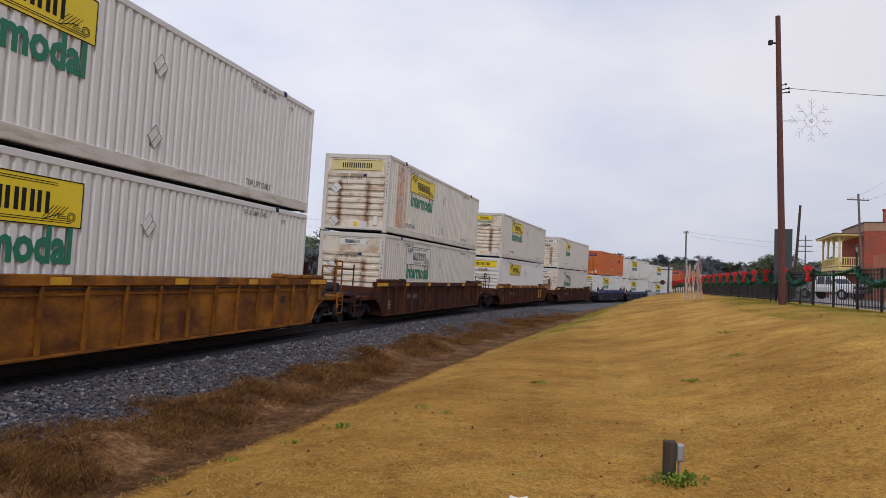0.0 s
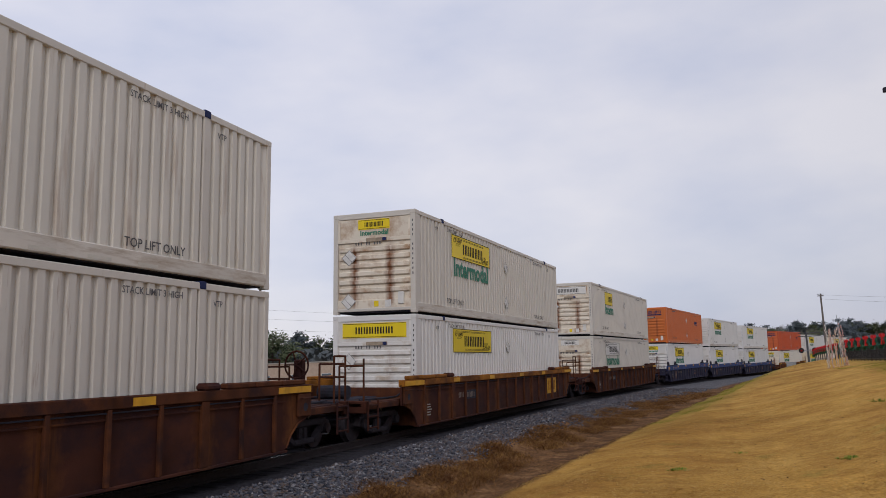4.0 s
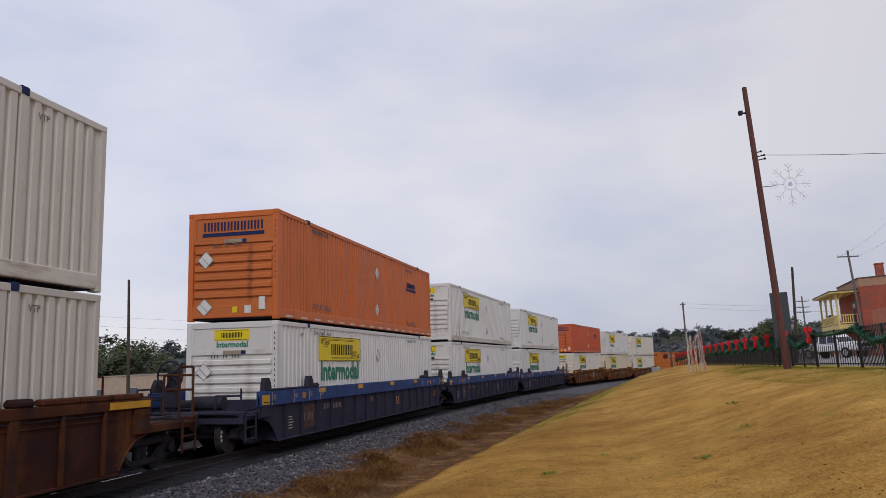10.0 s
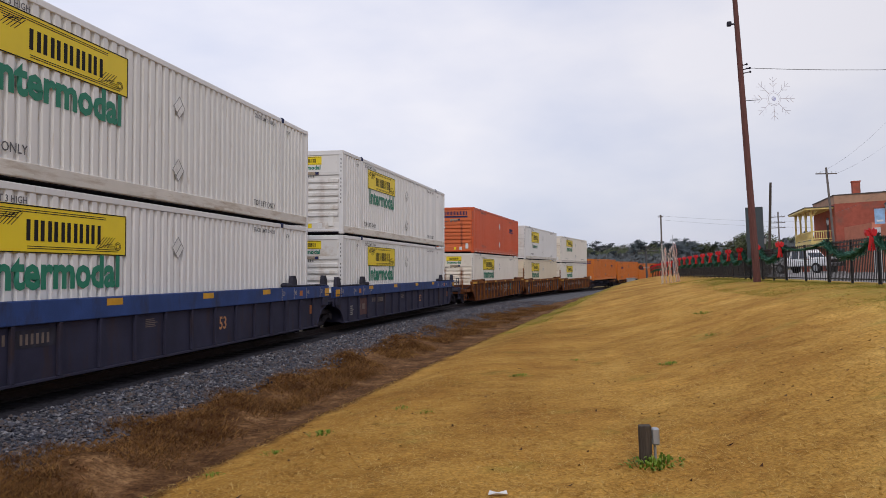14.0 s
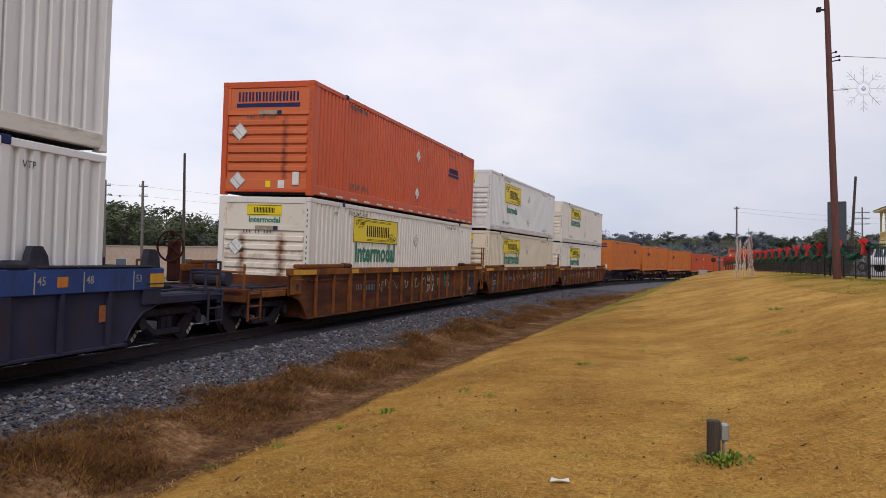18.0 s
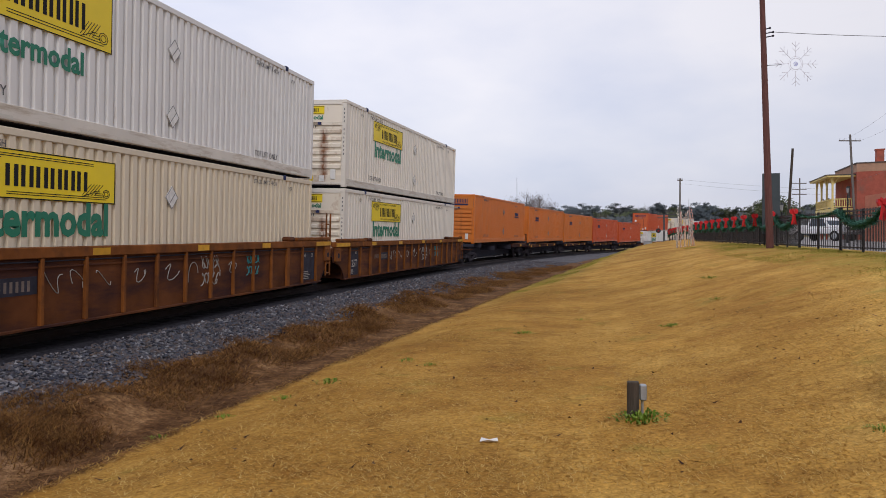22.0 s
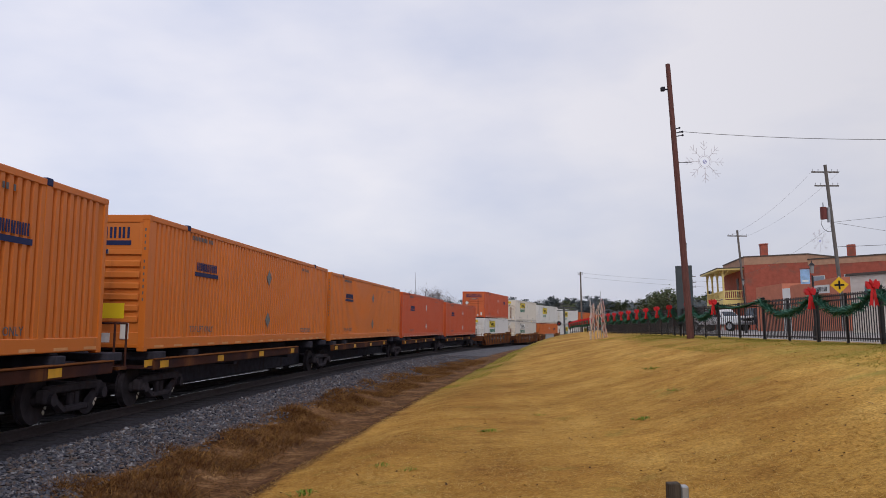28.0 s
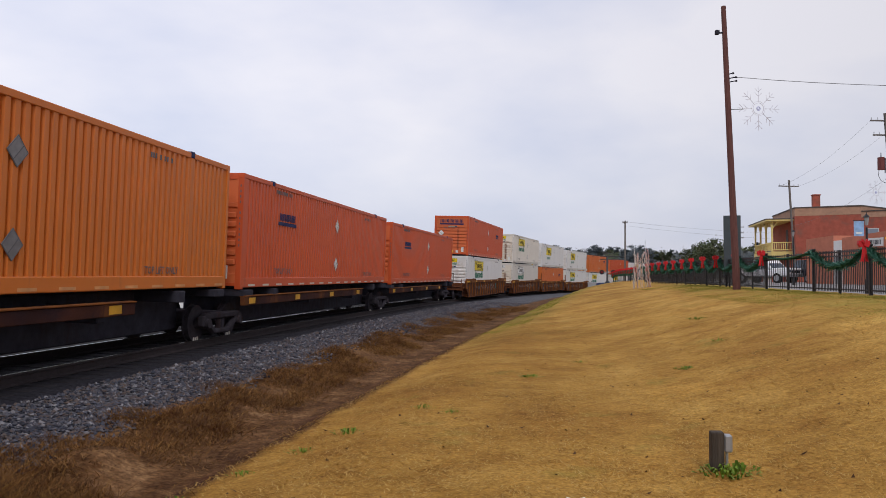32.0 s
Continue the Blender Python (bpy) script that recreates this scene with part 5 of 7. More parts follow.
def unit(u, style, span, lead, tail, lower, upper, car_label, logo=False, shift=0.0):
    mid = u + LENGTH / 2
    if style == "spine":
        car = spine_car(span, lead, tail, car_label)
        MOVING.append((car, mid, 0.0))
        MOVING.append((load(*lower, group="single containers on spine cars"), mid, SPINE))
        return
    car = well_car(style, span, lead, tail, car_label, logo)
    MOVING.append((car, mid + shift, 0.0))
    MOVING.append((load(*lower), mid, LOWER))
    MOVING.append((load(*upper), mid, UPPER))


W_Y = ("white", "yellow", "small", "white corrugated container with yellow sign and green word")
W_LINE = ("white", "yellow", "small", "grimy white corrugated container with yellow side sign")
W_PLAIN = ("white", "wide", "wide", "white container with a yellow sign band across its end")
W_PALE = ("rusty", "pale", "pale_small", "rust-stained white container with white sign")
W_RUST = ("rusty", "yellow", "faded_wide", "rust-stained white container with streaked side and yellow sign")
W_SHORT = ("rusty", "short", "pale_wide", "stained white container with a cut-off yellow sign")
C_Y = ("cream", "yellow", "small", "cream corrugated container with yellow sign and green word")
C_HIGH = ("white", "high", "small", "clean white container with high yellow sign")
O_S = ("orange", "none", "none", "orange corrugated container with dark blue logo bars")
R_S = ("red", "none", "none", "red-orange corrugated container with pale placards")
A_S = ("amber", "none", "none", "faded amber corrugated container on a spine car")
A_F = ("amber", "forward", "none", "faded amber corrugated container with forward logo bars")
RF_S = ("red", "forward", "none", "red-orange corrugated container on a spine car")
TANCAR, BROWNCAR, BLUECAR, RUSTCAR = ("yellow-brown weathered steel well car", "rust-brown steel well car with ribbed sides", "well car with faded blue top chord", "rusty brown well car with yellow patches")
SPINECAR = "low rusty spine car with yellow patches"


def make_train():
    unit(103.1, "tan", 23.3, True, True, W_Y, W_Y, TANCAR)
    unit(126.77, "brown", 23.3, True, True, W_PALE, W_RUST, BROWNCAR)
    unit(150.26, "mixed", 23.3, True, True, W_PLAIN, ("rusty", "yellow", "small", "off-white container with rust runs down its ribbed end"), "rust-brown well car with yellow logo panel", True)
    unit(173.57, "brown", 23.3, True, True, W_PALE, W_SHORT, BROWNCAR)
    unit(197.11, "blue", 21.0, True, False, W_Y, O_S, BLUECAR)
    unit(217.12, "blue", (9.75, 9.75), False, False, W_Y, ("white", "yellow", "small", "white container with scraped rusting paint beside its lift post"), BLUECAR)
    unit(236.63, "blue", (9.75, 12.05), False, True, W_Y, W_LINE, BLUECAR)
    unit(260.49, "rust", (11.6, 10.0), True, False, C_Y, ("red", "none", "none", "red-orange corrugated container with white diamond placards"), RUSTCAR)
    unit(279.84, "rust", 19.2, False, False, ("butter", "yellow", "small", "butter-cream corrugated container with yellow sign and green word"), C_HIGH, RUSTCAR)
    unit(298.91, "rust", 20.4, False, True, C_Y, ("cream", "yellow", "small", "cream container with rust-stained end and yellow sign"), RUSTCAR)
    unit(319.96, "spine", 18.6, True, True, A_S, None, SPINECAR)
    unit(337.95, "spine", 16.5, True, False, A_F, None, SPINECAR)
    unit(354.75, "spine", 16.7, False, False, A_F, None, SPINECAR)
    unit(371.85, "spine", 17.0, False, False, RF_S, None, SPINECAR)
    unit(389.3, "spine", 17.6, False, True, RF_S, None, SPINECAR)
    unit(411.4, "rust", 21.4, True, True, W_Y, R_S, RUSTCAR)
    unit(433.8, "rust", 20.2, True, False, W_PALE, C_Y, RUSTCAR)
    unit(452.5, "rust", 18.6, False, False, O_S, C_HIGH, RUSTCAR)
    unit(471.3, "rust", 19.6, False, True, W_Y, C_HIGH, RUSTCAR)
    unit(490.0, "blue", 19.4, True, False, W_Y, O_S, BLUECAR)
    unit(509.2, "blue", 19.2, False, False, W_Y, R_S, BLUECAR)
    unit(528.4, "blue", 19.4, False, True, W_Y, W_Y, BLUECAR)
    unit(549.0, "rust", 21.4, True, True, W_Y, C_Y, RUSTCAR)


make_train()

# how far the train has run: seconds and metres
RUN_T = (0, 2, 4.5, 6, 8, 10, 12, 14, 16.5, 18, 20, 22, 24, 26.5, 28, 29, 30, 31, 32)
RUN_S = (97.99, 113.68, 133.45, 145.41, 161.34, 177.41, 193.59, 209.82, 229.81, 241.76, 257.76, 273.49, 289.19, 309.22, 321.05, 328.95, 336.75, 344.50, 352.25)


def run(t):
    """Smooth travel through the table (cubic Hermite)."""
    i = min(max(int(np.searchsorted(RUN_T, t, "right")) - 1, 0), len(RUN_T) - 2)

    def slope(k):
        a, b = max(k - 1, 0), min(k + 1, len(RUN_T) - 1)
        return (RUN_S[b] - RUN_S[a]) / (RUN_T[b] - RUN_T[a])
    h = RUN_T[i + 1] - RUN_T[i]
    x = (t - RUN_T[i]) / h
    return ((1 + 2 * x) * (1 - x) ** 2 * RUN_S[i] + x * (1 - x) ** 2 * h * slope(i)
            + x * x * (3 - 2 * x) * RUN_S[i + 1] + x * x * (x - 1) * h * slope(i + 1))


# ---- poles and wires ----
def island_mat(name, stops, rough=0.85, patch=0.0):
    """A material whose single blades, leaves or stones differ in colour."""
    m = bpy.data.materials.new(name)
    m.use_nodes = True
    n, l = m.node_tree.nodes, m.node_tree.links
    b = n["Principled BSDF"]
    b.inputs["Roughness"].default_value, b.inputs["Specular IOR Level"].default_value = rough, 0.15
    g, r = n.new("ShaderNodeNewGeometry"), n.new("ShaderNodeValToRGB")
    e = r.color_ramp.elements
    e[0].position, e[0].color = 0.0, (*stops[0], 1)
    e[1].position, e[1].color = 1.0, (*stops[-1], 1)
    for i, c in enumerate(stops[1:-1]):
        e.new((i + 1) / (len(stops) - 1)).color = (*c, 1)
    l.new(g.outputs["Random Per Island"], r.inputs[0])
    col = r.outputs[0]
    for scale, low in ((0.55, 0.25), (2.6, 0.75)) if patch else ():
        tc, t, mr, mx = n.new("ShaderNodeTexCoord"), n.new("ShaderNodeTexNoise"), n.new("ShaderNodeMapRange"), n.new("ShaderNodeMix")
        t.inputs["Scale"].default_value, t.inputs["Detail"].default_value, t.inputs["Roughness"].default_value = scale, 7.0, 0.7
        l.new(tc.outputs["Object"], t.inputs["Vector"])
        mr.inputs[1].default_value, mr.inputs[2].default_value = 0.36, 0.56
        mr.inputs[3].default_value, mr.inputs[4].default_value = patch * (1.3 if scale > 1 else 0.8), 0.0
        l.new(t.outputs[0], mr.inputs[0])
        mx.data_type, mx.blend_type = "RGBA", "MULTIPLY"
        mx.inputs[7].default_value = (0.42, 0.30, 0.20, 1)
        l.new(mr.outputs[0], mx.inputs[0])
        l.new(col, mx.inputs[6])
        col = mx.outputs[2]
    l.new(col, b.inputs["Base Color"])
    return m


WIRE = mat("weathered_grey_wire", (0.13, 0.13, 0.14), 0.6, bump=0)


def wire(name, label, pts, sag, r=0.006, parent=None):
    """A hanging wire through points, each span sagging."""
    bm = bmesh.new()
    for a, b in zip(pts, pts[1:]):
        a, b = Vector(a), Vector(b)
        line = [a.lerp(b, t) - Vector((0, 0, 4 * sag * t * (1 - t))) for t in np.linspace(0, 1, 13)]
        pipe(bm, line, r, 4)
    ob = part(name, bm, WIRE)
    return tagged(ob, label, "wire", "overhead wires")


def snowflake(parent, m, r=0.82):
    f = part("snowflake", ring(bmesh.new(), r * 0.26, 0.008, Matrix()), LED, parent, "wire snowflake decoration", m)

    def arm():
        bm = bmesh.new()
        tube(bm, (0, r * 0.3, 0), (0, r, 0), 0.008, n=5)
        for y in (0.55, 0.76):
            for sx in (-1, 1):
                tube(bm, (0, r * y, 0), (sx * r * 0.17, r * (y + 0.17), 0), 0.007, n=4)
        return bm
    for i in range(8):
        bar("snowflake_arm", ("snowflake_arm", r), arm, LED, f, pose(0, 0, 0, 0, 0, i * 45))
    bar("snowflake_hub", "snowflake_hub", lambda: ring(ring(bmesh.new(), 0.07, 0.012, Matrix()), 0.03, 0.012, Matrix()), mat("blue_white_lamp_cluster", (0.40, 0.42, 0.75), 0.4, bump=0), f)
    bar("snowflake_ring", ("snowflake_ring", r), lambda: ring(bmesh.new(), r * 0.33, 0.005, Matrix()), LED, f)


def pole(name, label, base, top, r0, r1, material, arms=(), group="utility poles"):
    base, top = Vector(base), Vector(top)
    p = thing(name, label, "pole", group, m=Matrix.Translation(base))
    d = top - base
    bm = bmesh.new()
    for i in range(5):
        tube(bm, d * (i / 5), d * ((i + 1) / 5), lerp(r0, r1, i / 5), lerp(r0, r1, (i + 1) / 5), 12)
    part("shaft", bm, material, p)
    for z, w, turn in arms:
        c = d * ((z - base.z) / d.z)
        a = part("crossarm", shared(("crossarm", w, material.name), lambda: boxm(-w / 2, w / 2, -0.035, 0.035, -0.045, 0.045, c=0.008)), material, p, "", Matrix.Translation(c) @ pose(0, 0.12, 0, 0, 0, turn))
        for i in (-0.46, -0.25, 0.25, 0.46):
            bar("insulator", "insulator", lambda: tube(tube(bmesh.new(), (0, 0, 0), (0, 0, 0.06), 0.015, n=6), (0, 0, 0.06), (0, 0, 0.14), 0.035, 0.02, 8), GALV, a, pose(i * w, 0, 0.06))
    return p, d


def make_poles():
    base, top = Vector((7.0, 30.2, 0)), Vector((6.88, 31.15, 11.66))
    base.z = ground_z(base.x, base.y) - 0.1
    p, d = pole("light_pole", "tall brown wooden pole with a snowflake decoration", base, top, 0.135, 0.09, POLE_WOOD)
    at = lambda z: d * ((z - base.z) / d.z)
    bm = bmesh.new()
    q = at(10.62)
    tube(bm, q + Vector((-0.05, 0, 0)), q + Vector((-0.30, -0.05, 0)), 0.035)
    box(bm, q.x - 0.36, q.x - 0.2, q.y - 0.1, q.y + 0.05, q.z - 0.07, q.z + 0.1, c=0.02)
    part("bracket", bm, DARK, p)
    for dz in (0, -0.16, -0.30):
        c = at(9.0 + dz)
        bm = tube(bmesh.new(), c + Vector((0.08, 0, 0)), c + Vector((0.22 + 0.1 * (dz < -0.1), 0, 0.04)), 0.02)
        bmesh.ops.create_icosphere(bm, subdivisions=1, radius=0.05, matrix=Matrix.Translation(c + Vector((0.24 + 0.1 * (dz < -0.1), 0, 0.04))))
        part("wire_clamp", bm, DARK, p)
    c = at(7.65)
    part("bracket", tube(bmesh.new(), c, c + Vector((0.6, 0, 0)), 0.012), DARK, p)
    snowflake(p, Matrix.Translation(c + Vector((1.08, -0.05, 0))) @ pose(0, 0, 0, 90, 0, 14))
    wire("power_wire", "black wire from the brown pole across the street", [(7.15, 31.0, 8.92), (24.0, 28.0, 8.0), (45, 24, 8.0)], 0.45, 0.010)
    # transformer pole across the street
    z0 = 0.75
    t, d2 = pole("utility_pole", "grey wooden utility pole with a transformer and crossarms", (22.6, 52.3, z0), (21.9, 52.1, 11.55), 0.13, 0.10, GREY_WOOD, [(11.1, 1.9, 10), (10.2, 1.7, 10)])
    at2 = lambda z: d2 * ((z - z0) / d2.z)
    c = at2(8.4)
    can = part("transformer", tube(bmesh.new(), c + Vector((-0.52, -0.1, -0.40)), c + Vector((-0.52, -0.1, 0.38)), 0.20, n=16), mat("red_brown_transformer_paint", (0.16, 0.035, 0.03), 0.5), t, "red-brown transformer can")
    bar("bushing", "bushing", lambda: tube(bmesh.new(), (0, 0, 0), (0, 0, 0.3), 0.05, 0.03), GALV, can, Matrix.Translation(c + Vector((-0.52, -0.1, 0.38))))
    part("lightning_arrester", tube(bmesh.new(), c + Vector((-0.2, -0.1, -0.6)), c + Vector((-0.2, -0.1, 0.35)), 0.11, n=10), GALV, t)
    bm = pipe(bmesh.new(), [c + Vector((-0.60, 0, -0.4)), c + Vector((-0.64, 0, -0.75)), c + Vector((-0.50, 0, -1.05)), c + Vector((-0.25, 0, -1.2)), c + Vector((-0.05, 0, -1.2))], 0.016, 5)
    part("drop_cable", bm, IRON, t)
    snowflake(t, Matrix.Translation(at2(6.6) + Vector((-0.95, -0.1, 0))) @ pose(0, 0, 0, 90, 0, 20), 0.75)
    u, d3 = pole("utility_pole", "slim grey utility pole with one crossarm before the brick building", (22.4, 70.1, 0.7), (21.95, 70.1, 9.5), 0.105, 0.085, GREY_WOOD, [(9.0, 1.9, 15)])
    pole("utility_pole", "dark leaning wooden pole beside the street", (17.75, 73.0, 0.7), (18.2, 72.9, 8.75), 0.13, 0.10, DARK_WOOD)
    pole("utility_pole", "distant wooden utility pole with crossarms", (25.6, 100.0, 0.3), (25.6, 100.0, 7.9), 0.10, 0.08, GREY_WOOD, [(7.3, 1.6, 0), (6.6, 1.6, 0), (6.0, 1.6, 0)])
    pole("utility_pole", "wooden utility pole beyond the grade crossing", (10.0, 83.6, -0.4), (10.05, 83.5, 7.06), 0.10, 0.075, GREY_WOOD, [(6.85, 0.55, 10)])
    wire("power_wire", "black wires along the street", [(21.0, 52.1, 11.1), (21.2, 70.1, 9.0)], 0.5, 0.006)
    wire("power_wire", "black wires along the street", [(22.8, 52.1, 11.1), (22.8, 70.1, 9.0)], 0.5, 0.006)
    wire("power_wire", "black wires along the street", [(22.1, 52.1, 7.6), (22.0, 70.1, 5.6)], 0.5, 0.007)
    wire("power_wire", "black service wire to the pole", [(45, 30, 9.5), (22.1, 52.1, 7.8)], 0.5, 0.010)
    wire("power_wire", "black service wire to the pole", [(45, 36, 6.2), (22.15, 52.1, 6.2)], 0.25, 0.014)
    wire("power_wire", "black service wire to the pole", [(42, 52, 5.0), (22.1, 52.1, 7.8)], 0.3, 0.009)
    wire("power_wire", "thin wires beyond the crossing", [(10.4, 83.5, 6.9), (40, 95, 6.2)], 0.5, 0.007)
    wire("power_wire", "thin wires beyond the crossing", [(10.4, 83.5, 6.5), (40, 95, 5.4)], 0.5, 0.007)
    # far side of the railway
    lefts = [(-41.7, 43.0, 9.0), (-47.6, 64.6, 9.0), (-44.2, 65.4, 8.9), (-52.0, 46.8, 12.3), (-53.5, 47.6, 6.2), (-46.5, 23.6, 4.9)]
    for i, (x, y, z) in enumerate(lefts):
        pole("utility_pole", "grey utility pole on the far side of the railway", (x, y, -0.4), (x + (0.1 if i else 0.0), y, z), 0.15, 0.11, GREY_WOOD, [] if i == 3 else [(z - 0.5, 0.8, 40), (z - 1.4, 0.8, 40)])
    pole("utility_pole", "thin dark bare pole on the far side of the railway", (-31.2, 51.2, -0.4), (-31.15, 51.2, 9.2), 0.13, 0.08, DARK_WOOD)
    near = thing("utility_pole", "tall grey utility pole with three sets of crossarms behind the train", "pole", "utility poles", m=pose(-33.0, 16.8, -0.4))
    bm = bmesh.new()
    tube(bm, (0, 0, 0), (0, 0, 9.1), 0.19, 0.15, 12)
    part("shaft", bm, GREY_WOOD, near)
    part("shaft_splice", tube(bmesh.new(), (-0.12, 0.05, 6.9), (-0.12, 0.05, 9.3), 0.13, n=10), GREY_WOOD, near)
    for z in (8.75, 8.0, 7.25):
        a = bar("crossarm", "crossarm_left", lambda: boxm(-0.45, 0.78, -0.045, 0.045, -0.05, 0.05, c=0.01), GREY_WOOD, near, pose(0.1, -0.1, z, 0, 0, 60))
        for x in (-0.40, 0.45, 0.70):
            bar("insulator", "insulator", lambda: tube(bmesh.new(), (0, 0, 0), (0, 0, 0.2), 0.04), GALV, a, pose(x, 0, 0.05))
    part("lamp_arm", pipe(bmesh.new(), [(0, 0, 5.5), (0.55, 1.05, 6.15), (0.70, 1.35, 6.25)], 0.03), GALV, near)
    part("lamp_head", boxm(0.62, 0.82, 1.25, 1.75, 6.2, 6.3, c=0.03), GALV, near)
    for z in (8.6, 7.85, 7.1, 5.9, 4.6, 3.9):
        wire("power_wire", "thin black wires on the far side of the railway", [(-60, -6, z + 0.2), (-33.0, 16.8, z - 0.2), (-41.7, 43.0, min(z, 8.6)), (-47.6, 64.6, min(z, 8.5))], 0.45, 0.007)
    for z in (8.4, 7.5, 6.4):
        wire("power_wire", "thin black wires on the far side of the railway", [(-75, 60, z), (-41.7, 43.0, z), (-44.2, 65.4, z), (-20, 110, z)], 0.5, 0.007)


make_poles()


# ---- lawn things ----
def make_post():
    b = place(0.79, 7.44)
    p = thing("marker_post", "short dark weathered wooden post with a grey junction box", "post", m=Matrix.Translation(b))
    bm = box(bmesh.new(), -0.055, 0.055, -0.05, 0.05, -0.1, 0.10 - b.z, c=0.008)
    part("timber", bm, DARK_WOOD, p)
    part("junction_box", boxm(0.057, 0.125, -0.045, 0.04, 0.16, 0.31, c=0.012), GALV, p, "small grey junction box")
    part("conduit", pipe(bmesh.new(), [(0.085, 0, 0.16), (0.083, 0, -0.05)], 0.013, 8), GALV, p)


def weed(x, y, size, n, seed, label="low tuft of green weeds in the lawn"):
    r = random.Random(seed)
    b = place(x, y)
    w = thing("weed", label, "weed", "weeds in the lawn", m=Matrix.Translation(b))
    verts, faces = [], []
    for i in range(n):
        a, d = r.random() * 6.28, size * r.random() ** 0.7
        c = Vector((d * math.cos(a), d * math.sin(a) * 0.7, 0))
        h = size * (0.08 + 0.2 * r.random()) * (1.3 - d / size)
        lean = Vector((math.cos(a + r.random()), math.sin(a + r.random()), 0)) * size * 0.16
        s = Vector((-lean.y, lean.x, 0)).normalized() * size * 0.038
        k = len(verts)
        verts += [c - s * 0.5, c + s * 0.5, c + lean * 0.5 + s + Vector((0, 0, h)), c + lean + Vector((0, 0, h * 0.75)), c + lean * 0.5 - s + Vector((0, 0, h))]
        faces += [(k, k + 1, k + 2, k + 4), (k + 4, k + 2, k + 3)]
    part("leaves", raw("leaves", verts, faces, island_mat("weed_leaf", [(0.07, 0.13, 0.012), (0.15, 0.25, 0.028), (0.24, 0.30, 0.05)], 0.6)) if "weed_leaf" not in CACHE else raw("leaves", verts, faces, CACHE["weed_leaf"]), None, w)
    CACHE.setdefault("weed_leaf", bpy.data.materials["weed_leaf"])


def make_lawn_things():
    make_post()
    weed(2.72, 5.95, 0.22, 120, 21, "green weeds at the foot of a clipped bush")
    weed(2.42, 5.75, 0.16, 80, 22)
    weed(0.88, 7.27, 0.32, 170, 1, "green weeds round the foot of a wooden post")
    for i, (x, y, s, n) in enumerate([(-0.70, 14.06, 0.22, 60), (1.79, 13.59, 0.22, 70), (-2.92, 9.73, 0.25, 60), (-3.3, 9.0, 0.2, 45), (-3.7, 8.2, 0.18, 40), (-2.2, 11.0, 0.18, 35),
                                      (-1.8, 10.6, 0.15, 30), (0.3, 16.2, 0.16, 30), (2.9, 16.0, 0.2, 40), (3.5, 20.5, 0.3, 40), (-4.05, 7.4, 0.15, 30)]):
        weed(x, y, s, n, 10 + i)
    b = place(-0.48, 6.56, 0.012)
    bm = bmesh.new()
    pts = [(-0.075, -0.03, 0), (0.0, -0.045, 0.02), (0.085, -0.02, 0.006), (0.07, 0.035, 0.022), (0.0, 0.03, 0.004), (-0.07, 0.04, 0.018)]
    lo, hi = [bm.verts.new(Vector(p)) for p in pts], [bm.verts.new(Vector(p) + Vector((0, 0, 0.003))) for p in pts]
    bm.faces.new(hi)
    bm.faces.new(lo[::-1])
    for i in range(6):
        bm.faces.new((lo[i], lo[(i + 1) % 6], hi[(i + 1) % 6], hi[i]))
    ob = part("litter", bm, PAPER, m=Matrix.Translation(b))
    tagged(ob, "crumpled scrap of white paper on the lawn", "litter")


make_lawn_things()


def make_hedge():
    base = place(3.0, 6.2)
    h = thing("holly_bush", "rounded dark green clipped bush with small glossy leaves", "bush", m=Matrix.Translation(base))
    hm = island_mat("glossy_dark_leaf", [(0.008, 0.022, 0.008), (0.022, 0.05, 0.016), (0.05, 0.09, 0.03)], 0.4)
    for i, (x, y, z, s) in enumerate([(0.1, 0.05, 0.24, 0.30), (0.45, 0.2, 0.32, 0.36), (0.8, 0.0, 0.4, 0.42), (0.52, 0.35, 0.60, 0.34)]):
        r = random.Random(i)
        v, f = [], []
        for k in range(2600):
            d = Vector((r.gauss(0, 1), r.gauss(0, 1), r.gauss(0, 1))).normalized()
            bumpy = 1 + 0.10 * noise.noise(d * 2.5 + Vector((i * 5, 0, 0)))
            p = Vector((x, y, z)) + d * s * bumpy * (0.93 + 0.09 * r.random())
            if p.z < 0.03:
                continue
            a = (d.cross(Vector((r.gauss(0, 1), r.gauss(0, 1), r.gauss(0, 1))))).normalized()
            b = (d * 0.5 + a.cross(d) + Vector((r.gauss(0, .4), r.gauss(0, .4), r.gauss(0, .4)))).normalized()
            q = len(v)
            v += [p - a * 0.016, p + b * 0.028 - a * 0.004, p + a * 0.016, p - b * 0.018]
            f.append((q, q + 1, q + 2, q + 3))
        part("foliage", raw("foliage", v, f, hm), None, h)
        # near-black ball filling each lobe behind its leaves
        bm = bmesh.new()
        bmesh.ops.create_icosphere(bm, subdivisions=3, radius=s * 0.9, matrix=Matrix.Translation((x, y, z)))
        part("inner_twigs", bm, mat("dark_lobe_core", (0.008, 0.012, 0.006), 0.9, bump=0.5), h)
    bm = bmesh.new()
    for i in range(4):
        tube(bm, (0.25 + 0.1 * i, 0.1 * i, -0.1), (0.2 + 0.2 * i, 0.1, 0.5), 0.025, 0.015)
    part("stem", bm, BARK, h)


make_hedge()


# ---- iron fence with garlands ----
FENCE_Y = (9.3, 12.0, 14.8, 17.7, 20.9, 24.7, 29.2, 32.8, 36.2, 38.95, 41.7, 44.3, 47.0, 49.7, 52.4, 55.2, 58.0, 60.8)


def fence_x(y):
    return 7.75 if y < 30 else lerp(7.75, 8.45, (y - 30) / 32)


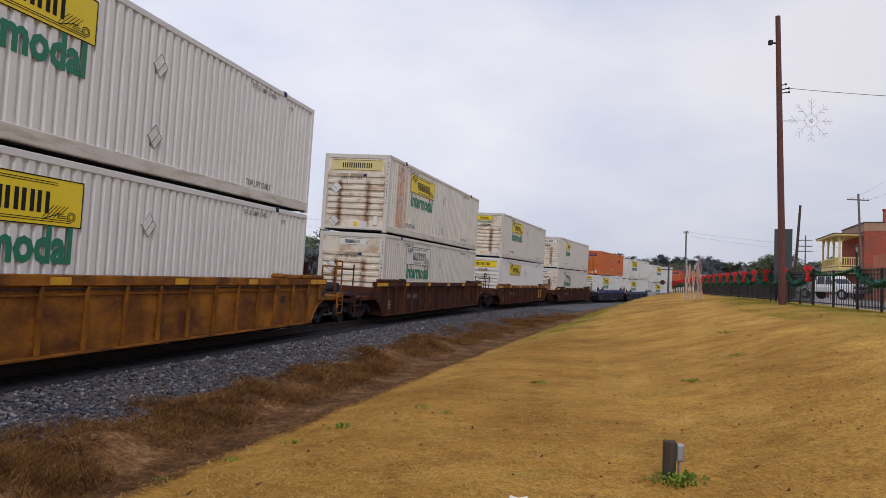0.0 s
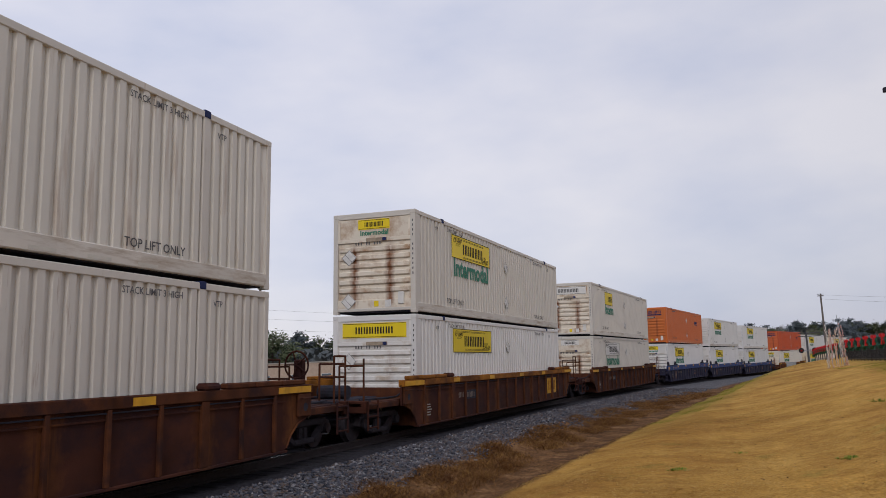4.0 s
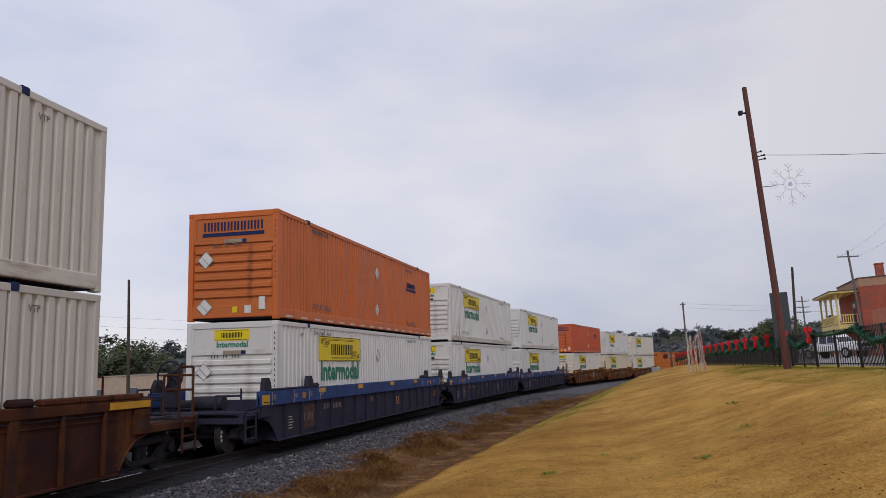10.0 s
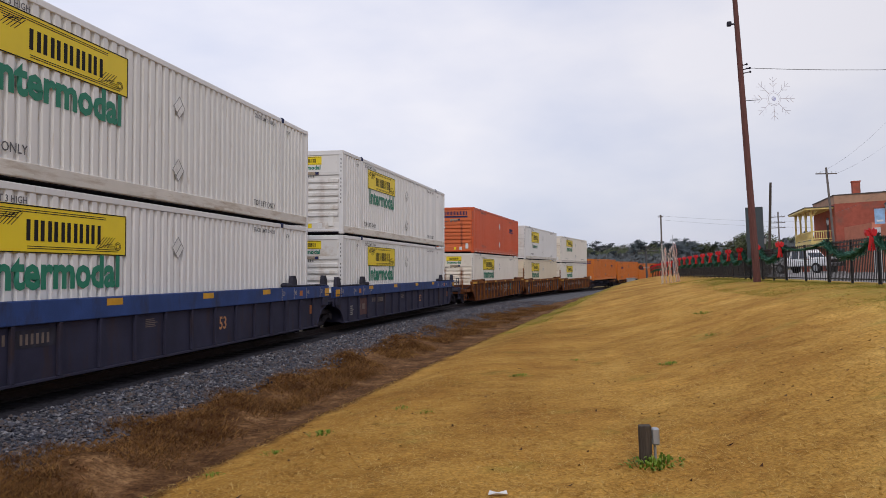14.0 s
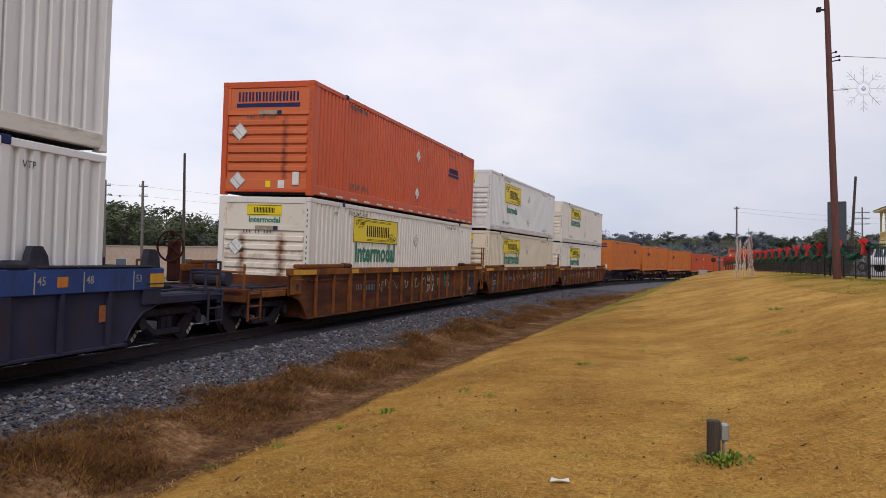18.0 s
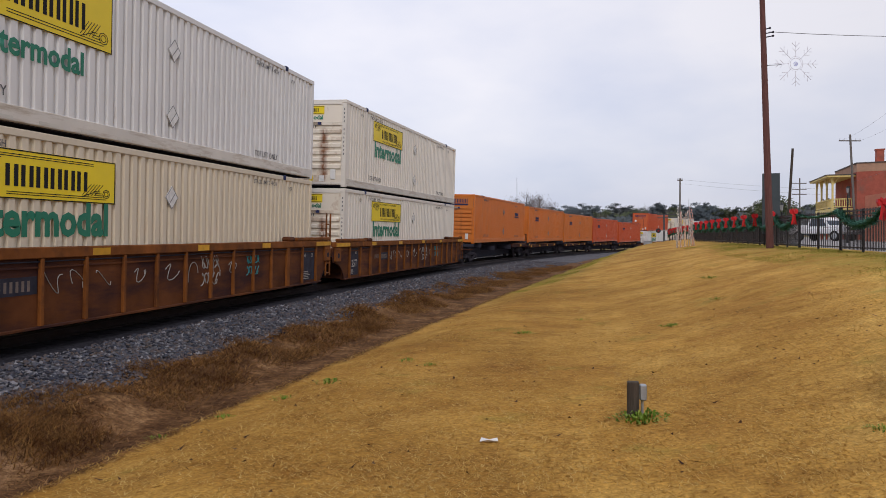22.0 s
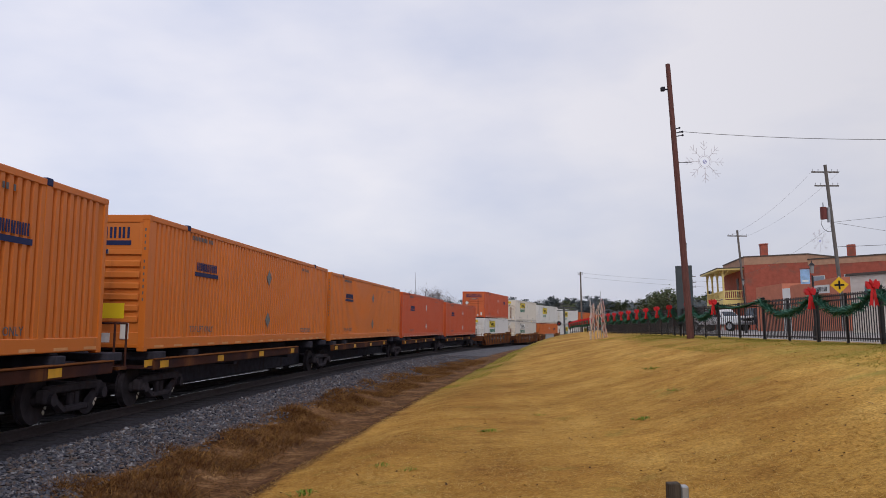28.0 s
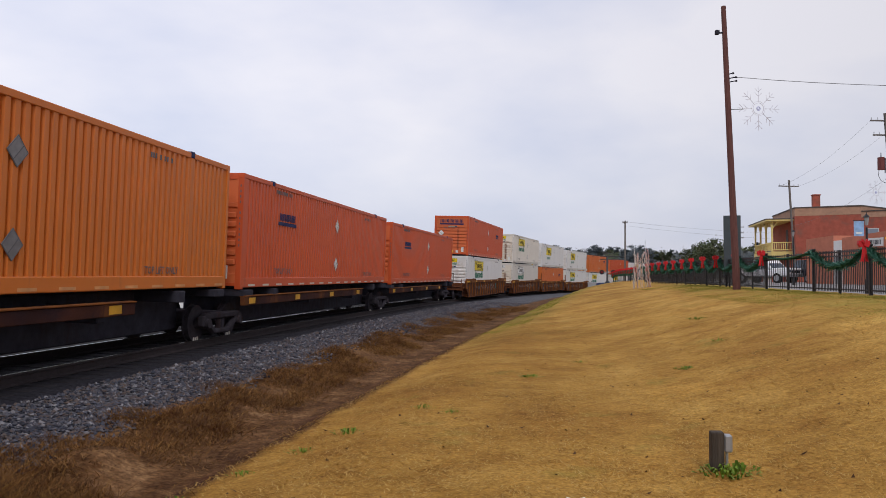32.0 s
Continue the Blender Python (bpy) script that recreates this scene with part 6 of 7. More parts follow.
def swag(w):
    """A garland hanging between two posts: a bundle of short needles round a sagging line."""
    r = random.Random(7)
    v, f = [], []
    for i in range(900):
        t = (i + r.random()) / 900
        c = Vector((t * w, 0, -1.8 * t * (1 - t)))
        a = r.random() * 6.28
        d = Vector((r.gauss(0, 0.5), math.cos(a), math.sin(a))).normalized() * r.uniform(0.09, 0.20)
        s = d.cross(Vector((1, 0.2, 0.1))).normalized() * 0.022
        k = len(v)
        v += [c - s, c + s, c + d]
        f.append((k, k + 1, k + 2))
    return v, f


def bow_mesh():
    """A full bow facing -y: two puffed loops, a knot, two tails."""
    bm = bmesh.new()

    def slab(pts, y0, y1):
        a = [bm.verts.new((x, y0, z)) for x, z in pts]
        b = [bm.verts.new((x, y1, z)) for x, z in pts]
        bm.faces.new(a)
        bm.faces.new(b[::-1])
        for k in range(len(pts)):
            q = (k + 1) % len(pts)
            bm.faces.new((a[k], b[k], b[q], a[q]))
    for s in (-1, 1):
        slab([(0, 0.03), (s * 0.07, 0.11), (s * 0.15, 0.13), (s * 0.165, 0.05), (s * 0.12, -0.04), (s * 0.05, -0.03)], -0.07, 0.05)
        slab([(0, 0.04), (s * 0.02, 0.13), (s * 0.075, 0.17), (s * 0.085, 0.10)], -0.10, -0.03)
        slab([(s * 0.005, 0.0), (s * 0.055, -0.02), (s * 0.085, -0.22), (s * 0.125, -0.40), (s * 0.075, -0.37), (s * 0.03, -0.41), (s * 0.012, -0.2)], -0.05 + 0.02 * s, -0.03 + 0.02 * s)
    bmesh.ops.create_icosphere(bm, subdivisions=1, radius=0.05, matrix=Matrix.Translation((0, -0.06, 0.02)))
    bmesh.ops.recalc_face_normals(bm, faces=bm.faces[:])
    return bm


def make_fence():
    gm = island_mat("garland_needles", [(0.016, 0.075, 0.052), (0.045, 0.155, 0.11), (0.11, 0.26, 0.19)], 0.7)
    sw = raw("garland", *swag(1.0), gm)
    for i, (y0, y1) in enumerate(zip(FENCE_Y, FENCE_Y[1:])):
        x0, x1 = fence_x(y0), fence_x(y1)
        span = math.hypot(x1 - x0, y1 - y0)
        stretch = Matrix.Diagonal((span, 1, 1, 1))
        turn = math.degrees(math.atan2(y1 - y0, x1 - x0))
        z = ground_z(x0, y0)
        f = thing("fence_panel", "black iron picket fence panel between square posts", "fence", "fence panels along the lawn", m=pose(x0, y0, z, 0, 0, turn))
        post = bar("post", "fence_post", lambda: boxm(-0.04, 0.04, -0.04, 0.04, -0.1, 1.22, c=0.006), IRON, f)
        bar("post_cap", "fence_post_cap", lambda: boxm(-0.055, 0.055, -0.055, 0.055, 1.22, 1.27, c=0.015), IRON, post)
        mid = bar("post", "fence_post_mid", lambda: boxm(-0.03, 0.03, -0.03, 0.03, -0.1, 1.18, c=0.006), IRON, f, pose(span / 2, 0, 0))
        for h in (0.12, 1.02, 1.13):
            bar("rail", "fence_rail", lambda: boxm(0.01, 0.99, -0.015, 0.015, -0.018, 0.018), IRON, f, pose(0, 0, h) @ stretch)
        if i < 9:
            count = int(span / 0.11)
            for j in range(1, count, 2 if i == 5 else 1):
                bar("picket", "fence_picket", lambda: boxm(-0.009, 0.009, -0.009, 0.009, 0.06, 1.18), IRON, f, pose(j * span / count, 0, 0))
        else:
            def pickets():
                bm = bmesh.new()
                for j in range(1, 28):
                    box(bm, j / 28 - 0.003, j / 28 + 0.003, -0.009, 0.009, 0.06, 1.18)
                return bm
            tagged(bar("picket_run", "fence_pickets", pickets, IRON, f, stretch), kind="stuff")
        g = part("garland", sw, None, m=pose(x0, y0, z + 1.18, 0, 0, turn) @ pose(0, 0.09, 0) @ Matrix.Diagonal((span, 1, 0.35 if i == 5 else 1, 1)))
        tagged(g, "dark green artificial garland draped along an iron fence", "garland", "garlands on the fence")
        if i != 5:
            b = bar("ribbon_bow", "ribbon_bow", bow_mesh, BOW, None, pose(x0 - 0.24, y0 - 0.2, z + 1.22, 0, 0, 12 - math.degrees(math.atan2(x0, y0)) + 9 * math.sin(i * 2.1)) @ Matrix.Diagonal((0.82, 1, 1, 1)))
            tagged(b, "red ribbon bow with hanging tails on the fence", "bow", "red bows on the fence")
    # the lower run of fence towards the grade crossing
    for i in range(11):
        p, q = place(9.2 + i * 0.11, 70 + i * 2.6), place(9.2 + (i + 1) * 0.11, 70 + (i + 1) * 2.6)
        turn = math.degrees(math.atan2(q.y - p.y, q.x - p.x))
        f = thing("fence_panel", "distant black iron fence panel near the grade crossing", "fence", "fence panels at the crossing", m=pose(p.x, p.y, p.z, 0, 0, turn))
        bar("post", "fence_post", lambda: boxm(-0.04, 0.04, -0.04, 0.04, -0.1, 1.22, c=0.006), IRON, f)
        for h in (0.12, 1.10):
            bar("rail", "fence_rail_far", lambda: boxm(0.04, 2.6, -0.015, 0.015, -0.018, 0.018), IRON, f, pose(0, 0, h))
        g = part("garland", sw, None, m=pose(p.x, p.y, p.z + 1.1, 0, 0, turn) @ Matrix.Diagonal((2.6, 1, 1, 1)))
        tagged(g, "dark green artificial garland draped along an iron fence", "garland", "garlands on the fence")
        b = bar("ribbon_bow", "ribbon_bow", bow_mesh, BOW, None, pose(p.x - 0.1, p.y - 0.1, p.z + 1.15, 0, 0, -8))
        tagged(b, "red ribbon bow with hanging tails on the fence", "bow", "red bows on the fence")


make_fence()


def make_light_tree():
    b = place(5.75, 44.8)
    t = thing("light_string_tree", "cluster of upright strings of pale pink bulbs standing on the lawn", "light decoration", m=Matrix.Translation(b))
    r = random.Random(3)
    cols = [mat("pale_bulbs", (0.80, 0.74, 0.66), 0.5, bump=0), mat("pink_bulbs", (0.72, 0.36, 0.30), 0.5, bump=0), mat("peach_bulbs", (0.75, 0.52, 0.36), 0.5, bump=0)]
    for i in range(12):
        x, y = r.uniform(-0.66, 0.66), r.uniform(-0.4, 0.4)
        h = r.uniform(1.6, 2.3)
        tx = x * r.uniform(0.4, 0.9)
        part("strand_wire", tube(bmesh.new(), (x, y, -0.05), (tx, y, h), 0.012, n=5), GALV, t)
        bm = bmesh.new()
        for k in range(26):
            f = k / 26
            p = Vector((x, y, 0)).lerp(Vector((tx, y, h)), f) + Vector((r.gauss(0, 0.03), r.gauss(0, 0.03), 0))
            bmesh.ops.create_icosphere(bm, subdivisions=1, radius=0.032, matrix=Matrix.Translation(p))
        tagged(part("bulb_string", bm, cols[i % 3], t), kind="stuff")
    part("centre_rod", tube(bmesh.new(), (0.25, 0, 0), (0.27, 0, 2.6), 0.014, n=5), GALV, t)


make_light_tree()


def make_street_things():
    # grade crossing signal
    b = at_track(107, 8.6)
    s = thing("crossing_signal", "railway crossing signal with a short cantilever and round red lamps", "signal", m=Matrix.Translation(b))
    dull = mat("dull_grey_signal_paint", (0.075, 0.08, 0.09), 0.6)
    part("mast", tube(bmesh.new(), (0, 0, -0.1), (0, 0, 5.0), 0.13, 0.11, 12), dull, s)
    for z in (4.55, 4.95):
        part("cantilever_arm", tube(bmesh.new(), (-0.9, 0, z), (1.6, 0, z), 0.05), dull, s)
    part("lamp_bar", tube(bmesh.new(), (-0.75, -0.1, 2.9), (0.75, -0.1, 2.9), 0.04), GALV, s)
    for x in (-0.72, 0.72):
        lamp = part("lamp_disc", tube(bmesh.new(), (x, -0.14, 2.9), (x, -0.2, 2.9), 0.30, n=18), IRON, s)
        part("lens", tube(bmesh.new(), (x, -0.2, 2.9), (x, -0.24, 2.9), 0.12, n=14), mat("red_signal_lens", (0.22, 0.01, 0.015), 0.25), lamp)
    cab = at_track(104, 7.0)
    c = thing("signal_cabinet", "grey metal signal cabinet beside the crossing", "cabinet", m=Matrix.Translation(cab))
    part("housing", boxm(-0.5, 0.5, -0.4, 0.4, 0, 1.5, c=0.03), GALV, c)
    part("roof_cap", boxm(-0.55, 0.55, -0.45, 0.45, 1.5, 1.58, c=0.02), GALV, c)
    # lantern posts
    for x, y, z in ((11.05, 29.0, 3.60), (16.4, 52.5, 4.35), (9.9, 41.0, 3.0)):
        b = place(x, y)
        l = thing("street_lamp", "black cast-iron lantern post", "street lamp", "lantern posts", m=Matrix.Translation(b))
        h = z - b.z
        bm = tube(bmesh.new(), (0, 0, -0.05), (0, 0, 0.5), 0.10, 0.07, 10)
        tube(bm, (0, 0, 0.5), (0, 0, h - 0.5), 0.05, 0.035, 10)
        part("column", bm, IRON, l)
        part("glass", tube(bmesh.new(), (0, 0, h - 0.42), (0, 0, h - 0.15), 0.055, 0.085, 8), mat("frosted_lantern_glass", (0.30, 0.30, 0.30), 0.3, bump=0), l)
        bm = tube(bmesh.new(), (0, 0, h - 0.15), (0, 0, h - 0.03), 0.12, 0.02, 8)
        tube(bm, (0, 0, h - 0.03), (0, 0, h + 0.03), 0.012, n=5)
        part("cap", bm, IRON, l)
        if x < 12 and y < 35:
            bn = part("banner", boxm(-0.42, -0.09, -0.008, 0.008, h - 0.80, h - 0.28), mat("pale_blue_banner", (0.28, 0.46, 0.72), 0.6, vary=0.3, scale=5), l, "pale blue street banner")
            part("banner_mark", boxm(-0.36, -0.15, -0.012, -0.008, h - 0.72, h - 0.66), SIGN_WHITE, bn)
            part("banner_rod", tube(bmesh.new(), (-0.45, 0, h - 0.26), (0, 0, h - 0.26), 0.012, n=5), IRON, l)
    # back of a tall notice board
    b = place(8.0, 34.6)
    n = thing("notice_board", "tall dark board seen from behind beside the fence", "sign", m=Matrix.Translation(b) @ pose(0, 0, 0, 0, 0, -10))
    part("board", boxm(-0.34, 0.34, -0.05, 0.05, 0.5, 3.95 - b.z, c=0.015), mat("dark_grey_green_board", (0.045, 0.06, 0.07), 0.6), n)
    for x in (-0.25, 0.25):
        part("leg", boxm(x - 0.04, x + 0.04, -0.04, 0.04, -0.1, 0.5), IRON, n)
    # yellow warning sign
    b = place(15.5, 36.9)
    y = thing("warning_sign", "yellow diamond crossroad warning sign on a post", "sign", m=Matrix.Translation(b) @ pose(0, 0, 0, 0, 0, -23))
    zc = 3.09 - b.z
    part("post", boxm(-0.03, 0.03, 0.0, 0.05, -0.1, zc + 0.4), GALV, y)
    d = part("plate", boxm(-0.27, 0.27, -0.012, 0.0, -0.27, 0.27), mat("yellow_sign_sheet", (0.72, 0.42, 0.01), 0.45, vary=0.04), y, "", pose(0, 0, zc, 0, 45, 0))
    bm = box(bmesh.new(), -0.04, 0.04, -0.003, 0.003, -0.2, 0.2)
    box(bm, -0.2, 0.2, -0.003, 0.003, -0.04, 0.04)
    part("cross_symbol", bm, INK, d, "", pose(0, -0.016, 0, 0, -45, 0))


make_street_things()


# ---- buildings ----
def win(parent, x, z, w, h, y=0.0, m=None):
    f = part("window", boxm(x - w / 2, x + w / 2, y - 0.05, y - 0.01, z, z + h), mat("white_window_trim", (0.55, 0.55, 0.54), 0.6, bump=0), parent)
    part("pane", boxm(x - w / 2 + 0.06, x + w / 2 - 0.06, y - 0.056, y - 0.05, z + 0.06, z + h - 0.06), m or GLASS, f)


def make_buildings():
    def prism(pts, z0, z1):
        bm = bmesh.new()
        f = [bm.verts.new((x, y, z0)) for x, y in pts]
        k = [bm.verts.new((x, y, z1)) for x, y in pts]
        bm.faces.new(f[::-1])
        bm.faces.new(k)
        for i in range(len(pts)):
            j = (i + 1) % len(pts)
            bm.faces.new((f[i], f[j], k[j], k[i]))
        return bm
    a = thing("brick_building", "two-storey red brick building with a tan brick parapet and yellow porch", "building", m=pose(23.85, 74.4, 0.6, 0, 0, -7))
    plan = ((0, 0), (5.1, -1.3), (9.5, 4.0), (9.5, 10.5), (0, 10.5))
    grow = lambda d: ((-d, -d * 0.4), (5.1, -1.3 - d * 1.2), (9.5 + d, 4.0), (9.5 + d, 10.5 + d), (-d, 10.5 + d))
    part("wall", prism(plan, -0.3, 6.15), BRICK, a)
    part("parapet", prism(grow(0.02), 6.15, 6.85), BRICK_TAN, a, "tan brick parapet")
    part("coping", prism(grow(0.08), 6.85, 6.95), ROOF, a)
    ch = part("chimney", boxm(1.45, 2.05, -0.3, 0.3, 6.95, 7.95), BRICK, a)
    part("chimney_cap", boxm(1.40, 2.10, -0.35, 0.35, 7.95, 8.05), BRICK, ch)
    # porch along the street side
    x0, y0, y1 = -1.85, 1.0, 10.2
    deck = part("porch_deck", boxm(x0, 0.0, y0, y1, 2.75, 2.95), PORCH, a, "yellow porch deck")
    part("porch_skirt", boxm(x0 - 0.05, 0.0, y0 - 0.05, y0, 2.45, 3.02), PORCH, deck)
    part("porch_skirt", boxm(x0 - 0.05, x0, y0, y1, 2.45, 3.02), PORCH, deck)
    part("porch_roof", boxm(x0 - 0.5, 0.02, y0 - 0.5, y1 + 0.4, 5.78, 5.92), PORCH, a)
    part("porch_roof_top", boxm(x0 - 0.55, 0.02, y0 - 0.55, y1 + 0.45, 5.92, 6.0), ROOF, a)
    for y in (y0 + 0.1, y0 + 3.1, y0 + 6.1, y1 - 0.1):
        part("porch_column", boxm(x0, x0 + 0.16, y - 0.08, y + 0.08, 2.95, 5.78, c=0.02), PORCH, a)
        part("porch_pier", boxm(x0, x0 + 0.2, y - 0.1, y + 0.1, -0.3, 2.75), BRICK, a)
        for s in (-1, 1):
            if y0 < y + s * 0.8 < y1:
                part("porch_brace", tube(bmesh.new(), (x0 + 0.08, y, 4.9), (x0 + 0.08, y + s * 0.85, 5.75), 0.06), PORCH, a)
    part("porch_brace", tube(bmesh.new(), (x0 + 0.08, y0 + 0.1, 5.1), (x0 + 0.6, y0 + 0.1, 5.75), 0.05), PORCH, a)
    for z in (3.12, 3.80):
        part("porch_rail", boxm(x0 + 0.16, 0.0, y0 + 0.05, y0 + 0.12, z, z + 0.09), PORCH, deck)
        part("porch_rail", boxm(x0 + 0.04, x0 + 0.12, y0 + 0.2, y1, z, z + 0.09), PORCH, deck)
    for j in range(9):
        bar("baluster", "baluster", lambda: boxm(-0.03, 0.03, -0.02, 0.02, 3.15, 3.85), PORCH, deck, pose(x0 + 0.28 + j * 0.19, y0 + 0.085, 0))
    for j in range(42):
        bar("baluster", "baluster_side", lambda: boxm(-0.02, 0.02, -0.03, 0.03, 3.15, 3.85), PORCH, deck, pose(x0 + 0.08, y0 + 0.32 + j * 0.213, 0))
    part("doorway", boxm(-0.03, 0.0, 3.0, 4.0, 2.95, 5.1), mat("dark_doorway", (0.05, 0.03, 0.03), 0.6), a)
    b = thing("brick_building", "lower red brick building with a tan parapet and chimney", "building", m=pose(28.75, 72.5, 0.6, 0, 0, -39))
    part("wall", boxm(0.02, 13, 0, 11, -0.3, 5.85), BRICK, b)
    part("parapet", boxm(0.02, 13.02, -0.02, 11, 5.85, 6.35), BRICK_TAN, b)
    part("coping", boxm(0.02, 13.08, -0.08, 11, 6.35, 6.45), ROOF, b)
    part("chimney", boxm(3.15, 3.75, 0.6, 1.1, 6.45, 7.5), BRICK, b)
    win(b, 0.9, 3.6, 1.0, 1.3, m=mat("blue_grey_board", (0.25, 0.30, 0.36), 0.6))
    win(b, 3.4, 3.6, 0.9, 1.3)
    l = thing("brick_lean_to", "low faded brick extension with a sloping roof", "building", m=pose(20.7, 62.7, 0.6, 0, 0, -77.4))

    def wedge(x0, x1, z0, z1, d):
        bm = bmesh.new()
        p = [(x0, 0, -0.3), (x1, 0, -0.3), (x1, 0, z1), (x0, 0, z0)]
        f = [bm.verts.new(q) for q in p]
        k = [bm.verts.new((q[0], d, q[2])) for q in p]
        bm.faces.new(f)
        bm.faces.new(k[::-1])
        for i in range(4):
            bm.faces.new((f[i], k[i], k[(i + 1) % 4], f[(i + 1) % 4]))
        return bm
    part("wall", wedge(0, 3.4, 3.55, 3.68, 5), BRICK_PINK, l)
    part("doorway_wall", wedge(3.4, 4.35, 3.3, 3.3, 5), SIGN_WHITE, l)
    part("wall", wedge(4.35, 9.7, 3.45, 3.75, 5), BRICK_PINK, l)
    part("door", boxm(3.6, 4.2, -0.04, 0.0, 0, 2.2), mat("grey_door_paint", (0.25, 0.26, 0.27), 0.6), l)
    sign = part("wall_sign", boxm(7.1, 8.7, -0.05, -0.002, 2.75, 3.3), SIGN_WHITE, l, "white wall sign with dark bars")
    part("sign_mark", logo_bars(5, 0.30, 1.2), INK, sign, "", pose(7.9, -0.055, 3.02, 0, 0, -90))
    w = thing("metal_shed", "long pale metal-sided building with a dark roof edge", "building", m=pose(19.9, 45.4, 0.6, 0, 0, -60))
    part("wall", boxm(0, 16, 0, 10, -0.3, 3.35), SIDING, w)
    for i in range(10):
        part("siding_board", boxm(0.02, 15.98, -0.02, 0.0, 0.1 + i * 0.32, 0.38 + i * 0.32), SIDING, w)
    part("roof_edge", boxm(-0.15, 16.1, -0.15, 10.1, 3.35, 3.48), ROOF, w)
    win(w, 1.1, 2.2, 0.55, 0.6, -0.02)
    d = part("bay_door", boxm(3.0, 5.0, -0.05, -0.02, -0.1, 2.3), mat("dark_opening", (0.02, 0.02, 0.025), 0.7), w)
    # far side of the railway
    e = thing("school_building", "low tan and brown brick building with a band of windows", "building", m=pose(-52.6, 59.3, -0.5, 0, 0, 40))
    part("wall", boxm(-30, 0, 0, 15, 0, 6.0), mat("tan_stucco", (0.40, 0.27, 0.20), 0.9), e)
    part("wing", boxm(0, 4.4, -0.4, 12, 0, 5.6), mat("dark_brown_brick", (0.13, 0.05, 0.04), 0.9), e)
    part("coping", boxm(-30.1, 4.5, -0.5, 15, 6.0, 6.15), CONCRETE, e)
    for i in range(3):
        win(e, 0.8 + i * 1.2, 3.6, 1.0, 1.3, -0.4)
    part("canopy", boxm(-0.2, 5.2, -1.6, -0.4, 2.8, 3.1), CONCRETE, e)
    k = thing("warehouse", "pale flat-roofed warehouse with rooftop units", "building", m=pose(-66, 58, -0.5, 0, 0, 42))
    part("wall", boxm(-4, 14, 0, 18, 0, 4.6), mat("pale_tan_block", (0.46, 0.36, 0.29), 0.9), k)
    part("coping", boxm(-4.1, 14.1, -0.1, 18.1, 4.6, 4.75), CONCRETE, k)
    part("rooftop_unit", boxm(4, 6, 3, 5, 4.75, 5.9), GALV, k)
    r = thing("red_shed", "long dark red metal building on the far side of the railway", "building", m=pose(-41.3, 20.3, -0.5, 0, 0, 62))
    part("wall", boxm(0, 11, 0, 7, 0, 4.6), mat("dark_red_siding", (0.19, 0.03, 0.035), 0.7, vary=0.1), r)
    part("roof", boxm(-0.15, 11.15, -0.15, 7.15, 4.6, 4.75), ROOF, r)
    for i in range(21):
        bar("siding_rib", "shed_rib", lambda: boxm(-0.03, 0.03, -0.03, 0.0, 0.05, 4.6), mat("dark_red_siding", (0.19, 0.03, 0.035)), r, pose(0.5 + i * 0.5, 0, 0))
    part("notice", boxm(-1.1, -0.1, -0.05, 0.0, 2.1, 3.5), SIGN_WHITE, r)
    part("notice_post", boxm(-0.65, -0.55, -0.02, 0.08, 0, 2.1), GALV, r)
    o = thing("low_building", "long low tan block building beyond the railway", "building", m=pose(-58.0, 78.0, -0.5, 0, 0, 34))
    part("wall", boxm(0, 19, 0, 8, 0, 3.6), mat("pale_tan_block", (0.46, 0.36, 0.29), 0.9), o)
    part("coping", boxm(-0.1, 19.1, -0.1, 8.1, 3.6, 3.72), CONCRETE, o)
    for i in range(5):
        win(o, 2.2 + i * 3.6, 1.2, 1.2, 1.1)
    v = thing("white_van_body", "pale box trailer parked on the far side", "trailer", m=pose(-60, 30, -0.4, 0, 0, 60))
    part("box", boxm(-3, 3, -1.2, 1.2, 0.9, 3.2, c=0.05), SIGN_WHITE, v)
    for x in (-2, 2):
        part("wheel", tube(bmesh.new(), (x, -1.15, 0.45), (x, 1.15, 0.45), 0.45, n=16), RUBBER, v)


make_buildings()


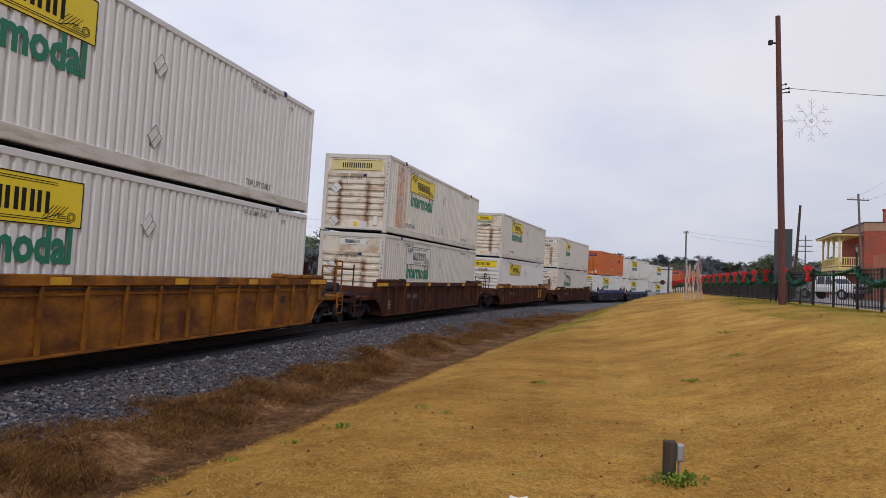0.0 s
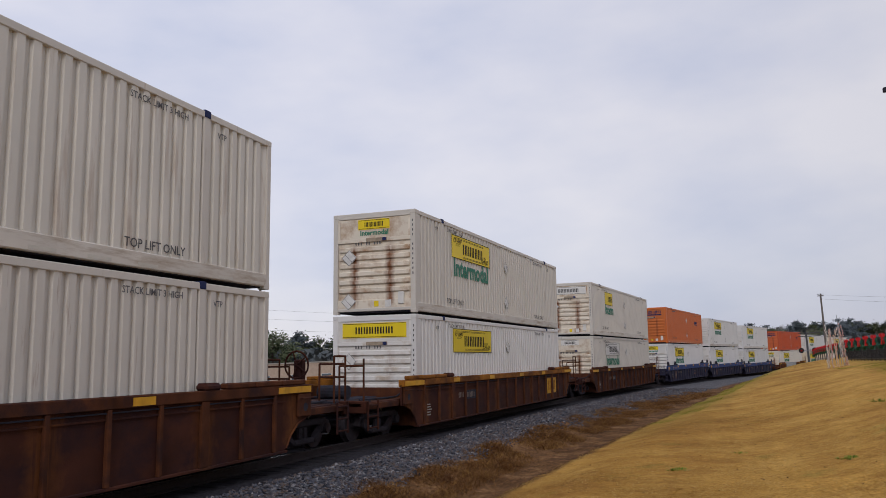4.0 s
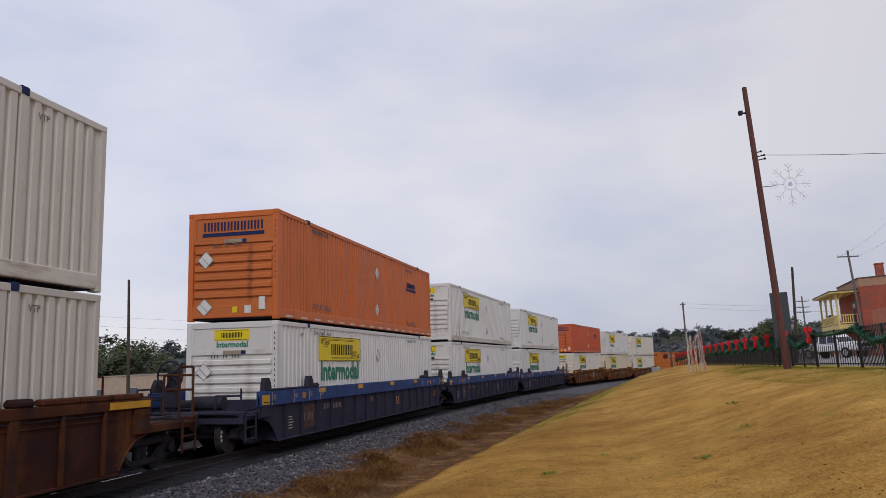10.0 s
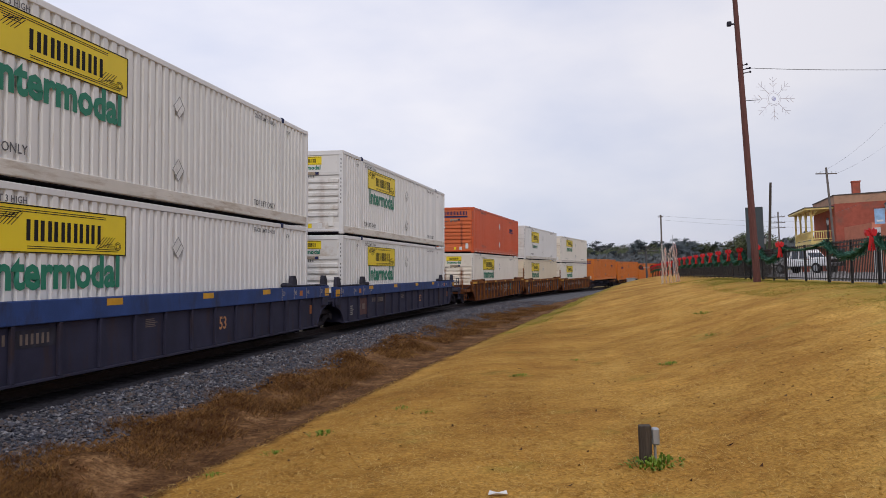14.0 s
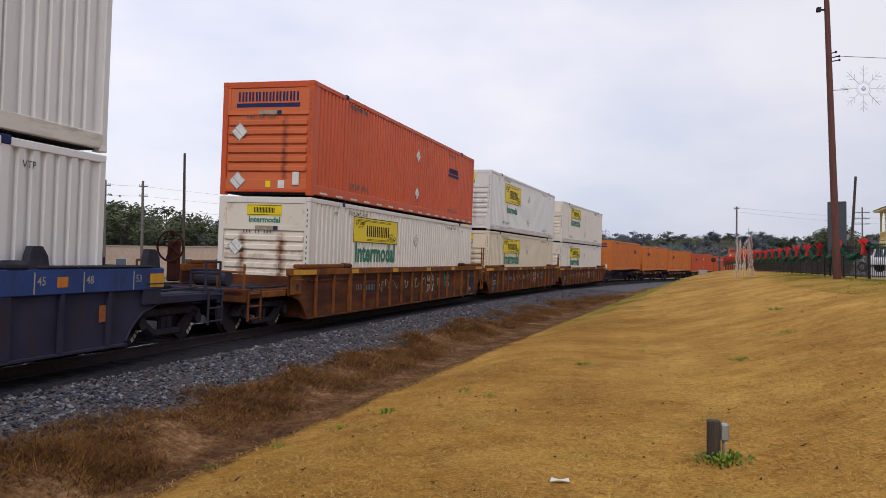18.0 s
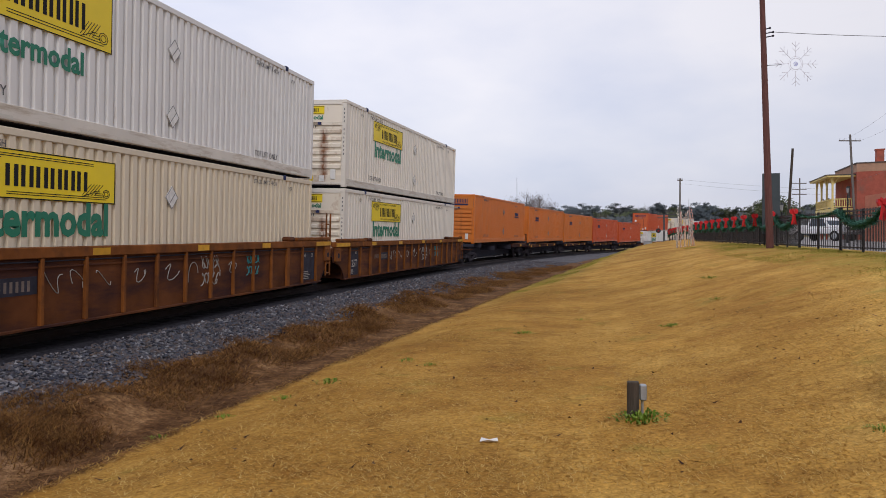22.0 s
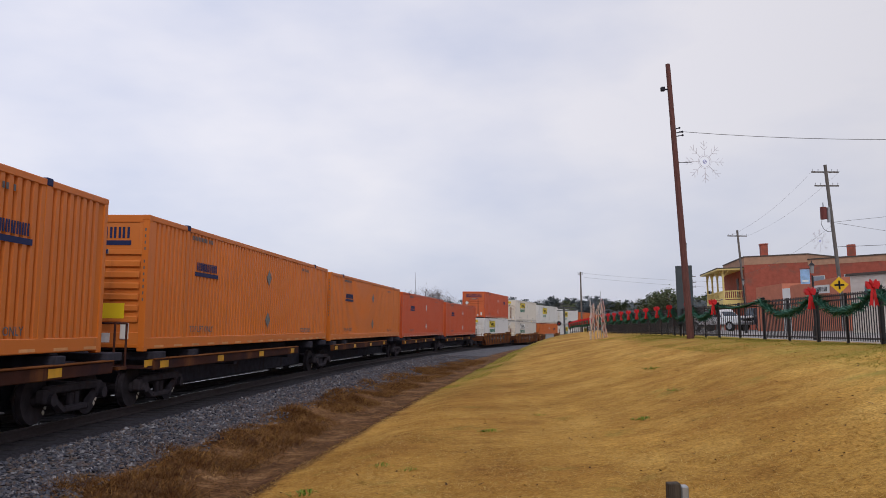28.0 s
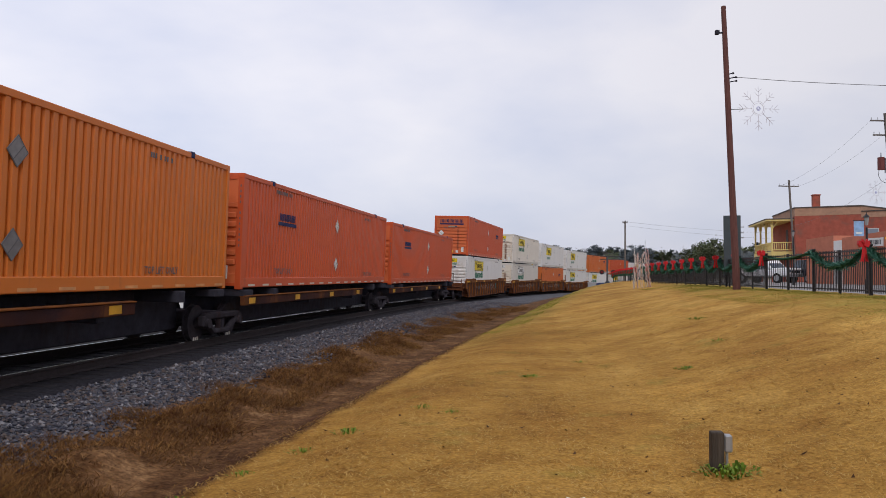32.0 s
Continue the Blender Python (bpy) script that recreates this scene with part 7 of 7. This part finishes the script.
def make_pickup(label, m, paint):
    t = thing("pickup_truck", label, "pickup truck", "parked vehicles", m=m)
    bm = bmesh.new()
    box(bm, -2.75, 2.75, -0.95, 0.95, 0.55, 1.05, c=0.08)
    box(bm, 1.05, 2.7, -0.92, 0.92, 0.95, 1.22, c=0.09)
    part("body", bm, paint, t)
    bm = bmesh.new()
    bottom, topc = [(-0.9, 1.1), (1.25, 1.1)], [(-0.75, 1.85), (0.55, 1.85)]
    vs = [bm.verts.new((x, s * (0.9 if z < 1.5 else 0.75), z)) for s in (-1, 1) for x, z in (bottom[0], bottom[1], topc[1], topc[0])]
    bm.faces.new(vs[:4])
    bm.faces.new(vs[4:][::-1])
    for i in range(4):
        bm.faces.new((vs[i], vs[i + 4], vs[(i + 1) % 4 + 4], vs[(i + 1) % 4]))
    cab = part("cab", bm, paint, t)
    for s in (-1, 1):
        for x0, x1 in ((-0.65, 0.05), (0.12, 0.95)):
            bm = bmesh.new()
            q = [(x0, 0.885, 1.16), (x1, 0.885, 1.16), (min(x1, 0.55) - 0.05, 0.775, 1.76), (x0 + 0.03, 0.775, 1.76)]
            bm.faces.new([bm.verts.new((x, s * (y + 0.012), z)) for x, y, z in q])
            bmesh.ops.solidify(bm, geom=bm.faces[:], thickness=0.01)
            part("side_window", bm, GLASS, cab)
    for x0, x1, z0, z1 in ((1.21, 0.60, 1.16, 1.77), (-0.895, -0.775, 1.16, 1.77)):
        bm = bmesh.new()
        bm.faces.new([bm.verts.new(p) for p in ((x0 + 0.012 * math.copysign(1, x0), -0.80, z0), (x0 + 0.012 * math.copysign(1, x0), 0.80, z0), (x1 + 0.014 * math.copysign(1, x0), 0.70, z1), (x1 + 0.014 * math.copysign(1, x0), -0.70, z1))])
        bmesh.ops.solidify(bm, geom=bm.faces[:], thickness=0.008)
        part("windscreen", bm, GLASS, cab)
    part("bumper", boxm(2.70, 2.86, -0.92, 0.92, 0.50, 0.72, c=0.03), GALV, t)
    part("grille", boxm(2.752, 2.765, -0.5, 0.5, 0.80, 1.02), RUBBER, t)
    for s in (-1, 1):
        part("bed_side", boxm(-2.72, -0.92, s * 0.93 - 0.05, s * 0.93 + 0.05, 1.0, 1.28, c=0.02), paint, t)
    part("tailgate", boxm(-2.75, -2.66, -0.9, 0.9, 1.0, 1.27, c=0.02), paint, t)
    for x in (-1.75, 1.75):
        for s in (-1, 1):
            w = part("wheel", tube(bmesh.new(), (x, s * 0.72, 0.4), (x, s * 0.99, 0.4), 0.4, n=20), RUBBER, t)
            part("rim", tube(bmesh.new(), (x, s * 0.98, 0.4), (x, s * 1.0, 0.4), 0.24, n=16), GALV, w)
    for s in (-1, 1):
        part("headlight", boxm(2.70, 2.77, s * 0.7 - 0.15, s * 0.7 + 0.15, 0.85, 1.05, c=0.02), GLASS, t)
        part("tail_light", boxm(-2.77, -2.72, s * 0.86 - 0.06, s * 0.86 + 0.06, 0.95, 1.22), mat("red_lamp_lens", (0.3, 0.01, 0.01), 0.3), t)
    return t


make_pickup("white pickup truck parked beyond the iron fence", Matrix.Translation(place(19.3, 67.6)) @ pose(0, 0, 0, 0, 0, -57), CAR_WHITE)
make_pickup("dark pickup truck parked near a white one", Matrix.Translation(place(22.3, 66.7)) @ pose(0, 0, 0, 0, 0, 95), mat("dark_blue_vehicle_paint", (0.015, 0.018, 0.03), 0.3))


# ---- trees ----
def tree_kinds():
    kinds = []
    # distance haze is mixed into these colours: grey-blue pines, lightened twigs and leaves
    pine = island_mat("hazed_pine_needle_clumps", [(0.062, 0.080, 0.094), (0.094, 0.116, 0.130), (0.125, 0.148, 0.158)])
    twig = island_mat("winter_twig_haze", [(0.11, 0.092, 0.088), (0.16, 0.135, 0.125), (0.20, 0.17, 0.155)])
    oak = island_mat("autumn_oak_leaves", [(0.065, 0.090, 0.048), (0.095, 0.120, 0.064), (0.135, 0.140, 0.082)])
    for k in range(7):
        r = random.Random(100 + k)
        style = ("pine", "pine", "pine", "bare", "bare", "oak", "oak")[k]
        h = {"pine": 13.0, "bare": 10.0, "oak": 10.5}[style] * r.uniform(0.9, 1.1)
        bm = bmesh.new()
        tube(bm, (0, 0, -0.4), (0.1, 0, h * 0.55), 0.22, 0.14, 8)
        tube(bm, (0.1, 0, h * 0.55), (0.15, 0.1, h * 0.93), 0.14, 0.04, 7)
        limbs = []
        for i in range(11):
            z = h * (0.45 + 0.45 * i / 11 if style == "pine" else 0.28 + 0.5 * i / 11)
            a = i * 2.4 + r.random()
            ln = h * (0.24 if style == "pine" else 0.36) * (1.15 - 0.55 * i / 11)
            e = Vector((math.cos(a) * ln, math.sin(a) * ln, z + ln * (0.15 if style == "pine" else 0.7)))
            tube(bm, (0.1, 0, z), e, 0.07, 0.02, 5)
            limbs.append((Vector((0.1, 0, z)), e))
            if style == "bare":
                for j in range(7):
                    p = Vector((0.1, 0, z)).lerp(e, r.uniform(0.4, 1))
                    q = p + Vector((r.gauss(0, 0.6), r.gauss(0, 0.6), r.uniform(0.4, 1.5)))
                    tube(bm, p, q, 0.022, 0.008, 3)
        trunk = bpy.data.meshes.new("trunk")
        bm.to_mesh(trunk)
        bm.free()
        trunk.materials.append(BARK)
        v, f = [], []
        tips = [(e, 1.15 if style == "pine" else 1.35) for _, e in limbs] + [(p.lerp(e, 0.6), 0.9) for p, e in limbs] + [(Vector((0.15, 0.1, h * 0.95)), 1.0)]
        for c, s in tips:
            n = {"pine": 85, "bare": 75, "oak": 95}[style]
            for i in range(n):
                d = Vector((r.gauss(0, 1), r.gauss(0, 1), r.gauss(0, 0.55 if style == "pine" else 0.8))) * s * 0.52
                p = c + d
                if style == "bare":
                    a = Vector((r.gauss(0, 0.5), r.gauss(0, 0.5), 1)).normalized() * r.uniform(0.3, 0.6)
                    b = a.orthogonal().normalized() * 0.022
                else:
                    a = Vector((r.gauss(0, 1), r.gauss(0, 1), r.gauss(0, 0.6))).normalized() * r.uniform(0.2, 0.42)
                    b = a.orthogonal().normalized() * r.uniform(0.10, 0.2)
                q = len(v)
                v += [p - a, p + b, p + a, p - b]
                f.append((q, q + 1, q + 2, q + 3))
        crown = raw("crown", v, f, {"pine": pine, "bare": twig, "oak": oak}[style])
        kinds.append((style, trunk, crown))
    return kinds


def make_woods():
    kinds = tree_kinds()
    names = {"pine": ("pine_tree", "tall dark pine with an open uneven crown"), "bare": ("bare_tree", "leafless grey winter tree"), "oak": ("oak_tree", "olive-brown oak still holding leaves")}
    protos = {}
    r = random.Random(11)
    spots = []
    # the wood that closes the view along the line
    for i in range(180):
        az = -14 + 30 * (i + r.random()) / 180
        d = r.uniform(205, 300)
        k = r.choice((0, 1, 2, 0, 1, 5, 6, 3, 4)) if az < 9 else r.choice((3, 4, 5, 6, 5, 0, 1))
        spots.append((az, d, k, r.uniform(0.68, 0.88) * (d / 250)))
    for i in range(52):
        az = -58 + 44 * (i + r.random()) / 52
        d = r.uniform(125, 190)
        spots.append((az, d, r.choice((5, 6, 0, 1, 5)), r.uniform(0.62, 0.9) * d / 160))
    spots += [(-35.4, 104, 5, 0.78), (-34.2, 108, 0, 0.66), (-37.0, 110, 6, 0.70), (-33.0, 112, 6, 0.68), (-47.5, 112, 6, 0.75), (-46.4, 118, 3, 0.7), (-67.4, 40, 5, 0.50), (-68.6, 37, 6, 0.48), (-59.6, 95, 5, 0.76), (-57.9, 100, 6, 0.74), (-32.5, 118, 5, 0.82), (-30.6, 115, 6, 0.74), (-35.8, 114, 5, 0.85), (-3.9, 190, 4, 1.05), (-3.0, 200, 3, 1.0), (13.0, 120, 5, 0.52), (12.2, 125, 6, 0.5)]
    for az, d, k, s in spots:
        x, y = d * math.sin(radians(az)), d * math.cos(radians(az))
        m = pose(x, y, ground_z(x, y) - 0.1, 0, 0, r.random() * 360) @ Matrix.Diagonal((s * r.uniform(1.0, 1.25), s * r.uniform(1.0, 1.25), s, 1))
        style, trunk, crown = kinds[k]
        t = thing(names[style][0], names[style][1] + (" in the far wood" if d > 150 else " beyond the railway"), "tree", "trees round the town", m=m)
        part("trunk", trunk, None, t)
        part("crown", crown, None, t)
    # undergrowth under the wood, its grey-blue colour carrying the distance haze
    v, f = [], []
    for i in range(24000):
        az, d = radians(r.uniform(-60, 17)), r.uniform(170, 205)
        if math.degrees(az) < -14:
            d -= 50
        p = Vector((d * math.sin(az), d * math.cos(az), 0))
        p.z = ground_z(p.x, p.y) + r.uniform(0, 5.6)
        a = Vector((r.gauss(0, 1), r.gauss(0, 1), r.gauss(0, 1))).normalized() * 0.7
        b = a.orthogonal().normalized() * 0.4
        q = len(v)
        v += [p - a, p + b, p + a, p - b]
        f.append((q, q + 1, q + 2, q + 3))
    ob = new("undergrowth", raw("undergrowth", v, f, island_mat("haze_tinted_undergrowth", [(0.070, 0.086, 0.096), (0.098, 0.112, 0.120), (0.125, 0.132, 0.134)])))
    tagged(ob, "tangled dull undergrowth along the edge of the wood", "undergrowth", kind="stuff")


make_woods()
m0 = thing("radio_mast", "thin radio mast beyond the wood", "mast", m=pose(-16.5, 208, 0))
part("mast_shaft", tube(bmesh.new(), (0, 0, 0), (0, 0, 16.3), 0.12, 0.05, 6), GALV, m0)


# ---- ballast, weeds and grass ----
def scatter_stones():
    r = np.random.default_rng(5)
    n = 46000
    s = 0.5 + 62 * r.random(n) ** 1.55
    reach = 0.045 * np.clip(s - 10, 0, 55)
    q = 1.55 + (1.95 + reach) * r.random(n) ** 0.85
    keep = r.random(n) < np.clip((3.35 + reach - q + 0.25 * r.standard_normal(n)) / 0.5, 0, 1)
    s, q = s[keep], q[keep]
    base = np.array([(1, 0, 0), (-1, 0, 0), (0, 1, 0), (0, -1, 0), (0, 0, 1), (0, 0, -1)], float)
    tri = [(0, 2, 4), (2, 1, 4), (1, 3, 4), (3, 0, 4), (2, 0, 5), (1, 2, 5), (3, 1, 5), (0, 3, 5)]
    verts, faces = [], []
    for i in range(len(s)):
        p = at_track(s[i], q[i])
        size = r.uniform(0.018, 0.042) * (1 + 0.006 * s[i])
        a = r.uniform(0, 6.28)
        ca, sa = math.cos(a), math.sin(a)
        b = base * r.uniform(0.65, 1.25, (6, 3)) + r.normal(0, 0.22, (6, 3))
        b = b * size * np.array([1.15, 0.9, 0.7])
        k = len(verts)
        verts += [(p.x + u * ca - w * sa, p.y + u * sa + w * ca, p.z + z + size * 0.35) for u, w, z in b]
        faces += [(k + x, k + y, k + z) for x, y, z in tri]
    me = raw("ballast_stones", verts, faces, island_mat("crushed_granite", [(0.020, 0.021, 0.028), (0.055, 0.060, 0.080), (0.105, 0.112, 0.140), (0.125, 0.095, 0.080), (0.075, 0.073, 0.088), (0.27, 0.27, 0.29)], 0.85))
    tagged(new("ballast_stones", me), "loose grey crushed granite ballast along the track", "ballast", kind="stuff")


def blades(name, label, category, material, spots, h0, h1, width, lean):
    r = np.random.default_rng(len(name))
    verts, faces = [], []
    for p in spots:
        h = r.uniform(h0, h1) * (p[3] if len(p) > 3 else 1.0)
        a = r.uniform(0, 6.28)
        dx, dy = math.cos(a) * width, math.sin(a) * width
        lx, ly = r.normal(0, lean * h, 2)
        k = len(verts)
        verts += [(p[0] - dx, p[1] - dy, p[2] - 0.005), (p[0] + dx, p[1] + dy, p[2] - 0.005), (p[0] + lx, p[1] + ly, p[2] + h)]
        faces.append((k, k + 1, k + 2))
    tagged(new(name, raw(name, verts, faces, material)), label, category, kind="stuff")


def make_grass():
    r = np.random.default_rng(9)
    spots = []
    while len(spots) < 210000:
        d, az = 1.2 + 27 * r.random() ** 1.45, radians(r.normal(-4, 26))
        x, y = d * math.sin(az), d * math.cos(az)
        s, q = sq(x, y)
        w = q - lawn_edge(s)
        if w < -0.1 + 0.2 * r.standard_normal():
            continue
        if noise.noise(Vector((x * 1.3, y * 1.3, 5))) + 0.35 * r.standard_normal() < -0.25:
            continue
        spots.append((x, y, ground_z(x, y)))
    fresh = []
    while len(fresh) < 40000:
        y, u = 9.0 + 34.0 * r.random(), r.random()
        if r.random() < 0.75:
            x = fence_x(y) - 0.1 - 2.6 * u ** 1.8
        else:
            y = 26.0 + 30.0 * r.random()
            x = track_point(y, lawn_edge(y) + 0.1 + 1.2 * u).x
        if noise.noise(Vector((x * 0.7, y * 0.45, 21))) + 0.25 * r.standard_normal() < 0.02 + 0.25 * u:
            continue
        fresh.append((x, y, ground_z(x, y)))
    blades("verge_grass", "fresh yellow-green grass along the fence and ditch margin", "grass", island_mat("fresh_grass_blades", [(0.20, 0.19, 0.028), (0.28, 0.25, 0.042), (0.38, 0.31, 0.07)]), fresh, 0.012, 0.042, 0.007, 1.8)
    blades("lawn_grass", "short dormant tan lawn grass", "grass", island_mat("dormant_grass_blades", [(0.34, 0.18, 0.04), (0.44, 0.255, 0.062), (0.53, 0.335, 0.092), (0.60, 0.42, 0.15)], patch=0.16), spots, 0.008, 0.026, 0.0055, 2.4)
    spots = []
    for s, u, k in [(1.5 + 52 * r.random() ** 1.4, r.random(), r.random()) for _ in range(11000)]:
        reach = 0.045 * min(max(s - 10, 0.0), 55.0)
        q = 2.75 + reach + 1.75 * u ** 1.2
        p = track_point(s, q)
        clump = noise.noise(Vector((p.x * 0.75, p.y * 0.75, 9)))
        if clump + 0.40 * (1.0 - abs(q - 3.55 - reach)) + 0.2 * k < 0.22 or q > lawn_edge(s) - 0.35:
            continue
        tall = 0.5 + 1.3 * max(0.0, clump)
        for _ in range(15):
            x, y = p.x + r.normal(0, 0.11), p.y + r.normal(0, 0.11)
            spots.append((x, y, ground_z(x, y), tall))
    blades("ditch_weeds", "dead russet and straw weeds along the ditch", "weeds", island_mat("dead_weed_stalks", [(0.075, 0.036, 0.022), (0.155, 0.074, 0.030), (0.29, 0.148, 0.045), (0.46, 0.275, 0.09)], patch=0.65), spots, 0.03, 0.19, 0.005, 1.2)
    spots = []
    for s, u in [(1.5 + 45 * r.random() ** 1.4, r.random()) for _ in range(60000)]:
        p = track_point(s, lerp(3.0, lawn_edge(s) + 0.1, u))
        if noise.noise(Vector((p.x * 0.9, p.y * 0.9, 2))) < 0.25 * r.standard_normal():
            spots.append((p.x, p.y, ground_z(p.x, p.y)))
    blades("ditch_litter", "matted dead grass and litter on the ditch floor", "litter", island_mat("matted_dead_grass", [(0.06, 0.028, 0.014), (0.16, 0.08, 0.03), (0.32, 0.18, 0.07)]), spots, 0.005, 0.045, 0.007, 3.0)
    spots = []
    for _ in range(420):
        d, az = 4.5 + 18 * r.random(), radians(r.uniform(-38, 32))
        x, y = d * math.sin(az), d * math.cos(az)
        s, q = sq(x, y)
        if q > lawn_edge(s) - 1.0:
            spots.append((x, y, ground_z(x, y) + 0.012))
    blades("fallen_leaves", "scattered small dead brown leaves on the lawn", "leaves", island_mat("dead_leaf_bits", [(0.035, 0.016, 0.010), (0.09, 0.045, 0.022), (0.15, 0.09, 0.05)]), spots, 0.005, 0.02, 0.017, 2.5)


scatter_stones()
make_grass()


# ---- what moves ----
def motions():
    for ob, mid, z in MOVING:
        walk(ob, [(t, track_pose(mid - run(t)) @ pose(0, 0, z)) for t in range(0, 33)])
    # wheels turn by the distance run
    for w, dy in WHEELSETS:
        walk(w, [(i / 15, pose(0, dy, 0.425) @ pose(0, 0, 0, math.degrees((run(i / 15) - run(0)) / 0.42) % 360)) for i in range(481)])


motions()
